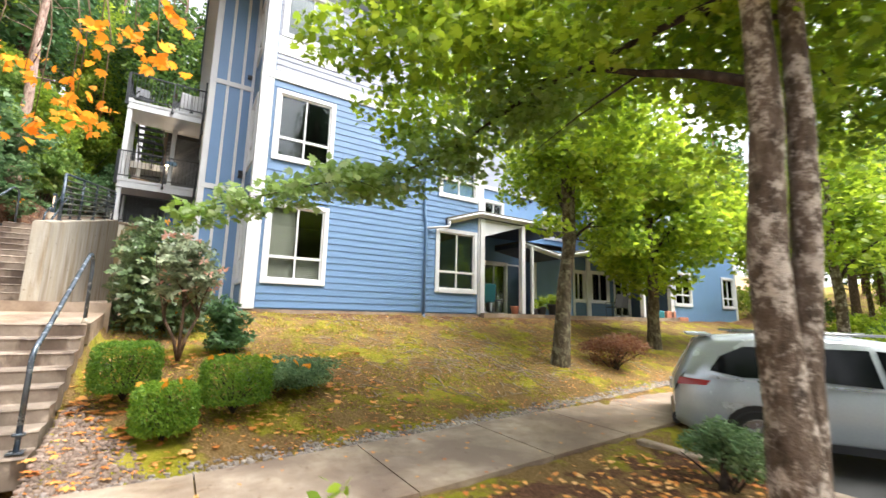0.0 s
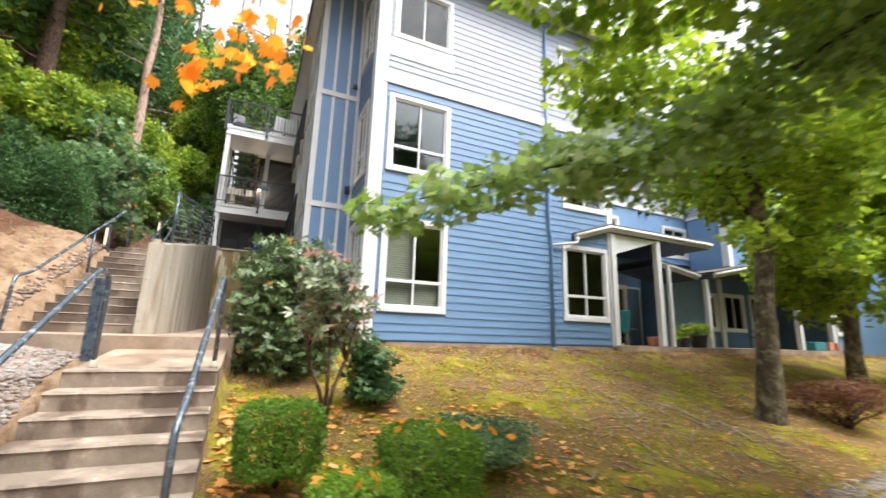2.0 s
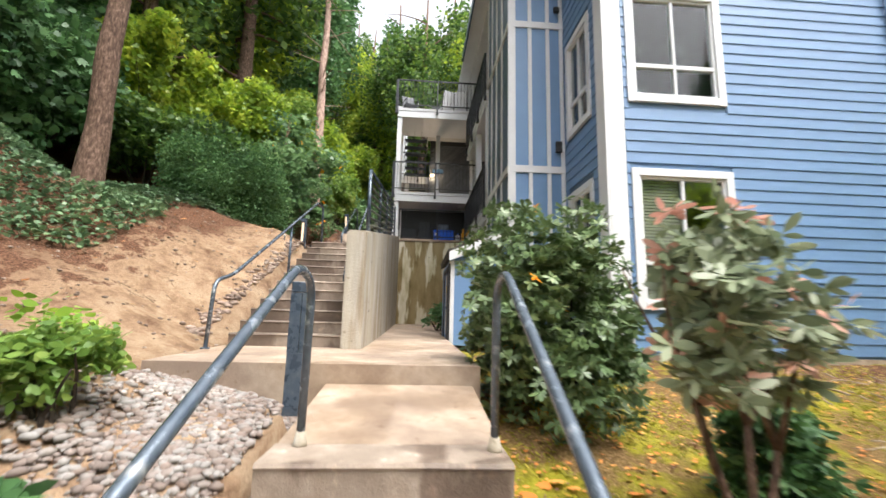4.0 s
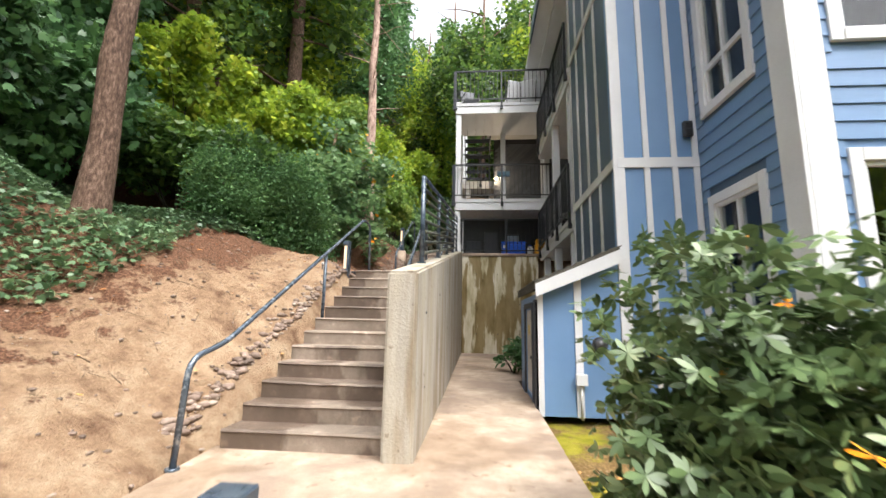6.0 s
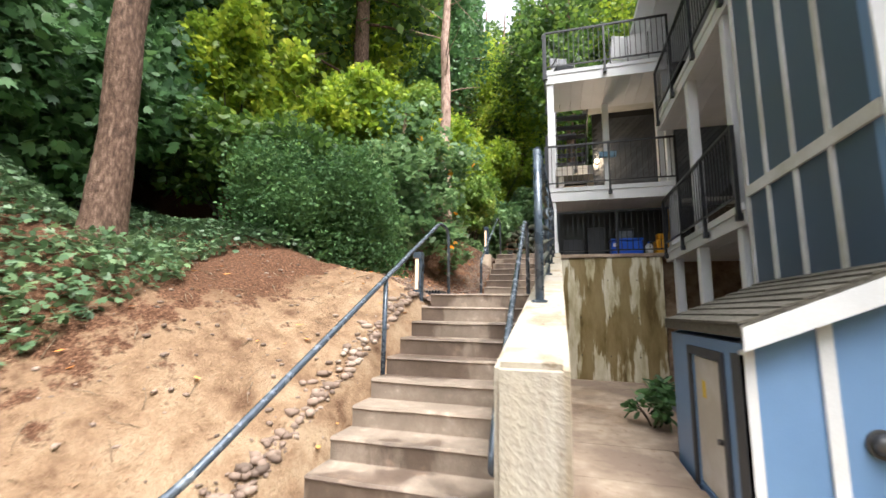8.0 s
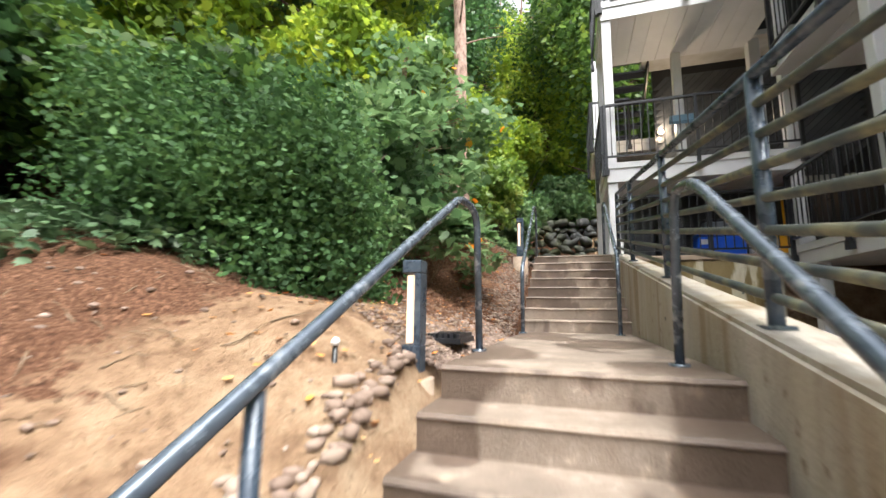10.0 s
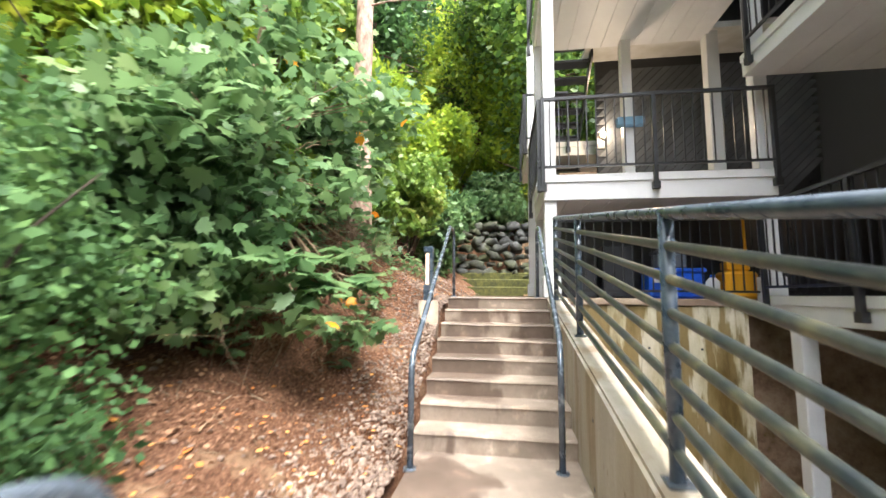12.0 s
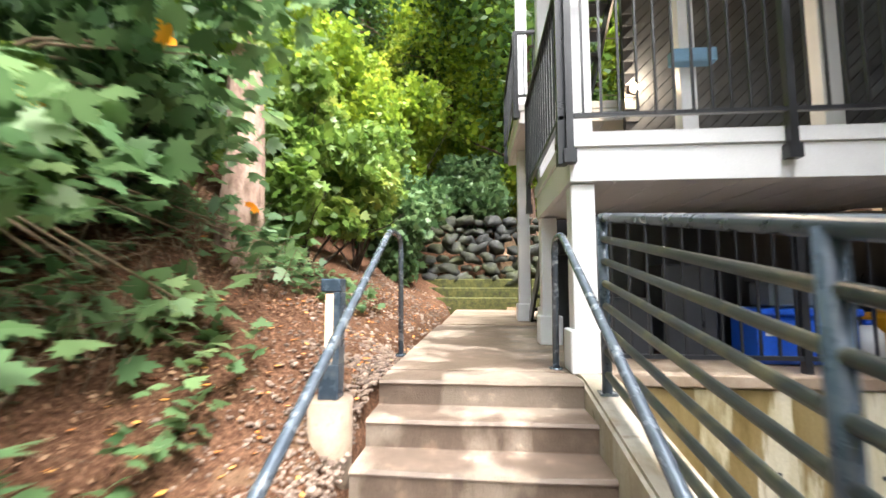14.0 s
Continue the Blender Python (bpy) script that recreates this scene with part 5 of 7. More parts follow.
def suv():
    c = thing("parked_car", "silver sport utility vehicle parked beside the footpath", "car")
    m = Matrix.Translation((7.2, 3.97, -0.66)) @ Matrix.Rotation(radians(-60), 4, "Z")
    # x runs forward from the tail, y across (0 near side is -0.95)
    bm = bmesh.new()
    top = [(-0.05, 0.95), (0.08, 1.2), (0.32, 1.66), (1.2, 1.74), (2.4, 1.72), (3.0, 1.6), (3.7, 1.14), (4.6, 1.0), (4.86, 0.75)]
    stations = [-0.05, 0.03, 0.12, 0.3, 0.55, 1.0, 1.6, 2.2, 2.7, 3.05, 3.35, 3.7, 4.1, 4.5, 4.75, 4.88]
    rings = []
    for s in stations:
        zt = float(np.interp(s, [p[0] for p in top], [p[1] for p in top]))
        e = float(np.interp(s, [-0.05, 0.12, 0.6, 4.2, 4.88], [0.86, 0.925, 0.955, 0.95, 0.7]))
        belt = min(1.08, zt - 0.04)
        roofw = e - 0.26 * max(0.0, min(1.0, (zt - belt) / 0.65))
        low = float(np.interp(s, [-0.05, 0.3, 4.4, 4.88], [0.42, 0.3, 0.3, 0.42]))
        half = [(0.0, low), (e * 0.9, low), (e, low + 0.12), (e * 1.0, 0.7), (e * 0.985, 0.9), (e * 0.965, belt), (roofw + 0.02, zt - 0.1), (roofw - 0.1, zt - 0.015), (0.0, zt)]
        ring = [(s, y, z) for y, z in half] + [(s, -y, z) for y, z in half[-2:0:-1]]
        rings.append([bm.verts.new(p) for p in ring])
    k = len(rings[0])
    for a, b in zip(rings, rings[1:]):
        for i in range(k):
            f = bm.faces.new((a[i], a[(i + 1) % k], b[(i + 1) % k], b[i]))
            f.smooth = True
    bm.faces.new(rings[0])
    bm.faces.new(rings[-1][::-1])
    bmesh.ops.recalc_face_normals(bm, faces=bm.faces)
    bmesh.ops.transform(bm, matrix=m, verts=bm.verts)
    part("body", bm, M_carp, c, "silver painted body")
    for sgn in (1, -1):
        def flat(name, pts, mat, y0=0.985, lean=0.37, lab="", parent=c):
            b = bmesh.new()
            vs = []
            for off in (0.0, 0.012):
                vs.append([b.verts.new((x, sgn * (y0 + off - lean * max(z - 1.05, 0) * 1.0), z)) for x, z in pts])
            b.faces.new(vs[0])
            b.faces.new(vs[1][::-1])
            for i in range(len(pts)):
                j = (i + 1) % len(pts)
                b.faces.new((vs[0][j], vs[0][i], vs[1][i], vs[1][j]))
            bmesh.ops.recalc_face_normals(b, faces=b.faces)
            bmesh.ops.transform(b, matrix=m, verts=b.verts)
            return part(name, b, mat, parent, lab)
        flat("window", [(0.42, 1.2), (0.55, 1.4), (0.85, 1.55), (1.35, 1.57), (1.35, 1.15), (0.8, 1.13)], M_tint, 0.935)
        flat("window", [(1.42, 1.15), (1.42, 1.57), (2.2, 1.57), (2.25, 1.12)], M_tint, 0.937)
        flat("window", [(2.32, 1.12), (2.27, 1.57), (2.75, 1.53), (3.4, 1.12)], M_tint, 0.937)
        flat("window_trim", [(0.38, 1.1), (0.8, 1.085), (3.45, 1.07), (3.45, 1.09), (0.8, 1.11), (0.42, 1.14)], M_rim, 0.95, lab="bright window trim")
        flat("tail_lamp", [(0.0, 0.98), (0.02, 1.08), (0.42, 1.06), (0.36, 0.99)], M_red, 0.93, lab="red tail lamp")
        flat("sill_trim", [(1.4, 0.3), (3.3, 0.3), (3.3, 0.4), (1.4, 0.4)], M_black, 0.955)
        for xd in (2.28,):
            flat("door_seam", [(xd, 0.42), (xd + 0.012, 0.42), (xd + 0.012, 1.07), (xd, 1.07)], M_black, 0.952)
        flat("door_handle", [(1.45, 0.96), (1.68, 0.965), (1.68, 0.995), (1.45, 0.99)], M_rim, 0.965)
        flat("door_handle", [(2.4, 0.95), (2.63, 0.955), (2.63, 0.985), (2.4, 0.98)], M_rim, 0.965)
        for xw in (0.95, 3.85):
            arch = [(xw + 0.42 * math.cos(a), 0.36 + 0.42 * math.sin(a)) for a in np.linspace(-0.1, math.pi + 0.1, 14)]
            flat("wheel_arch", arch, M_black, 0.948)
            w = part("wheel", tube(bmesh.new(), [m @ Vector((xw, sgn * 0.76, 0.36)), m @ Vector((xw, sgn * 0.78, 0.36)), m @ Vector((xw, sgn * 0.95, 0.36)), m @ Vector((xw, sgn * 0.975, 0.36))], [0.32, 0.36, 0.36, 0.33], 28), M_tyre, c)
            part("rim", tube(bmesh.new(), [m @ Vector((xw, sgn * 0.965, 0.36)), m @ Vector((xw, sgn * 0.98, 0.36))], [0.25, 0.24], 24), M_rim, w)
            for q in range(5):
                a = q * 2 * math.pi / 5
                part("spoke", tube(bmesh.new(), [m @ Vector((xw, sgn * 0.985, 0.36)), m @ Vector((xw + 0.22 * math.cos(a), sgn * 0.985, 0.36 + 0.22 * math.sin(a)))], 0.025, 6), M_rim, w)
    part("rear_window", box(bmesh.new(), -0.01, -0.55, 0, 0.01, 0.55, 0.4, m=m @ pose(0.11, 0, 1.2, 0, 27)), M_tint, c)
    part("spoiler", box(bmesh.new(), 0.16, -0.62, 1.68, 0.5, 0.62, 1.715, 0.012, m=m), M_carp, c)
    part("bumper", box(bmesh.new(), -0.09, -0.8, 0.38, 0.15, 0.8, 0.55, 0.03, m=m), M_black, c)
    part("number_plate", box(bmesh.new(), -0.095, -0.16, 0.8, -0.06, 0.16, 0.95, 0.004, m=m), M_white, c)
    for sgn in (1, -1):
        part("roof_rail", tube(bmesh.new(), [m @ Vector((0.7, sgn * 0.6, 1.76)), m @ Vector((2.6, sgn * 0.6, 1.76))], 0.018, 8), M_rim, c)
    return c


suv()

# ---- trees ----
M_leafBar = leafy("barberry_leaf", [(0.1, 0.035, 0.02), (0.2, 0.09, 0.04), (0.24, 0.17, 0.06)], 0.25)



def limb(bm, p, d, length, r0, r1, rng, n=6, droop=0.0, seg=7):
    pts, dirn = [Vector(p)], Vector(d).normalized()
    for i in range(n):
        dirn = (dirn + Vector(rng.normal(0, 0.12, 3)) + Vector((0, 0, -droop))).normalized()
        pts.append(pts[-1] + dirn * length / n)
    tube(bm, pts, [r0 + (r1 - r0) * i / n for i in range(n + 1)], seg)
    return pts


def barky(bm, pts, rad, seg, seed, rough=0.09):
    """A trunk with many rings, uneven in girth, with knots and ridges."""
    pts = [Vector(p) for p in pts]
    P, Q = [], []
    for i in range(len(pts) - 1):
        k = max(int((pts[i + 1] - pts[i]).length / 0.07), 1)
        for j in range(k):
            P.append(pts[i].lerp(pts[i + 1], j / k))
            Q.append(rad[i] + (rad[i + 1] - rad[i]) * j / k)
    P.append(pts[-1])
    Q.append(rad[-1])
    tube(bm, P, Q, seg)
    for i, v in enumerate(bm.verts):
        k = i // seg
        d = v.co - P[k]
        w = noise.noise(Vector((v.co.x * 3, v.co.y * 3, v.co.z * 1.6)) + Vector((seed, 0, 0))) + 0.5 * noise.noise(Vector((v.co.x * 16, v.co.y * 16, v.co.z * 9)))
        v.co += d * rough * w
    return bm


def maple(name, x, y, z, h, r, crown_lobes, n, leaf, size, seed, lean=(0, 0), limbs=9, label="", barkm=None, limb_z=(0.3, 0.9), second=None, reach=0.9):
    rng = np.random.default_rng(seed)
    t = thing(name, label, "tree")
    bm = bmesh.new()
    pts = [Vector((x, y, z - 0.3)), Vector((x, y, z + 0.05))]
    rad = [r * 1.45, r * 1.2]
    for i in range(1, 9):
        f = i / 8
        pts.append(Vector((x + lean[0] * f * h + rng.normal(0, 0.03), y + lean[1] * f * h + rng.normal(0, 0.03), z + f * h)))
        rad.append(r * (1.02 - 0.75 * f))
    barky(bm, pts, rad, 20, seed)
    part("trunk", bm, barkm or M_barkG, t)
    if second:
        bm = bmesh.new()
        barky(bm, [Vector(p) for p in second], [r * 0.75 * (1 - 0.08 * i) for i in range(len(second))], 16, seed + 5)
        part("trunk", bm, barkm or M_barkG, t)
    bm = bmesh.new()
    centres = np.array(crown_lobes)
    for i in range(limbs):
        f = limb_z[0] + (limb_z[1] - limb_z[0]) * i / max(limbs - 1, 1)
        p = Vector((x + lean[0] * f * h, y + lean[1] * f * h, z + f * h))
        c = centres[rng.integers(len(centres))]
        d = Vector(c[:3]) - p
        q = limb(bm, p, d.normalized() + Vector((0, 0, 0.15)), d.length * reach, r * 0.32, r * 0.05, rng, 6, 0.02)
        for k in (2, 3, 4, 5):
            limb(bm, q[k], (q[k] - q[k - 1]) + Vector(rng.normal(0, d.length * 0.15, 3)), d.length * 0.35, r * 0.1, r * 0.02, rng, 4, 0.02, 5)
    tagged(part("limb", bm, M_barkD, t), kind="stuff")
    leaves("crown", cloud(rng, crown_lobes, n, 0.35), size, leaf, M_leafG, t, rng, 0.55, kind="stuff")
    return t


bough_lobes = [
    (3.6, 3.8, 4.0, 0.9, 0.8, 0.4), (2.9, 4.5, 3.35, 0.7, 0.6, 0.3), (2.2, 5.0, 2.97, 0.6, 0.5, 0.24), (1.6, 4.95, 2.87, 0.5, 0.45, 0.22), (1.05, 5.1, 2.67, 0.4, 0.35, 0.18), (0.5, 5.15, 2.48, 0.35, 0.3, 0.16), (0.1, 5.35, 2.32, 0.28, 0.25, 0.13)]
R = np.random.default_rng(11)
near_lobes = lobes_in(R, (4.2, 2.6, 5.6), (3.4, 3.0, 2.2), 30, 0.26) + lobes_in(R, (6.8, 1.2, 4.8), (2.8, 3.2, 2.2), 26, 0.28) + [
    (2.2, 4.7, 4.7, 0.8, 0.7, 0.5), (2.7, 5.6, 4.3, 0.8, 0.6, 0.4), (3.5, 6.2, 4.9, 0.9, 0.8, 0.5), (4.4, 5.4, 4.5, 0.9, 0.8, 0.5), (3.4, 5.4, 5.6, 0.9, 0.8, 0.5), (4.6, 6.4, 5.8, 1.0, 0.9, 0.6), (2.9, 4.2, 5.2, 0.8, 0.8, 0.5), (1.5, 5.1, 4.9, 0.7, 0.6, 0.4), (2.3, 5.0, 5.6, 0.8, 0.7, 0.5), (3.4, 2.6, 4.2, 0.8, 0.8, 0.4), (2.6, 3.6, 4.3, 0.9, 0.9, 0.4),
    (7.0, 5.0, 4.9, 0.9, 0.9, 0.5), (7.0, 4.2, 4.5, 0.9, 0.8, 0.5), (7.1, 3.5, 3.8, 0.8, 0.8, 0.5), (7.2, 4.3, 3.8, 0.8, 0.8, 0.4), (7.4, 5.4, 5.6, 1.0, 1.0, 0.6), (6.4, 4.2, 5.5, 1.0, 0.9, 0.6)]
street_maple = maple("maple_tree", 4.0, 1.33, -0.33, 8.5, 0.165, near_lobes, 30000, "maple", 0.125, 21, (-0.012, 0.0), 12, "street maple with mottled grey twin trunk and green drooping boughs", limb_z=(0.42, 0.85), reach=0.74,
      second=[(4.12, 1.32, -0.4), (4.16, 1.29, 0.9), (4.2, 1.21, 1.8), (4.22, 1.16, 3.0), (4.25, 1.13, 5.0), (4.3, 1.1, 7.5)])
leaves("bough_leaves", cloud(R, [(x, y, z, a * 1.15, b * 1.25, c * 1.3) for x, y, z, a, b, c in bough_lobes], 3700, 0.1), 0.1, "maple", M_leafBough, street_maple, R, 0.55, "pale green leaves of the hanging bough", "stuff")
bm = bmesh.new()
tube(bm, [(4.1, 1.6, 4.3), (3.6, 3.6, 4.1), (2.9, 4.5, 3.42), (2.2, 4.95, 3.02), (1.6, 4.95, 2.9), (1.05, 5.1, 2.7), (0.3, 5.2, 2.42)], [0.04, 0.03, 0.022, 0.016, 0.012, 0.008, 0.004], 7)
for lx, ly, lz, a, b, c in bough_lobes:
    for k in range(5):
        q = Vector((lx, ly, lz)) + Vector(R.normal(0, 0.4, 3)) * Vector((a, b, c))
        tube(bm, [(lx, ly, lz), (Vector((lx, ly, lz)) + q) / 2 + Vector((0, 0, 0.04)), q], [0.008, 0.005, 0.002], 4)
tagged(part("bough", bm, M_barkD, street_maple), kind="stuff")
mid_lobes = lobes_in(R, (9.0, 7.2, 5.7), (2.5, 2.7, 2.6), 30, 0.26) + [(7.0, 6.5, 3.3, 0.5, 0.5, 0.3), (9.8, 6.6, 3.3, 0.9, 0.8, 0.4)]
maple("maple_tree", 7.82, 7.05, 0.02, 8.5, 0.2, mid_lobes, 11500, "maple", 0.14, 22, (0.11, 0.0), 12, barkm=M_barkM, label="maple with a mossy trunk standing on the bank", limb_z=(0.33, 0.9), second=[(8.2, 7.05, 3.1), (8.15, 7.0, 3.9), (8.0, 6.95, 5.2), (7.8, 6.9, 7.0)])
far_lobes = lobes_in(R, (13.2, 7.6, 4.6), (3.3, 3.0, 2.8), 34, 0.28) + [(15.5, 6.8, 4.2, 1.5, 1.4, 0.9), (15.8, 7.5, 6.3, 1.7, 1.6, 1.2), (17.3, 7.5, 5.2, 1.4, 1.4, 1.1)]
maple("maple_tree", 13.0, 7.8, 0.3, 7.5, 0.19, far_lobes, 15500, "maple", 0.18, 23, (0, 0), 10, barkm=M_barkM, label="maple with a dark trunk on the bank before the far patios", limb_z=(0.36, 0.9))
for i, (x, y) in enumerate(((18.5, 4.6), (24.0, 7.0), (31, 4), (38, 8), (19, -3), (27, -2), (34, -6), (14, -6))):
    lb = lobes_in(R, (x, y, 4.6 + 0.04 * x), (3.6, 3.4, 3.6), 18, 0.33)
    maple("street_tree", x, y, 0.2, 8, 0.18, lb, 6500, "rhomb", 0.24, 30 + i, (0, 0), 6, "leafy street tree beyond the parked car")


def forest_tree(name, x, y, h, r, crown_r, n, mat, seed, size=0.32, barkm=None, low=0.35, label="tall forest tree on the wooded slope", shape="rhomb", lobes=16):
    rng = np.random.default_rng(seed)
    z = float(height(x, y))
    t = thing(name, label, "tree", at=(x, y, z))
    bm = bmesh.new()
    tube(bm, [(0, 0, -0.4), (0, 0, 0.2), (rng.normal(0, .1), rng.normal(0, .1), h * 0.5), (rng.normal(0, .2), rng.normal(0, .2), h)], [r * 1.5, r * 1.1, r * 0.75, r * 0.2], 12)
    part("trunk", bm, barkm or M_barkR, t)
    bm = bmesh.new()
    for i in range(14):
        zz = h * (0.15 + 0.8 * i / 14)
        a = rng.uniform(0, 6.28)
        limb(bm, (0, 0, zz), (math.cos(a), math.sin(a), 0.25), crown_r * rng.uniform(0.5, 0.95), r * 0.22, r * 0.04, rng, 5, 0.04, 5)
    tagged(part("limb", bm, barkm or M_barkR, t), kind="stuff")
    lb = lobes_in(rng, (0, 0, h * (low + (1 - low) / 2)), (crown_r, crown_r, h * (1 - low) / 2), lobes, 0.33)
    leaves("crown", cloud(rng, lb, n, 0.3), size, shape, mat, t, rng, 0.45, kind="stuff")
    return t


FT = [forest_tree("forest_tree", -30, 40, 17, 0.25, 3.6, 7000, M_leafF, 41, 0.3, low=0.12), forest_tree("forest_tree", -34, 44, 15, 0.2, 3.2, 7000, M_leafY, 42, 0.28, low=0.03), forest_tree("conifer_tree", -38, 40, 20, 0.28, 3.0, 7000, M_leafD, 43, 0.32, low=0.12)]
rr = random.Random(4)
spots = []
for x0 in range(-32, 30, 4):
    for y0 in range(32, 60, 5):
        spots.append((x0 + rr.uniform(-1.6, 1.6), y0 + rr.uniform(-2, 2)))
for x0 in range(-34, -13, 4):
    for y0 in range(2, 32, 4):
        spots.append((x0 + rr.uniform(-1.5, 1.5), y0 + rr.uniform(-1.5, 1.5)))
for x0 in range(6, 48, 4):
    spots += [(x0 + rr.uniform(-1, 1), rr.uniform(24, 28))]
spots += [(-10.2, 17.5), (-12.5, 14.5), (-8.8, 21.5), (-12.0, 10.5), (-14, 17), (-10.5, 24), (-8.5, 30), (-4.8, 33), (-2.0, 34), (-13, 20), (1.5, 33)]
for i, (x, y) in enumerate(spots):
    s = rr.uniform(0.75, 1.2)
    copy_thing(FT[rr.choice((0, 0, 1, 1, 2))], pose(x, y, float(height(x, y)) - 0.1, 0, 0, rr.uniform(0, 360)) @ Matrix.Scale(s, 4))
for i in range(30):
    a = -200 + i * 9.0
    x, y = 42 * math.sin(radians(a)) * -1 + 6, -42 * abs(math.cos(radians(a))) + 2
    copy_thing(FT[i % 3], pose(x, y, -0.8, 0, 0, i * 50) @ Matrix.Scale(1.2, 4))
for i in range(11):
    copy_thing(FT[i % 3], pose(-12 + i * 4.2 + rr.uniform(-1, 1), -15 + rr.uniform(-2, 2), -0.8, 0, 0, i * 70) @ Matrix.Scale(1.3, 4))
for i, (x, y) in enumerate(((29.5, 15), (32, 10.5), (34.5, 15), (38, 12), (30.5, 7), (36, 7))):
    copy_thing(FT[i % 2], pose(x, y, float(height(x, y)) - 0.4, 0, 0, y * 31) @ Matrix.Scale(0.8, 4))
for y in range(-30, 34, 6):
    for x in (44, 52):
        copy_thing(FT[(y + x) % 3], pose(x + rr.uniform(-3, 3), y + rr.uniform(-3, 3), float(height(x, y)), 0, 0, y * 31) @ Matrix.Scale(0.95, 4))

M_barkB = bark("pinkish_bark", (0.16, 0.1, 0.08), (0.4, 0.27, 0.22), (0.6, 0.45, 0.38))
# the two bare trunks that stand close
for (x, y, r, h, ln, b) in ((-7.3, 12.6, 0.2, 15, (0.006, 0.01), M_barkR), (-5.5, 20.9, 0.19, 15, (-0.01, 0.0), M_barkB), (-10.2, 9.6, 0.26, 14, (0.0, 0.0), M_barkR)):
    rng = np.random.default_rng(int(100 + x * 7))
    t = thing("forest_tree", "tall bare reddish trunk on the slope with high branches", "tree")
    z = float(height(x, y))
    bm = bmesh.new()
    n = 12
    barky(bm, [(x, y, z - 0.3)] + [(x + ln[0] * h * i / n + rng.normal(0, 0.03), y + ln[1] * h * i / n + rng.normal(0, 0.03), z + h * i / n) for i in range(n + 1)], [r * 1.5, r * 1.25] + [r * (1.0 - 0.7 * i / n) for i in range(1, n + 1)], 20, x)
    part("trunk", bm, b, t)
    bm = bmesh.new()
    for i in range(16):
        a, zz = rng.uniform(0, 6.28), z + h * (0.3 + 0.65 * i / 16)
        limb(bm, (x + ln[0] * (zz - z), y + ln[1] * (zz - z), zz), (math.cos(a), math.sin(a), 0.1), rng.uniform(1.0, 2.4), r * 0.13, r * 0.02, rng, 5, 0.05, 5)
    tagged(part("limb", bm, b, t), kind="stuff")
    lb = lobes_in(rng, (x + ln[0] * h, y + ln[1] * h, z + h * 0.85), (2.6, 2.6, h * 0.3), 12, 0.35)
    leaves("crown", cloud(rng, lb, 2200, 0.3), 0.2, "rhomb", M_leafF, t, rng, 0.4, kind="stuff")


def bush(name, x, y, r, h, n, size, shape, mat, seed, label, category="bush", stems=7, k=9, z=None, flat=0.35, small=0.45, stem_mat=None, shell=0.3, thick=1.0, skirt=False, tips=None, whorl=1, raise_by=0.55, base_stems=(), tip_mat=None, extra=()):
    rng = np.random.default_rng(seed)
    z = float(height(x, y)) if z is None else z
    t = thing(name, label, category)
    bm = bmesh.new()
    lb = lobes_in(rng, (x, y, z + h * raise_by), (r, r, h * (1.05 - raise_by)), k, small) + list(extra)
    if skirt:
        lb += [(x + r * 0.5 * math.cos(a), y + r * 0.5 * math.sin(a), z + h * 0.22, r * 0.5, r * 0.5, h * 0.24) for a in np.linspace(0, 5.3, 6)]
    for q, zz in base_stems:
        tube(bm, [(x, y, z - 0.1), (x + q * 0.35, y, z + zz * 0.4), (x + q, y + q * 0.3, z + zz)], [0.026, 0.022, 0.017], 8)
    for i in range(stems):
        c = Vector(lb[i % len(lb)][:3])
        b = Vector((x + rng.normal(0, 0.05), y + rng.normal(0, 0.05), z - 0.05))
        if base_stems:
            q, zz = base_stems[i % len(base_stems)]
            b = Vector((x + q, y + q * 0.3, z + zz - 0.03))
        limb(bm, b, c - b, (c - b).length * 1.05, (0.012 + 0.012 * r) * thick, 0.004, rng, 5, 0.0, 5)
    tagged(part("stem", bm, stem_mat or M_barkD, t), kind="stuff")
    leaves("foliage", np.repeat(cloud(rng, lb, n // whorl, shell), whorl, 0), size, shape, mat, t, rng, flat, kind="stuff", whorl=whorl)
    if tips:
        leaves("reddened_leaves", np.repeat(cloud(rng, lb, tips // 5, 0.95), 5, 0), size * 0.95, shape, tip_mat, t, rng, flat, "turned leaves at the shoot tips", "stuff", whorl=5)
    return t


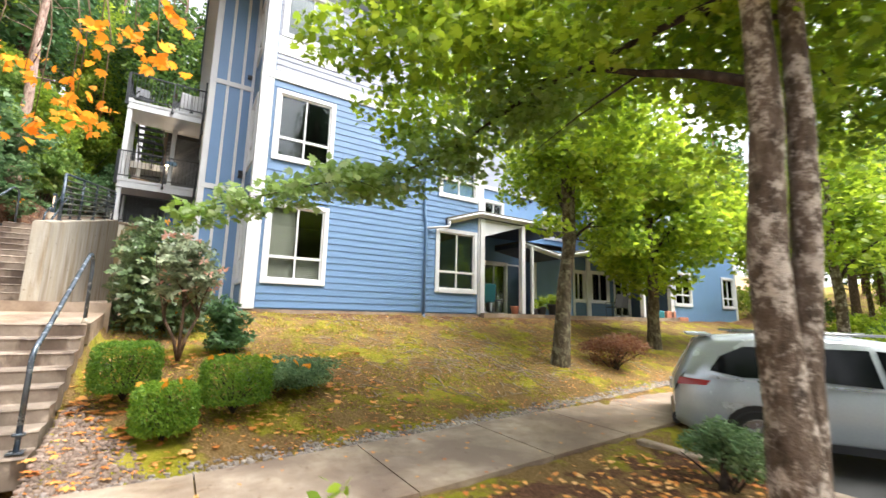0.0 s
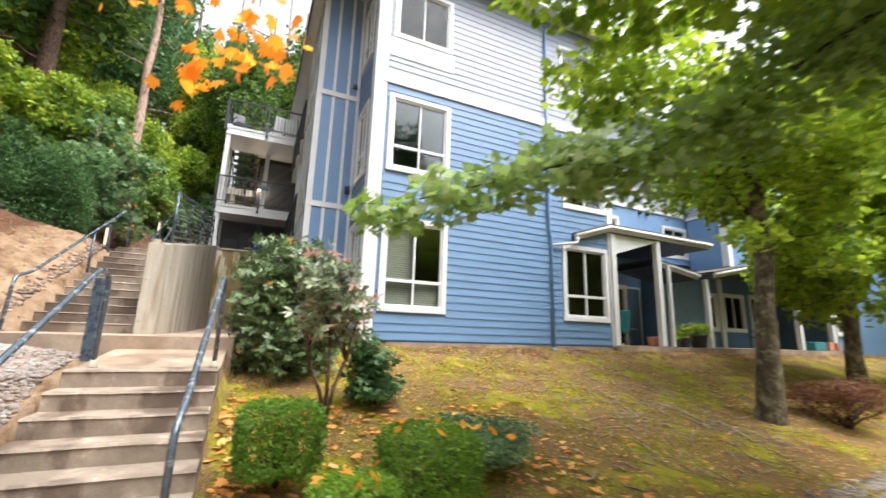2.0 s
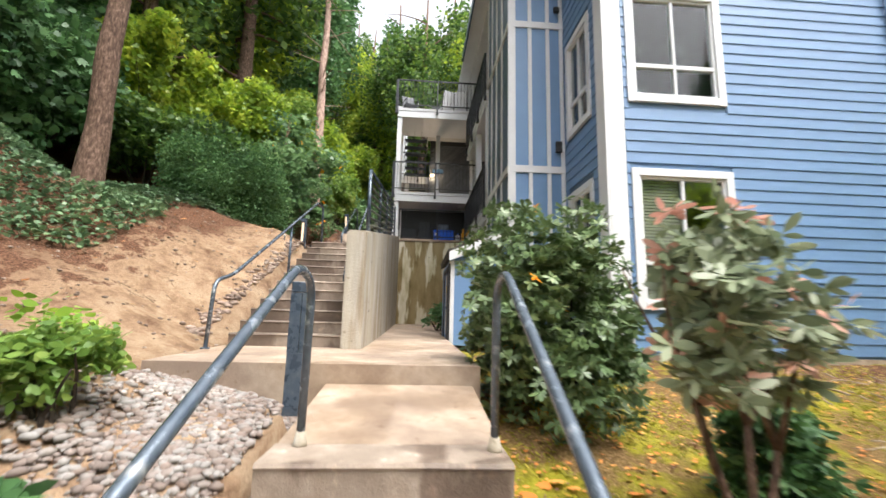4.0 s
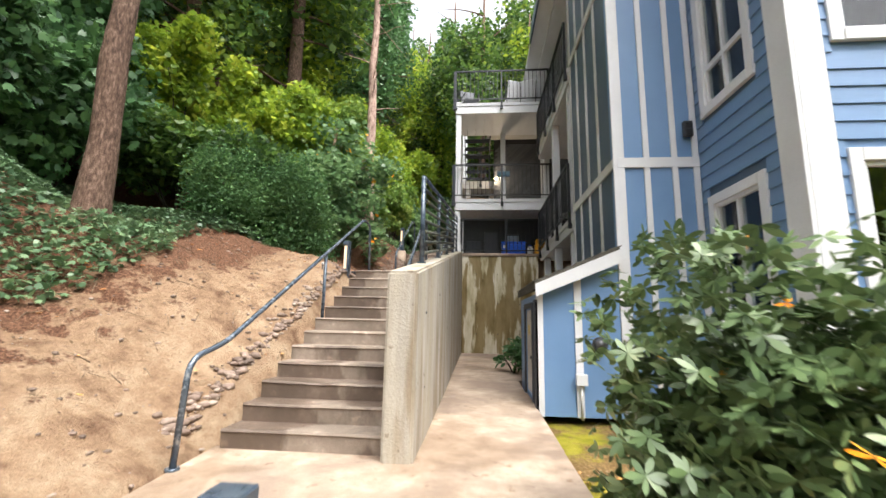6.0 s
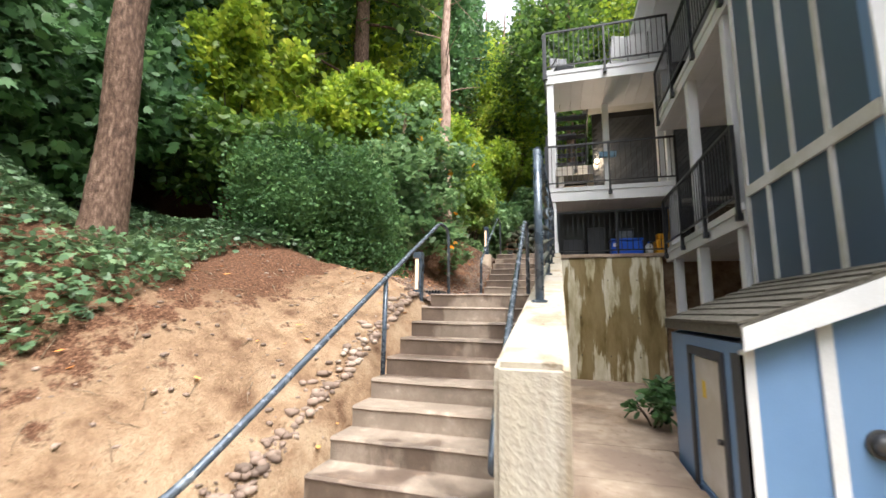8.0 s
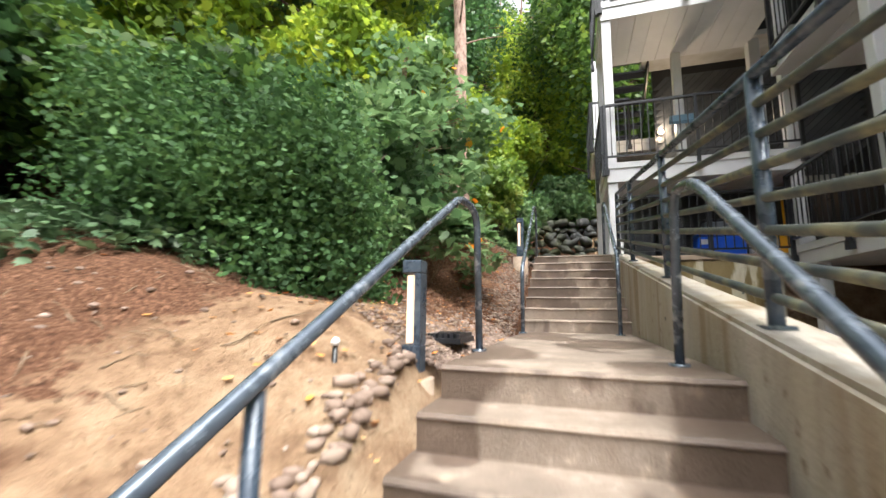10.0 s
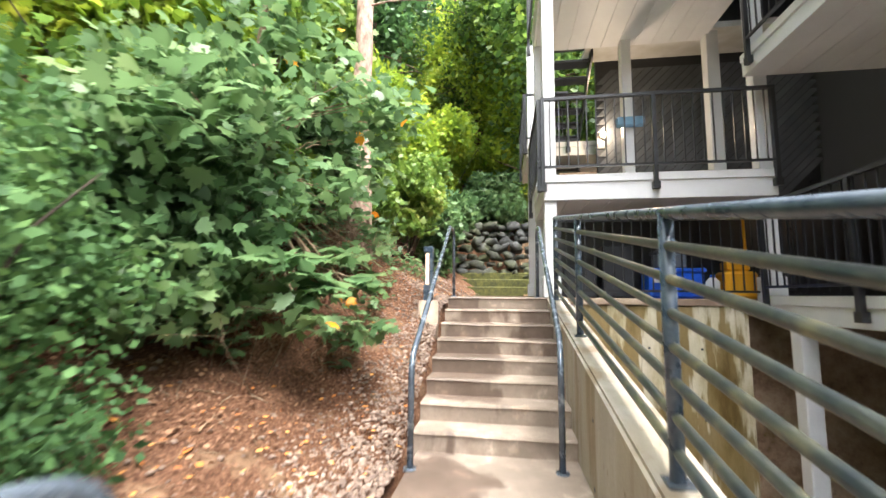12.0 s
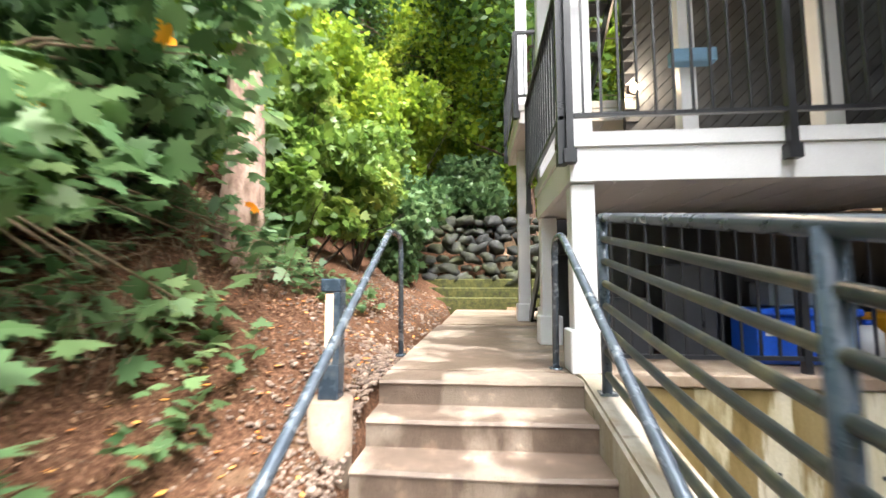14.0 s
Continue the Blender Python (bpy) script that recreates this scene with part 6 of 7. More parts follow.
# undergrowth on the slope
M_leafShrub = leafy("shrub_leaf", [(0.05, 0.1, 0.02), (0.1, 0.19, 0.035), (0.19, 0.3, 0.06), (0.34, 0.38, 0.09)], 0.35)
for i, (x, y) in enumerate(((15.5, 1.5), (18, 2.6), (21, 3.5), (24, 3), (28, 6), (31, 9), (29, 11), (34, 6), (17, -2.5), (22, -1.5))):
    bush("roadside_bush", x, y, 1.5, 1.8, 2600, 0.16, "rhomb", (M_leafY, M_leafG, M_leafF)[i % 3], 260 + i, "leafy roadside bush beyond the parked car", "bush", 8, 11)
rng = np.random.default_rng(77)
for i, (x, y, r, h, m, s, sh) in enumerate([
        (-7.0, 16.4, 1.6, 2.2, M_leafF, 0.12, "maple"), (-9.4, 12.3, 1.3, 2.8, M_leafD, 0.15, "maple"), (-9.6, 10.6, 1.2, 2.4, M_leafD, 0.14, "maple"), (-11.2, 9.9, 1.6, 3.4, M_leafD, 0.16, "maple"), (-8.3, 15.6, 1.4, 2.6, M_leafF, 0.15, "oval"), (-5.9, 17.2, 1.3, 2.3, M_leafS, 0.13, "maple"),
        (-9.6, 13.9, 1.5, 3.2, M_leafD, 0.18, "maple"), (-7.4, 18.5, 1.8, 3.8, M_leafY, 0.14, "maple"), (-10.6, 12.2, 1.7, 4.2, M_leafD, 0.17, "maple"), (-6.0, 19.6, 1.0, 2.4, M_leafS, 0.15, "maple"),
        (-6.6, 21.0, 1.6, 4.2, M_leafShrub, 0.14, "maple"), (-5.5, 22.5, 1.2, 3.0, M_leafShrub, 0.14, "maple"), (-9.2, 16.6, 2.0, 4.6, M_leafY, 0.14, "maple"), (-11.0, 15, 2.2, 6.0, M_leafD, 0.18, "maple"),
        (-5.6, 25, 1.3, 3.4, M_leafShrub, 0.14, "maple"), (-5.2, 28, 1.3, 3.4, M_leafS, 0.2, "maple"), (-12.4, 12, 2.2, 6.5, M_leafD, 0.22, "maple"), (-12, 8.6, 1.8, 3.5, M_leafF, 0.22, "maple"),
        (-3.4, 31.6, 1.6, 3.0, M_leafS, 0.2, "maple"), (-0.6, 31.8, 1.6, 2.6, M_leafG, 0.2, "oval"), (-8.0, 24.5, 2.0, 5.5, M_leafY, 0.22, "maple"), (-5.9, 18.6, 0.8, 1.6, M_leafF, 0.14, "maple"), (-7.6, 26.5, 2.2, 5.5, M_leafY, 0.17, "maple"), (-8.2, 29.5, 2.4, 6.0, M_leafY, 0.17, "maple"), (-5.6, 31.4, 2.0, 4.5, M_leafY, 0.17, "maple"), (-2.2, 32.0, 2.2, 5.0, M_leafY, 0.17, "maple"), (1.2, 32.2, 2.2, 5.0, M_leafF, 0.17, "maple"), (-5.0, 35.5, 3.0, 8.0, M_leafY, 0.2, "maple"), (-0.5, 36.0, 3.0, 8.0, M_leafF, 0.2, "maple")]):
    bush("undergrowth_bush", x, y, r, h, int(2600 * r * max(h / 2, 0.8) * (3.2 if s < 0.1 else 1.5 if s < 0.16 else 1)), s, sh, m, 200 + i, "dense green undergrowth on the wooded slope beside the stairs", "bush", 8, *((30, ) if s == 0.14 else (12, )), small=0.26 if s == 0.14 else 0.45, shell=0.1 if s == 0.14 else 0.3)


def ground_cover(name, n, region, mat, size, shape, seed, label, lift=(0.03, 0.22), flat=0.6, parent=None):
    rng = np.random.default_rng(seed)
    pts = []
    while len(pts) < n:
        x, y = rng.uniform(region[0], region[1]), rng.uniform(region[2], region[3])
        if region[4](x, y, rng):
            pts.append((x, y))
    p = np.array(pts)
    z = height(p[:, 0], p[:, 1]) + rng.uniform(*lift, len(p))
    ob = leaves(name, np.column_stack([p, z]), size, shape, mat, parent, rng, flat, label, "stuff")
    return ob


def patchy(x, y, f=0.8, t=0.0):
    return noise.noise(Vector((x * f, y * f, 3.1))) > t


M_leafMoss = leafy("moss_blade", [(0.12, 0.12, 0.015), (0.24, 0.24, 0.025), (0.4, 0.36, 0.05), (0.5, 0.4, 0.1)], 0.3, 0.7)
M_leafIvy = leafy("ivy_leaf", [(0.03, 0.065, 0.03), (0.065, 0.125, 0.06), (0.115, 0.195, 0.095), (0.21, 0.3, 0.14)], 0.2, 0.4)
ground_cover("ivy", 26000, (-13, -5.8, 8.6, 15.5, lambda x, y, r: (-3.9 - x) > 2.0 + 0.5 * math.sin(y * 2) and patchy(x, y, 0.9, -0.45)), M_leafIvy, 0.082, "maple", 300, "low dark green ivy covering the upper bank")
ground_cover("low_plants", 2600, (-9, -2.9, 4.9, 9.5, lambda x, y, r: (-2.3 - x) > 1.3 + 0.3 * math.sin(y * 3) and patchy(x, y, 1.2, 0.0)), M_leafB, 0.1, "oval", 301, "low leafy plants on the bank beside the cobbles", (0.02, 0.3))

ground_cover("low_plants", 1500, (-6.6, -4.45, 16.9, 22.5, lambda x, y, r: patchy(x, y, 1.3, 0.1)), M_leafS, 0.11, "lobed", 302, "low lobed-leaf plants on the shaded bank by the top flight", (0.05, 0.4), 0.7)
ground_cover("grass", 26000, (-0.9, 9.0, 5.0, 11.0, lambda x, y, r: patchy(x, y, 1.1, -0.05) and r.uniform() < 1.3 - 0.09 * x), M_leafMoss, 0.045, "long", 303, "short mossy yellow-green grass on the bank", (0.0, 0.02), 0.1)

# shrubs in the lawn


def clipped(x, y, z, rx, ry, h, seed, label):
    """A clipped box bush: small leaves over a rounded block, twigs inside."""
    rng = np.random.default_rng(seed)
    t = thing("box_bush", label, "bush", "clipped bushes")
    bm = bmesh.new()
    for i in range(14):
        a, q = rng.uniform(0, 6.28), rng.uniform(0.2, 0.8)
        limb(bm, (x, y, z - 0.05), (math.cos(a) * rx * q, math.sin(a) * ry * q, h * 0.8), h * 0.85, 0.012, 0.004, rng, 4, 0, 5)
    tagged(part("stem", bm, M_barkD, t), kind="stuff")
    n = 9000
    d = rng.normal(size=(n, 3))
    d /= (np.abs(d) ** 5.5).sum(1)[:, None] ** (1 / 5.5)
    rad = (0.9 if seed != 61 else 0.92) * (0.82 + 0.2 * rng.uniform(0, 1, n) ** 0.5) * (1 + 0.05 * np.sin(d[:, 0] * 7 + seed) * np.sin(d[:, 1] * 6))
    p = np.array([x, y, z + h * 0.56]) + d * rad[:, None] * np.array([rx, ry, h * 0.48])
    leaves("foliage", p, 0.034, "oval", M_leafB, t, rng, 0.3, kind="stuff", down=0.0)
    return t


clipped(-0.42, 6.35, 0.2, 0.36, 0.36, 0.62, 61, "clipped round box bush by the lowest steps")
clipped(0.02, 5.45, -0.1, 0.32, 0.32, 0.56, 62, "clipped box bush at the gravel strip")
clipped(0.72, 5.85, 0.05, 0.42, 0.4, 0.62, 63, "clipped box bush in the middle of the planting")
bush("juniper_mound", 1.55, 6.5, 0.8, 0.42, 9000, 0.055, "long", M_leafJ, 64, "low spreading dark shrub strewn with yellow leaves", "bush", 8, 12)
bush("rhododendron", 0.1, 7.3, 0.6, 1.85, 2500, 0.11, "laurel", M_leafR, 65, "tall rhododendron with drooping leaves and reddened tips", "bush", 9, 20, z=0.58, small=0.3, stem_mat=M_barkR, thick=1.0, tips=260, tip_mat=M_leafPink, whorl=7, raise_by=0.64, base_stems=[(-0.22, 0.5), (0.2, 0.55), (0.0, 0.7)])
bush("rhododendron", -0.15, 9.3, 0.88, 2.2, 31500, 0.082, "laurel", M_leafR2, 66, "broad glossy rhododendron by the landing", "bush", 8, 26, z=0.75, small=0.36, flat=0.25, skirt=True, tips=60, tip_mat=M_leafO, whorl=9, extra=[(-0.66, 9.35, 2.4, 0.26, 0.3, 0.32), (-0.7, 9.45, 1.75, 0.28, 0.32, 0.35), (-0.62, 9.1, 2.65, 0.26, 0.26, 0.22), (-0.84, 9.75, 2.35, 0.24, 0.28, 0.42), (-0.84, 9.7, 1.7, 0.22, 0.28, 0.36), (-0.66, 9.0, 1.4, 0.25, 0.28, 0.36), (-0.5, 9.6, 2.8, 0.3, 0.3, 0.2)])
bush("evergreen_shrub", 0.8, 7.95, 0.4, 0.78, 3600, 0.085, "long", M_leafD, 67, "small dark evergreen shrub under the window", "bush", 6, 9, z=0.58, skirt=True, whorl=6)
bush("barberry_bush", 9.2, 6.6, 0.95, 0.85, 6000, 0.05, "oval", M_leafBar, 68, "reddish brown barberry bush beside the tree", "bush", 14, 10)
bush("juniper_bush", 4.55, 2.1, 0.4, 0.6, 5000, 0.05, "long", M_leafJ, 69, "sparse blue-green juniper bush in the bed before the car", "bush", 10, 9)
bush("seedling", 0.85, 2.55, 0.2, 0.62, 60, 0.12, "oval", M_leafG, 70, "young green seedling at the edge of the bed", "plant", 5, 5)
bush("seedling", 1.8, 1.85, 0.22, 0.75, 55, 0.13, "oval", M_leafG, 71, "young green seedling in the bed by the footpath", "plant", 4, 5)
bush("hillside_shrub", -3.28, 6.8, 0.42, 0.55, 900, 0.12, "oval", M_leafD, 76, "dark broad-leaved shrub low on the bank by the cobbles", "bush", 7, 8)
bush("hillside_shrub", -3.4, 7.65, 0.34, 0.5, 2200, 0.065, "oval", M_leafShrub, 72, "light green shrub on the bank beside the handrail", "bush", 9, 9)
bush("walkway_fern", -0.95, 16.2, 0.35, 0.8, 350, 0.16, "long", M_leafD, 73, "dark leafy plant against the shed wall", "plant", 6, 5, z=1.3)


bush("conifer_shrub", -5.5, 15.3, 1.0, 2.0, 19000, 0.066, "rhomb", M_leafC, 74, "dense dark green conifer shrub with fine sprays beside the stairs", "bush", 6, 16, z=3.4, skirt=True)
bush("conifer_shrub", -6.5, 14.7, 0.95, 1.8, 12000, 0.066, "rhomb", M_leafC, 75, "dark green conifer shrub spreading over the earth bank", "bush", 6, 14, skirt=True)


def overhanging_maple():
    t = thing("sycamore_maple", "young maple with big lobed leaves leaning over the top flight", "tree")
    rng = np.random.default_rng(93)
    x, y = -6.1, 18.2
    z = float(height(x, y))
    lobes = [(-4.75, 17.5, 4.45, 0.5, 0.5, 0.22), (-4.6, 17.2, 4.25, 0.45, 0.4, 0.16), (-4.35, 17.7, 4.2, 0.4, 0.4, 0.14), (-4.9, 18.2, 5.6, 0.6, 0.7, 0.4), (-5.4, 17.4, 6.3, 0.8, 0.9, 0.5), (-5.0, 19.3, 4.9, 0.5, 0.6, 0.3), (-5.2, 16.5, 5.7, 0.6, 0.6, 0.4), (-5.3, 19.6, 6.4, 0.8, 0.9, 0.6), (-4.6, 18.9, 6.9, 0.7, 0.9, 0.5), (-5.7, 18.4, 7.6, 1.0, 1.2, 0.6), (-5.2, 20.6, 5.5, 0.5, 0.6, 0.5)]
    bm = bmesh.new()
    tube(bm, [(x, y, z - 0.2), (x + 0.15, y, z + 1.2), (x + 0.3, y + 0.1, z + 3.4)], [0.07, 0.06, 0.03], 9)
    for lx, ly, lz, a, b, c in lobes:
        p = Vector((x + 0.15, y, z + 0.6 + 0.5 * max(lz - z - 1.2, 0.2)))
        for k in range(4):
            q = Vector((lx, ly, lz)) + Vector(rng.normal(0, 0.3, 3)) * Vector((a, b, c))
            tube(bm, [p, (p + q) / 2 + Vector((0, 0, 0.25)), q], [0.022, 0.012, 0.004], 5)
    tagged(part("limb", bm, M_twig, t), kind="stuff")
    leaves("crown", cloud(rng, lobes, 1500, 0.1), 0.165, "lobed", M_leafS, t, rng, 0.6, kind="stuff", down=0.25)
    low = [(-4.5, 17.2, 4.56, 0.32, 0.3, 0.13), (-4.3, 17.6, 4.6, 0.2, 0.25, 0.1), (-4.8, 17.05, 4.75, 0.3, 0.3, 0.2), (-4.6, 17.9, 4.85, 0.3, 0.3, 0.12)]
    leaves("low_crown", cloud(rng, low, 70, 0.1), 0.25, "lobed", M_leafS, t, rng, 0.7, "large pale lobed leaves near the handrail", "stuff", down=0.3)
    bm = bmesh.new()
    for lx, ly, lz, a, b, c in low:
        tube(bm, [(x + 0.1, y, z + 1.0), ((lx + x) / 2, (ly + y) / 2, lz + 0.25), (lx, ly, lz)], [0.012, 0.009, 0.004], 6)
    tagged(part("low_bough", bm, M_twig, t), kind="stuff")
    leaves("orange_leaves", cloud(rng, lobes, 16, 0.8), 0.15, "lobed", M_leafO, t, rng, 0.4, "orange turned leaves", "stuff")


overhanging_maple()
rng = np.random.default_rng(97)
bm = bmesh.new()
for _ in range(520):
    x, y = rng.uniform(-6.9, -4.9), rng.uniform(17.0, 22)
    z = float(height(x, y))
    a, L = rng.uniform(0, 6.28), rng.uniform(0.3, 1.0)
    tube(bm, [(x, y, z), (x + 0.3 * L * math.cos(a), y + 0.3 * L * math.sin(a), z + 0.5 * L), (x + 0.8 * L * math.cos(a), y + 0.8 * L * math.sin(a), z + rng.uniform(0.1, 0.7) * L)], [0.004, 0.003, 0.001], 4)
tagged(part("brush", bm, M_twig, None, "tangle of dry bare stems on the shaded bank"), "", "brush", kind="stuff")

# ---- orange-leaved bough over the steps ----
ot = thing("autumn_maple", "slender maple with bright orange leaves over the lowest steps", "tree")
rng = np.random.default_rng(91)
ox, oy = -4.9, 2.0
bm = bmesh.new()
tube(bm, [(ox, oy, -0.3), (ox, oy, 0.2), (ox + 0.1, oy + 0.1, 2.4), (ox + 0.2, oy + 0.1, 5.5)], [0.11, 0.09, 0.07, 0.03], 12)
part("trunk", bm, M_barkG, ot)
hang = [(-1.7, 5.25, 3.55), (-1.2, 4.75, 2.72), (-0.9, 4.5, 3.06), (-0.74, 4.6, 2.86), (-0.77, 4.25, 3.44), (-0.34, 3.95, 3.26), (-0.26, 4.05, 3.74), (-1.35, 4.9, 3.3), (-1.0, 4.75, 2.95), (-0.55, 4.3, 3.6)]
bm = bmesh.new()
tube(bm, bend([(ox + 0.1, oy + 0.1, 2.9), (-3.2, 3.6, 4.6), (-1.5, 4.6, 4.5), (-0.3, 4.1, 4.2)], 0.8, 6), 0.022, 7)
for x, y, z in hang:
    q = Vector((x * 0.85 - 0.25, y * 0.9 + 0.42, 4.35))
    tube(bm, [q, (q + Vector((x, y, z))) / 2 + Vector((0.05, 0.03, 0.1)), (x, y, z)], [0.01, 0.006, 0.003], 5)
tagged(part("limb", bm, M_twig, ot), kind="stuff")
leaves("crown", np.concatenate([np.array(h) + rng.normal(0, (0.07, 0.07, 0.085), (16, 3)) for h in hang]), 0.09, "maple", M_leafO, ot, rng, 0.15, kind="stuff", down=0.8)

M_litter = leafy("brown_litter", [(0.07, 0.035, 0.02), (0.16, 0.08, 0.045), (0.3, 0.17, 0.1), (0.42, 0.28, 0.17)], 0.0, 0.8)

# ---- boulder wall and mossy ledges at the top ----


def stone_mesh(seed, rough=0.25, sub=2):
    bm = bmesh.new()
    bmesh.ops.create_icosphere(bm, subdivisions=sub, radius=1.0)
    for v in bm.verts:
        k = 1 + rough * noise.noise(v.co * 1.3 + Vector((seed * 3.1, 0, 0)))
        v.co = Vector((v.co.x * k, v.co.y * k * 0.8, max(min(v.co.z * k * 0.72, 0.58), -0.58)))
    for f in bm.faces:
        f.smooth = sub > 1
    me = bpy.data.meshes.new("stone")
    bm.to_mesh(me)
    bm.free()
    return me


boulders = [stone_mesh(i, 1.0) for i in range(6)]
for me in boulders:
    me.materials.append(M_rock)
bwall = thing("boulder_wall", "stacked grey boulders with moss at the back of the yard", "stone wall", kind="structure")
for row in range(7):
    x = -7.0 + 0.3 * (row % 2)
    while x < 1.5:
        s = rr.uniform(0.14, 0.32)
        o = new("boulder", boulders[rr.randrange(6)])
        o.parent = bwall
        o.matrix_basis = pose(x + s, 29.2 + 0.1 * row + rr.uniform(-0.06, 0.06), 5.3 + row * 0.3 + rr.uniform(-0.05, 0.05), rr.uniform(-15, 15), rr.uniform(-15, 15), rr.uniform(0, 360)) @ Matrix.Diagonal((s * 1.15, s * 1.0, s * 1.0, 1))
        x += s * 1.95
M_moss = surface("mossy_timber_edge", [(0.3, (0.03, 0.028, 0.012)), (0.5, (0.075, 0.08, 0.018)), (0.7, (0.15, 0.14, 0.04))], 9, 0.95, bump=0.7, vary=0.2)
for i, (y, z) in enumerate(((28.0, 4.78), (28.5, 5.05), (28.95, 5.3))):
    t = thing("garden_edge", "low mossy timber edging before the boulders", "edging", "mossy edgings")
    boxed("timber", M_moss, t, -5.3 + 0.3 * i, y, 4.3, 0.5, y + 0.5, z, 0.03)

# ---- stones, gravel, fallen leaves, twigs ----
pebbles = [stone_mesh(20 + i, 0.35, 1) for i in range(5)]
for me in pebbles:
    me.materials.append(M_stone)


def stones(name, label, n, where, size, seed, sink=0.25, mat=None):
    """Many small stones as one piece of ground cover."""
    rng = np.random.default_rng(seed)
    base = []
    for me in pebbles:
        co = np.array([v.co[:] for v in me.vertices])
        fa = np.array([p.vertices[:] for p in me.polygons])
        base.append((co, fa))
    V, F, off = [], [], 0
    while len(V) < n:
        got = where(rng)
        if got is None:
            continue
        x, y = got
        s = size * (0.35 + 1.2 * rng.uniform(0, 1) ** 2)
        co, fa = base[rng.integers(5)]
        a = rng.uniform(0, 6.28)
        c, d = math.cos(a), math.sin(a)
        p = co * np.array([s * 1.25, s, s])
        p = np.stack([p[:, 0] * c - p[:, 1] * d, p[:, 0] * d + p[:, 1] * c, p[:, 2]], 1)
        p += np.array([x, y, float(height(x, y)) + s * (0.55 - sink)])
        V.append(p)
        F.append(fa + off)
        off += len(co)
    v, f = np.concatenate(V), np.concatenate(F)
    me = bpy.data.meshes.new(name)
    me.vertices.add(len(v))
    me.vertices.foreach_set("co", v.reshape(-1).astype(np.float32))
    me.loops.add(f.size)
    me.loops.foreach_set("vertex_index", f.reshape(-1).astype(np.int32))
    me.polygons.add(len(f))
    me.polygons.foreach_set("loop_start", np.arange(0, f.size, 3, dtype=np.int32))
    me.update(calc_edges=True)
    me.materials.append(mat or M_pebble)
    return tagged(new(name, me), label, name, kind="stuff")


M_pebble = leafy("pebble_mix", [(0.08, 0.06, 0.05), (0.17, 0.12, 0.095), (0.27, 0.195, 0.155), (0.45, 0.37, 0.31)], 0.0, 0.75)
M_cob = leafy("cobble_mix", [(0.07, 0.065, 0.065), (0.22, 0.165, 0.14), (0.26, 0.245, 0.235), (0.5, 0.42, 0.37)], 0.0, 0.75)
M_pale_pebble = leafy("pale_pebble_mix", [(0.12, 0.1, 0.09), (0.24, 0.2, 0.18), (0.36, 0.31, 0.28), (0.55, 0.5, 0.46)], 0.0, 0.75)


def strip(ax, x0, x1, y0, y1, edge=None):
    def pick(rng):
        x, y = rng.uniform(x0, x1), rng.uniform(y0, y1)
        return (x, y) if edge is None or edge(x, y, rng) else None
    return pick


stones("gravel", "grey and pink gravel edging the footpath", 5200, lambda r: (lambda x: (x, back(x) + abs(r.normal(0.03, 0.1))))(r.uniform(-0.95, 10)), 0.021, 401, 0.15, M_pale_pebble)
stones("cobbles", "rounded river cobbles on the bank beside the lowest steps", 8500, strip(0, -4.2, -2.42, 4.8, 9.02, lambda x, y, r: (-2.4 - x) < 0.55 + 0.13 * (y - 4.8) + r.uniform(-0.35, 0.35)), 0.0245, 402, mat=M_cob)
stones("gravel", "pinkish gravel between the lowest steps and the lawn", 3600, strip(0, -0.94, -0.1, 4.75, 6.4, lambda x, y, r: x < -0.15 - 0.45 * (y - 4.8) + r.uniform(-0.2, 0.2)), 0.021, 403)
stones("cobbles", "rounded stones set along the long flight", 420, lambda r: (lambda y: (-3.98 - 0.2 * (14.2 - y) / 3.4 - abs(r.normal(0, 0.09)), y))(r.uniform(10.6, 14.3)), 0.038, 404)
stones("gravel", "mixed gravel along the landing and top flight", 8000, lambda r: (-3.84 - abs(r.normal(0.12, 0.26)), r.uniform(14.4, 21.0)), 0.0165, 405)
stones("gravel", "pale gravel and litter at the top path", 1500, strip(0, -5.5, -3.8, 20.5, 28), 0.025, 406)


def scatter(name, label, n, where, size, mat, seed, shape="maple", lift=0.012, flat=0.85, category="fallen leaves"):
    rng = np.random.default_rng(seed)
    pts = []
    while len(pts) < n:
        got = where(rng)
        if got is not None:
            pts.append(got)
    p = np.array(pts)
    z = p[:, 2] if p.shape[1] > 2 else height(p[:, 0], p[:, 1])
    ob = leaves(name, np.column_stack([p[:, :2], z + lift + rng.uniform(0, 0.015, len(p))]), size, shape, mat, None, rng, flat, label, "stuff", down=0.0, curl=0.05)
    ob["category"] = category
    return ob


scatter("fallen_leaves", "small yellow and tan leaves scattered over the mossy bank", 6500, strip(0, -0.9, 13, 4.9, 11.0), 0.06, M_fallen, 501, "rhomb")
scatter("fallen_leaves", "orange maple leaves gathered beside the lowest steps", 120, strip(0, -0.93, 0.3, 4.8, 8.4, lambda x, y, r: x < -0.5 + abs(r.normal(0, 0.4))), 0.115, M_fallen, 502)
scatter("fallen_leaves", "orange and yellow leaves lying under the bushes", 300, strip(0, -0.6, 3.2, 4.95, 8.0), 0.11, M_fallen, 503)
scatter("fallen_leaves", "leaves strewn on the planting bed before the parked car", 700, strip(0, 0.7, 5.1, 0.5, 3.3), 0.075, M_fallen, 504, "maple")
scatter("fallen_leaves", "few pale leaves on the footpath", 90, lambda r: (lambda x: (x, r.uniform(front(x), back(x)), -0.28))(r.uniform(-1, 9)), 0.06, M_fallen, 505, "rhomb", 0.004, 0.95)
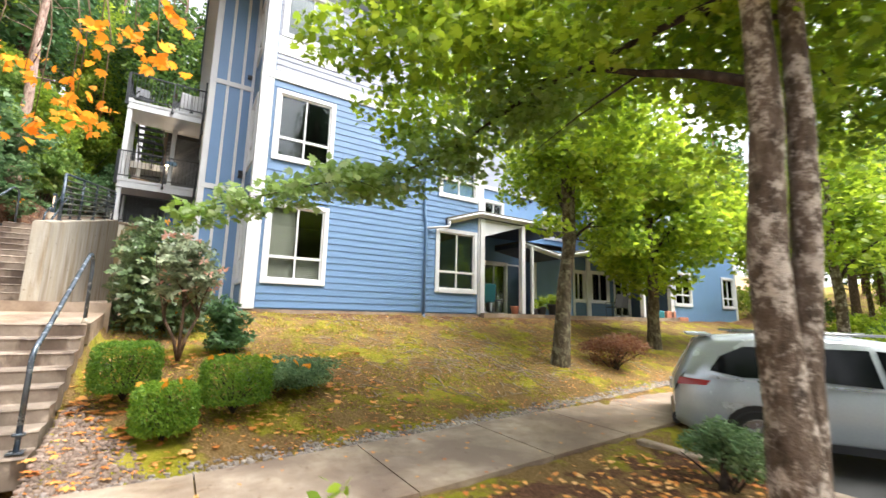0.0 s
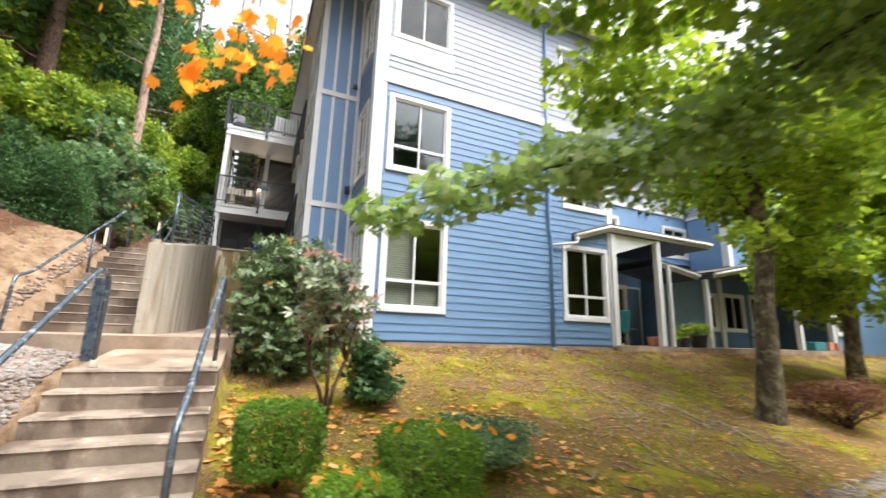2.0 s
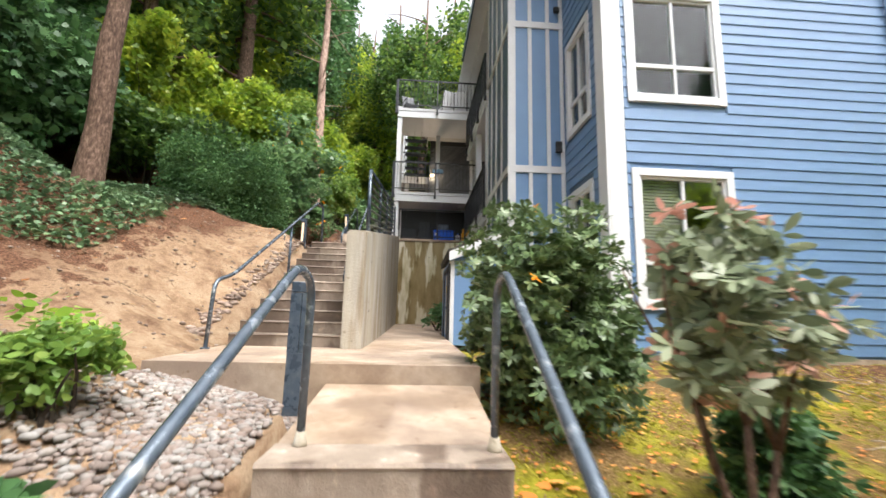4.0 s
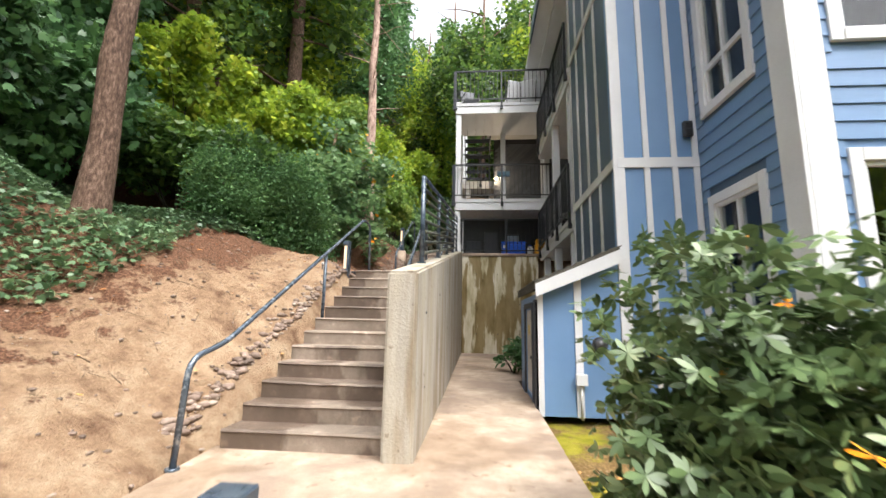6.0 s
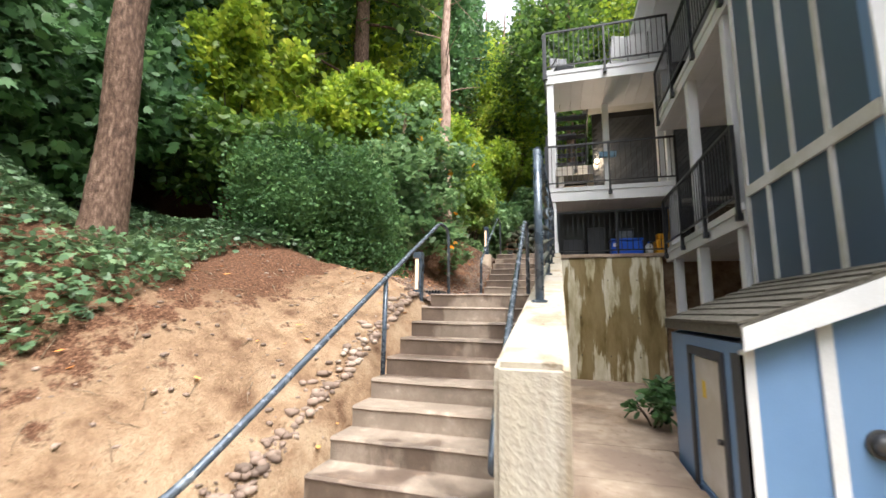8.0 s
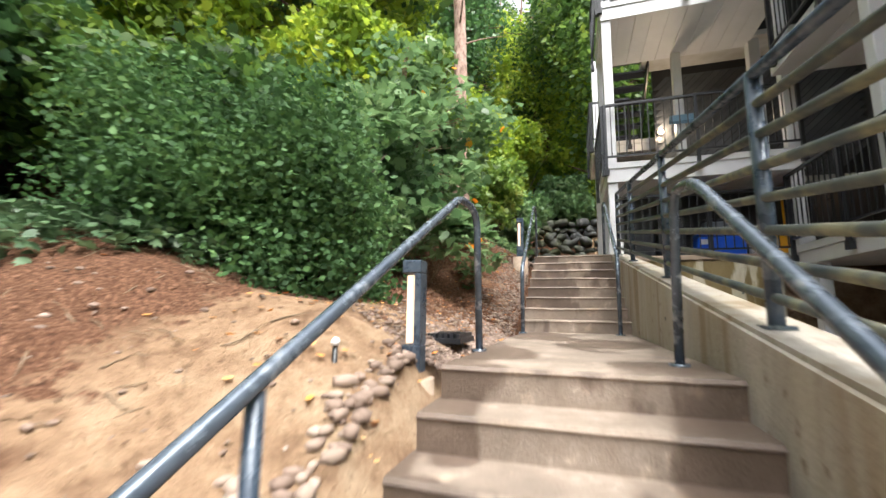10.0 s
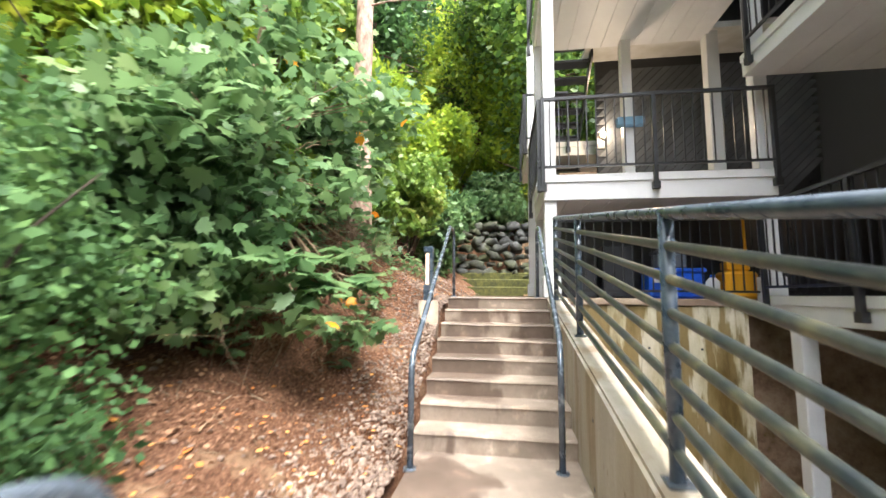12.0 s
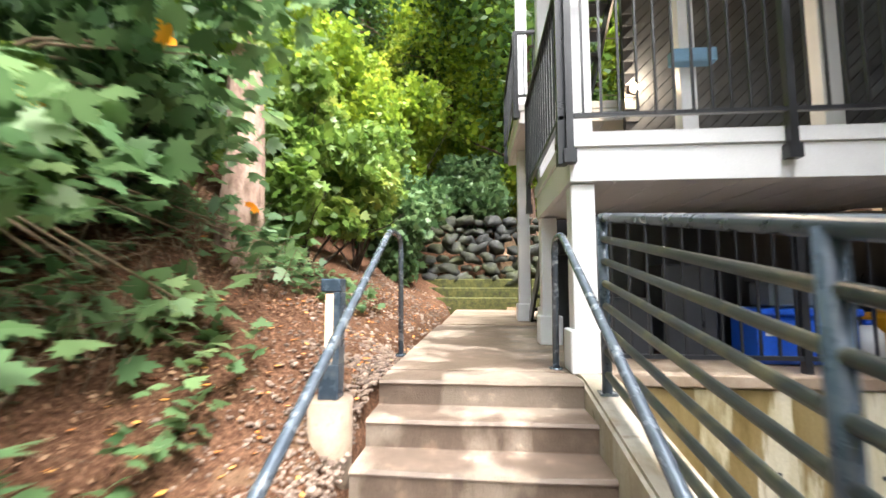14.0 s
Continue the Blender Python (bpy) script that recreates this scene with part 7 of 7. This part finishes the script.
scatter("fallen_leaves", "yellow leaves dotted over the bare earth bank", 150, strip(0, -9, -3.9, 9.5, 21), 0.075, M_fallen, 506, "oval")
scatter("fallen_leaves", "brown litter among the gravel beside the stairs", 900, strip(0, -5.0, -3.8, 13.5, 28), 0.05, M_fallen, 507, "rhomb")
stones("gravel", "small stones and clods lying on the bare bank", 900, strip(0, -7.2, -3.95, 9.4, 19.5), 0.02, 407)
stones("gravel", "small stones in the earth beside the cobbles", 800, strip(0, -5.5, -2.5, 4.8, 9.2), 0.022, 408)
scatter("fallen_leaves", "brown needles and leaf litter on the shaded bank", 5200, strip(0, -8.5, -3.95, 9.6, 21, lambda x, y, r: r.uniform() < (-3.6 - x) * 0.3 + 0.12), 0.04, M_litter, 510, "long")
scatter("fallen_leaves", "deep brown leaf litter under the leaning maple", 6500, strip(0, -8.0, -4.5, 16.2, 23.5), 0.042, M_litter, 512, "rhomb", 0.02, 0.5)
scatter("fallen_leaves", "brown leaf litter on the upper lawn edge", 3600, strip(0, -0.8, 12, 6.5, 11.1), 0.035, M_litter, 511, "rhomb")
tops = [(-0.42, 6.35, 0.8, 0.3), (0.02, 5.45, 0.45, 0.26), (0.72, 5.85, 0.65, 0.34), (1.55, 6.5, 0.5, 0.65)]
scatter("fallen_leaves", "orange leaves caught on the clipped bushes", 34, lambda r: (lambda k: (k[0] + r.uniform(-k[3], k[3]), k[1] + r.uniform(-k[3], k[3]), k[2] + r.uniform(-0.03, 0.04)))(tops[r.integers(4)]), 0.1, M_leafO, 508, lift=0.0, flat=0.5)
scatter("fallen_leaves", "orange maple leaves lying by the lowest steps", 90, strip(0, -0.95, 0.1, 4.8, 8.0, lambda x, y, r: x < -0.6 + abs(r.normal(0, 0.3))), 0.12, M_fallen, 509)
rng = np.random.default_rng(88)
for nm, lb, n, reg, ln in (("dry_twigs", "reddish fallen twigs and needles on the upper bank", 620, (-9, -4.6, 10.5, 19), 0.16), ("surface_roots", "pale exposed tree roots and twigs on the bank", 330, (2.5, 10.5, 5.6, 10.7), 0.38), ("surface_roots", "tangle of pale roots near the mossy maple", 80, (4.0, 6.9, 6.6, 8.4), 0.8)):
    bm = bmesh.new()
    for _ in range(n):
        x, y = rng.uniform(reg[0], reg[1]), rng.uniform(reg[2], reg[3])
        if n == 330 and patchy(x, y, 0.6, 0.25):
            continue
        a = rng.uniform(0, 6.28)
        L = ln * rng.uniform(0.4, 1.5)
        pts = []
        for k in range(5):
            a += rng.normal(0, 0.25 if nm == "dry_twigs" else 0.6)
            pts.append((x, y, float(height(x, y)) + (0.02 if nm == "surface_roots" else 0.012)))
            x, y = x + math.cos(a) * L / 4, y + math.sin(a) * L / 4
        r0 = rng.uniform(0.0015, 0.005) * (2.6 if nm == "surface_roots" else 1)
        tube(bm, pts, [r0, r0 * 1.1, r0, r0 * 0.8, r0 * 0.4], 4)
    o = part(nm, bm, M_root if nm == "surface_roots" else M_twig, None, lb)
    tagged(o, "", "roots" if "roots" in nm else "twigs", kind="stuff")
stake = thing("pipe_stake", "short dark pipe stake with a white cap among the stones", "stake")
part("pipe", tube(bmesh.new(), [(-4.27, 13.9, 2.85), (-4.27, 13.9, 3.28)], 0.014, 8), M_black, stake)
part("cap", tube(bmesh.new(), [(-4.27, 13.9, 3.28), (-4.27, 13.9, 3.3), (-4.27, 13.9, 3.32)], [0.02, 0.024, 0.012], 12), M_white, stake)
DZ = float(height(-0.69, 7.47)) + 0.05
drain = thing("yard_drain", "dark round drain grate in the planting bed", "drain")
part("ring", tube(bmesh.new(), [(-0.69, 7.47, 0.3), (-0.69, 7.47, DZ)], 0.11, 20), M_metal, drain)
for i in range(6):
    boxed("bar", M_black, drain, -0.775 + i * 0.034, 7.39, DZ + 0.001, -0.765 + i * 0.034, 7.55, DZ + 0.01)
grate = thing("drain_grate", "square black drain grate among the gravel", "drain")
for i in range(9):
    boxed("bar", M_black, grate, -4.3 + i * 0.045, 15.0, 3.26, -4.275 + i * 0.045, 15.4, 3.29)
boxed("frame", M_black, grate, -4.33, 14.98, 3.22, -3.9, 15.42, 3.258)
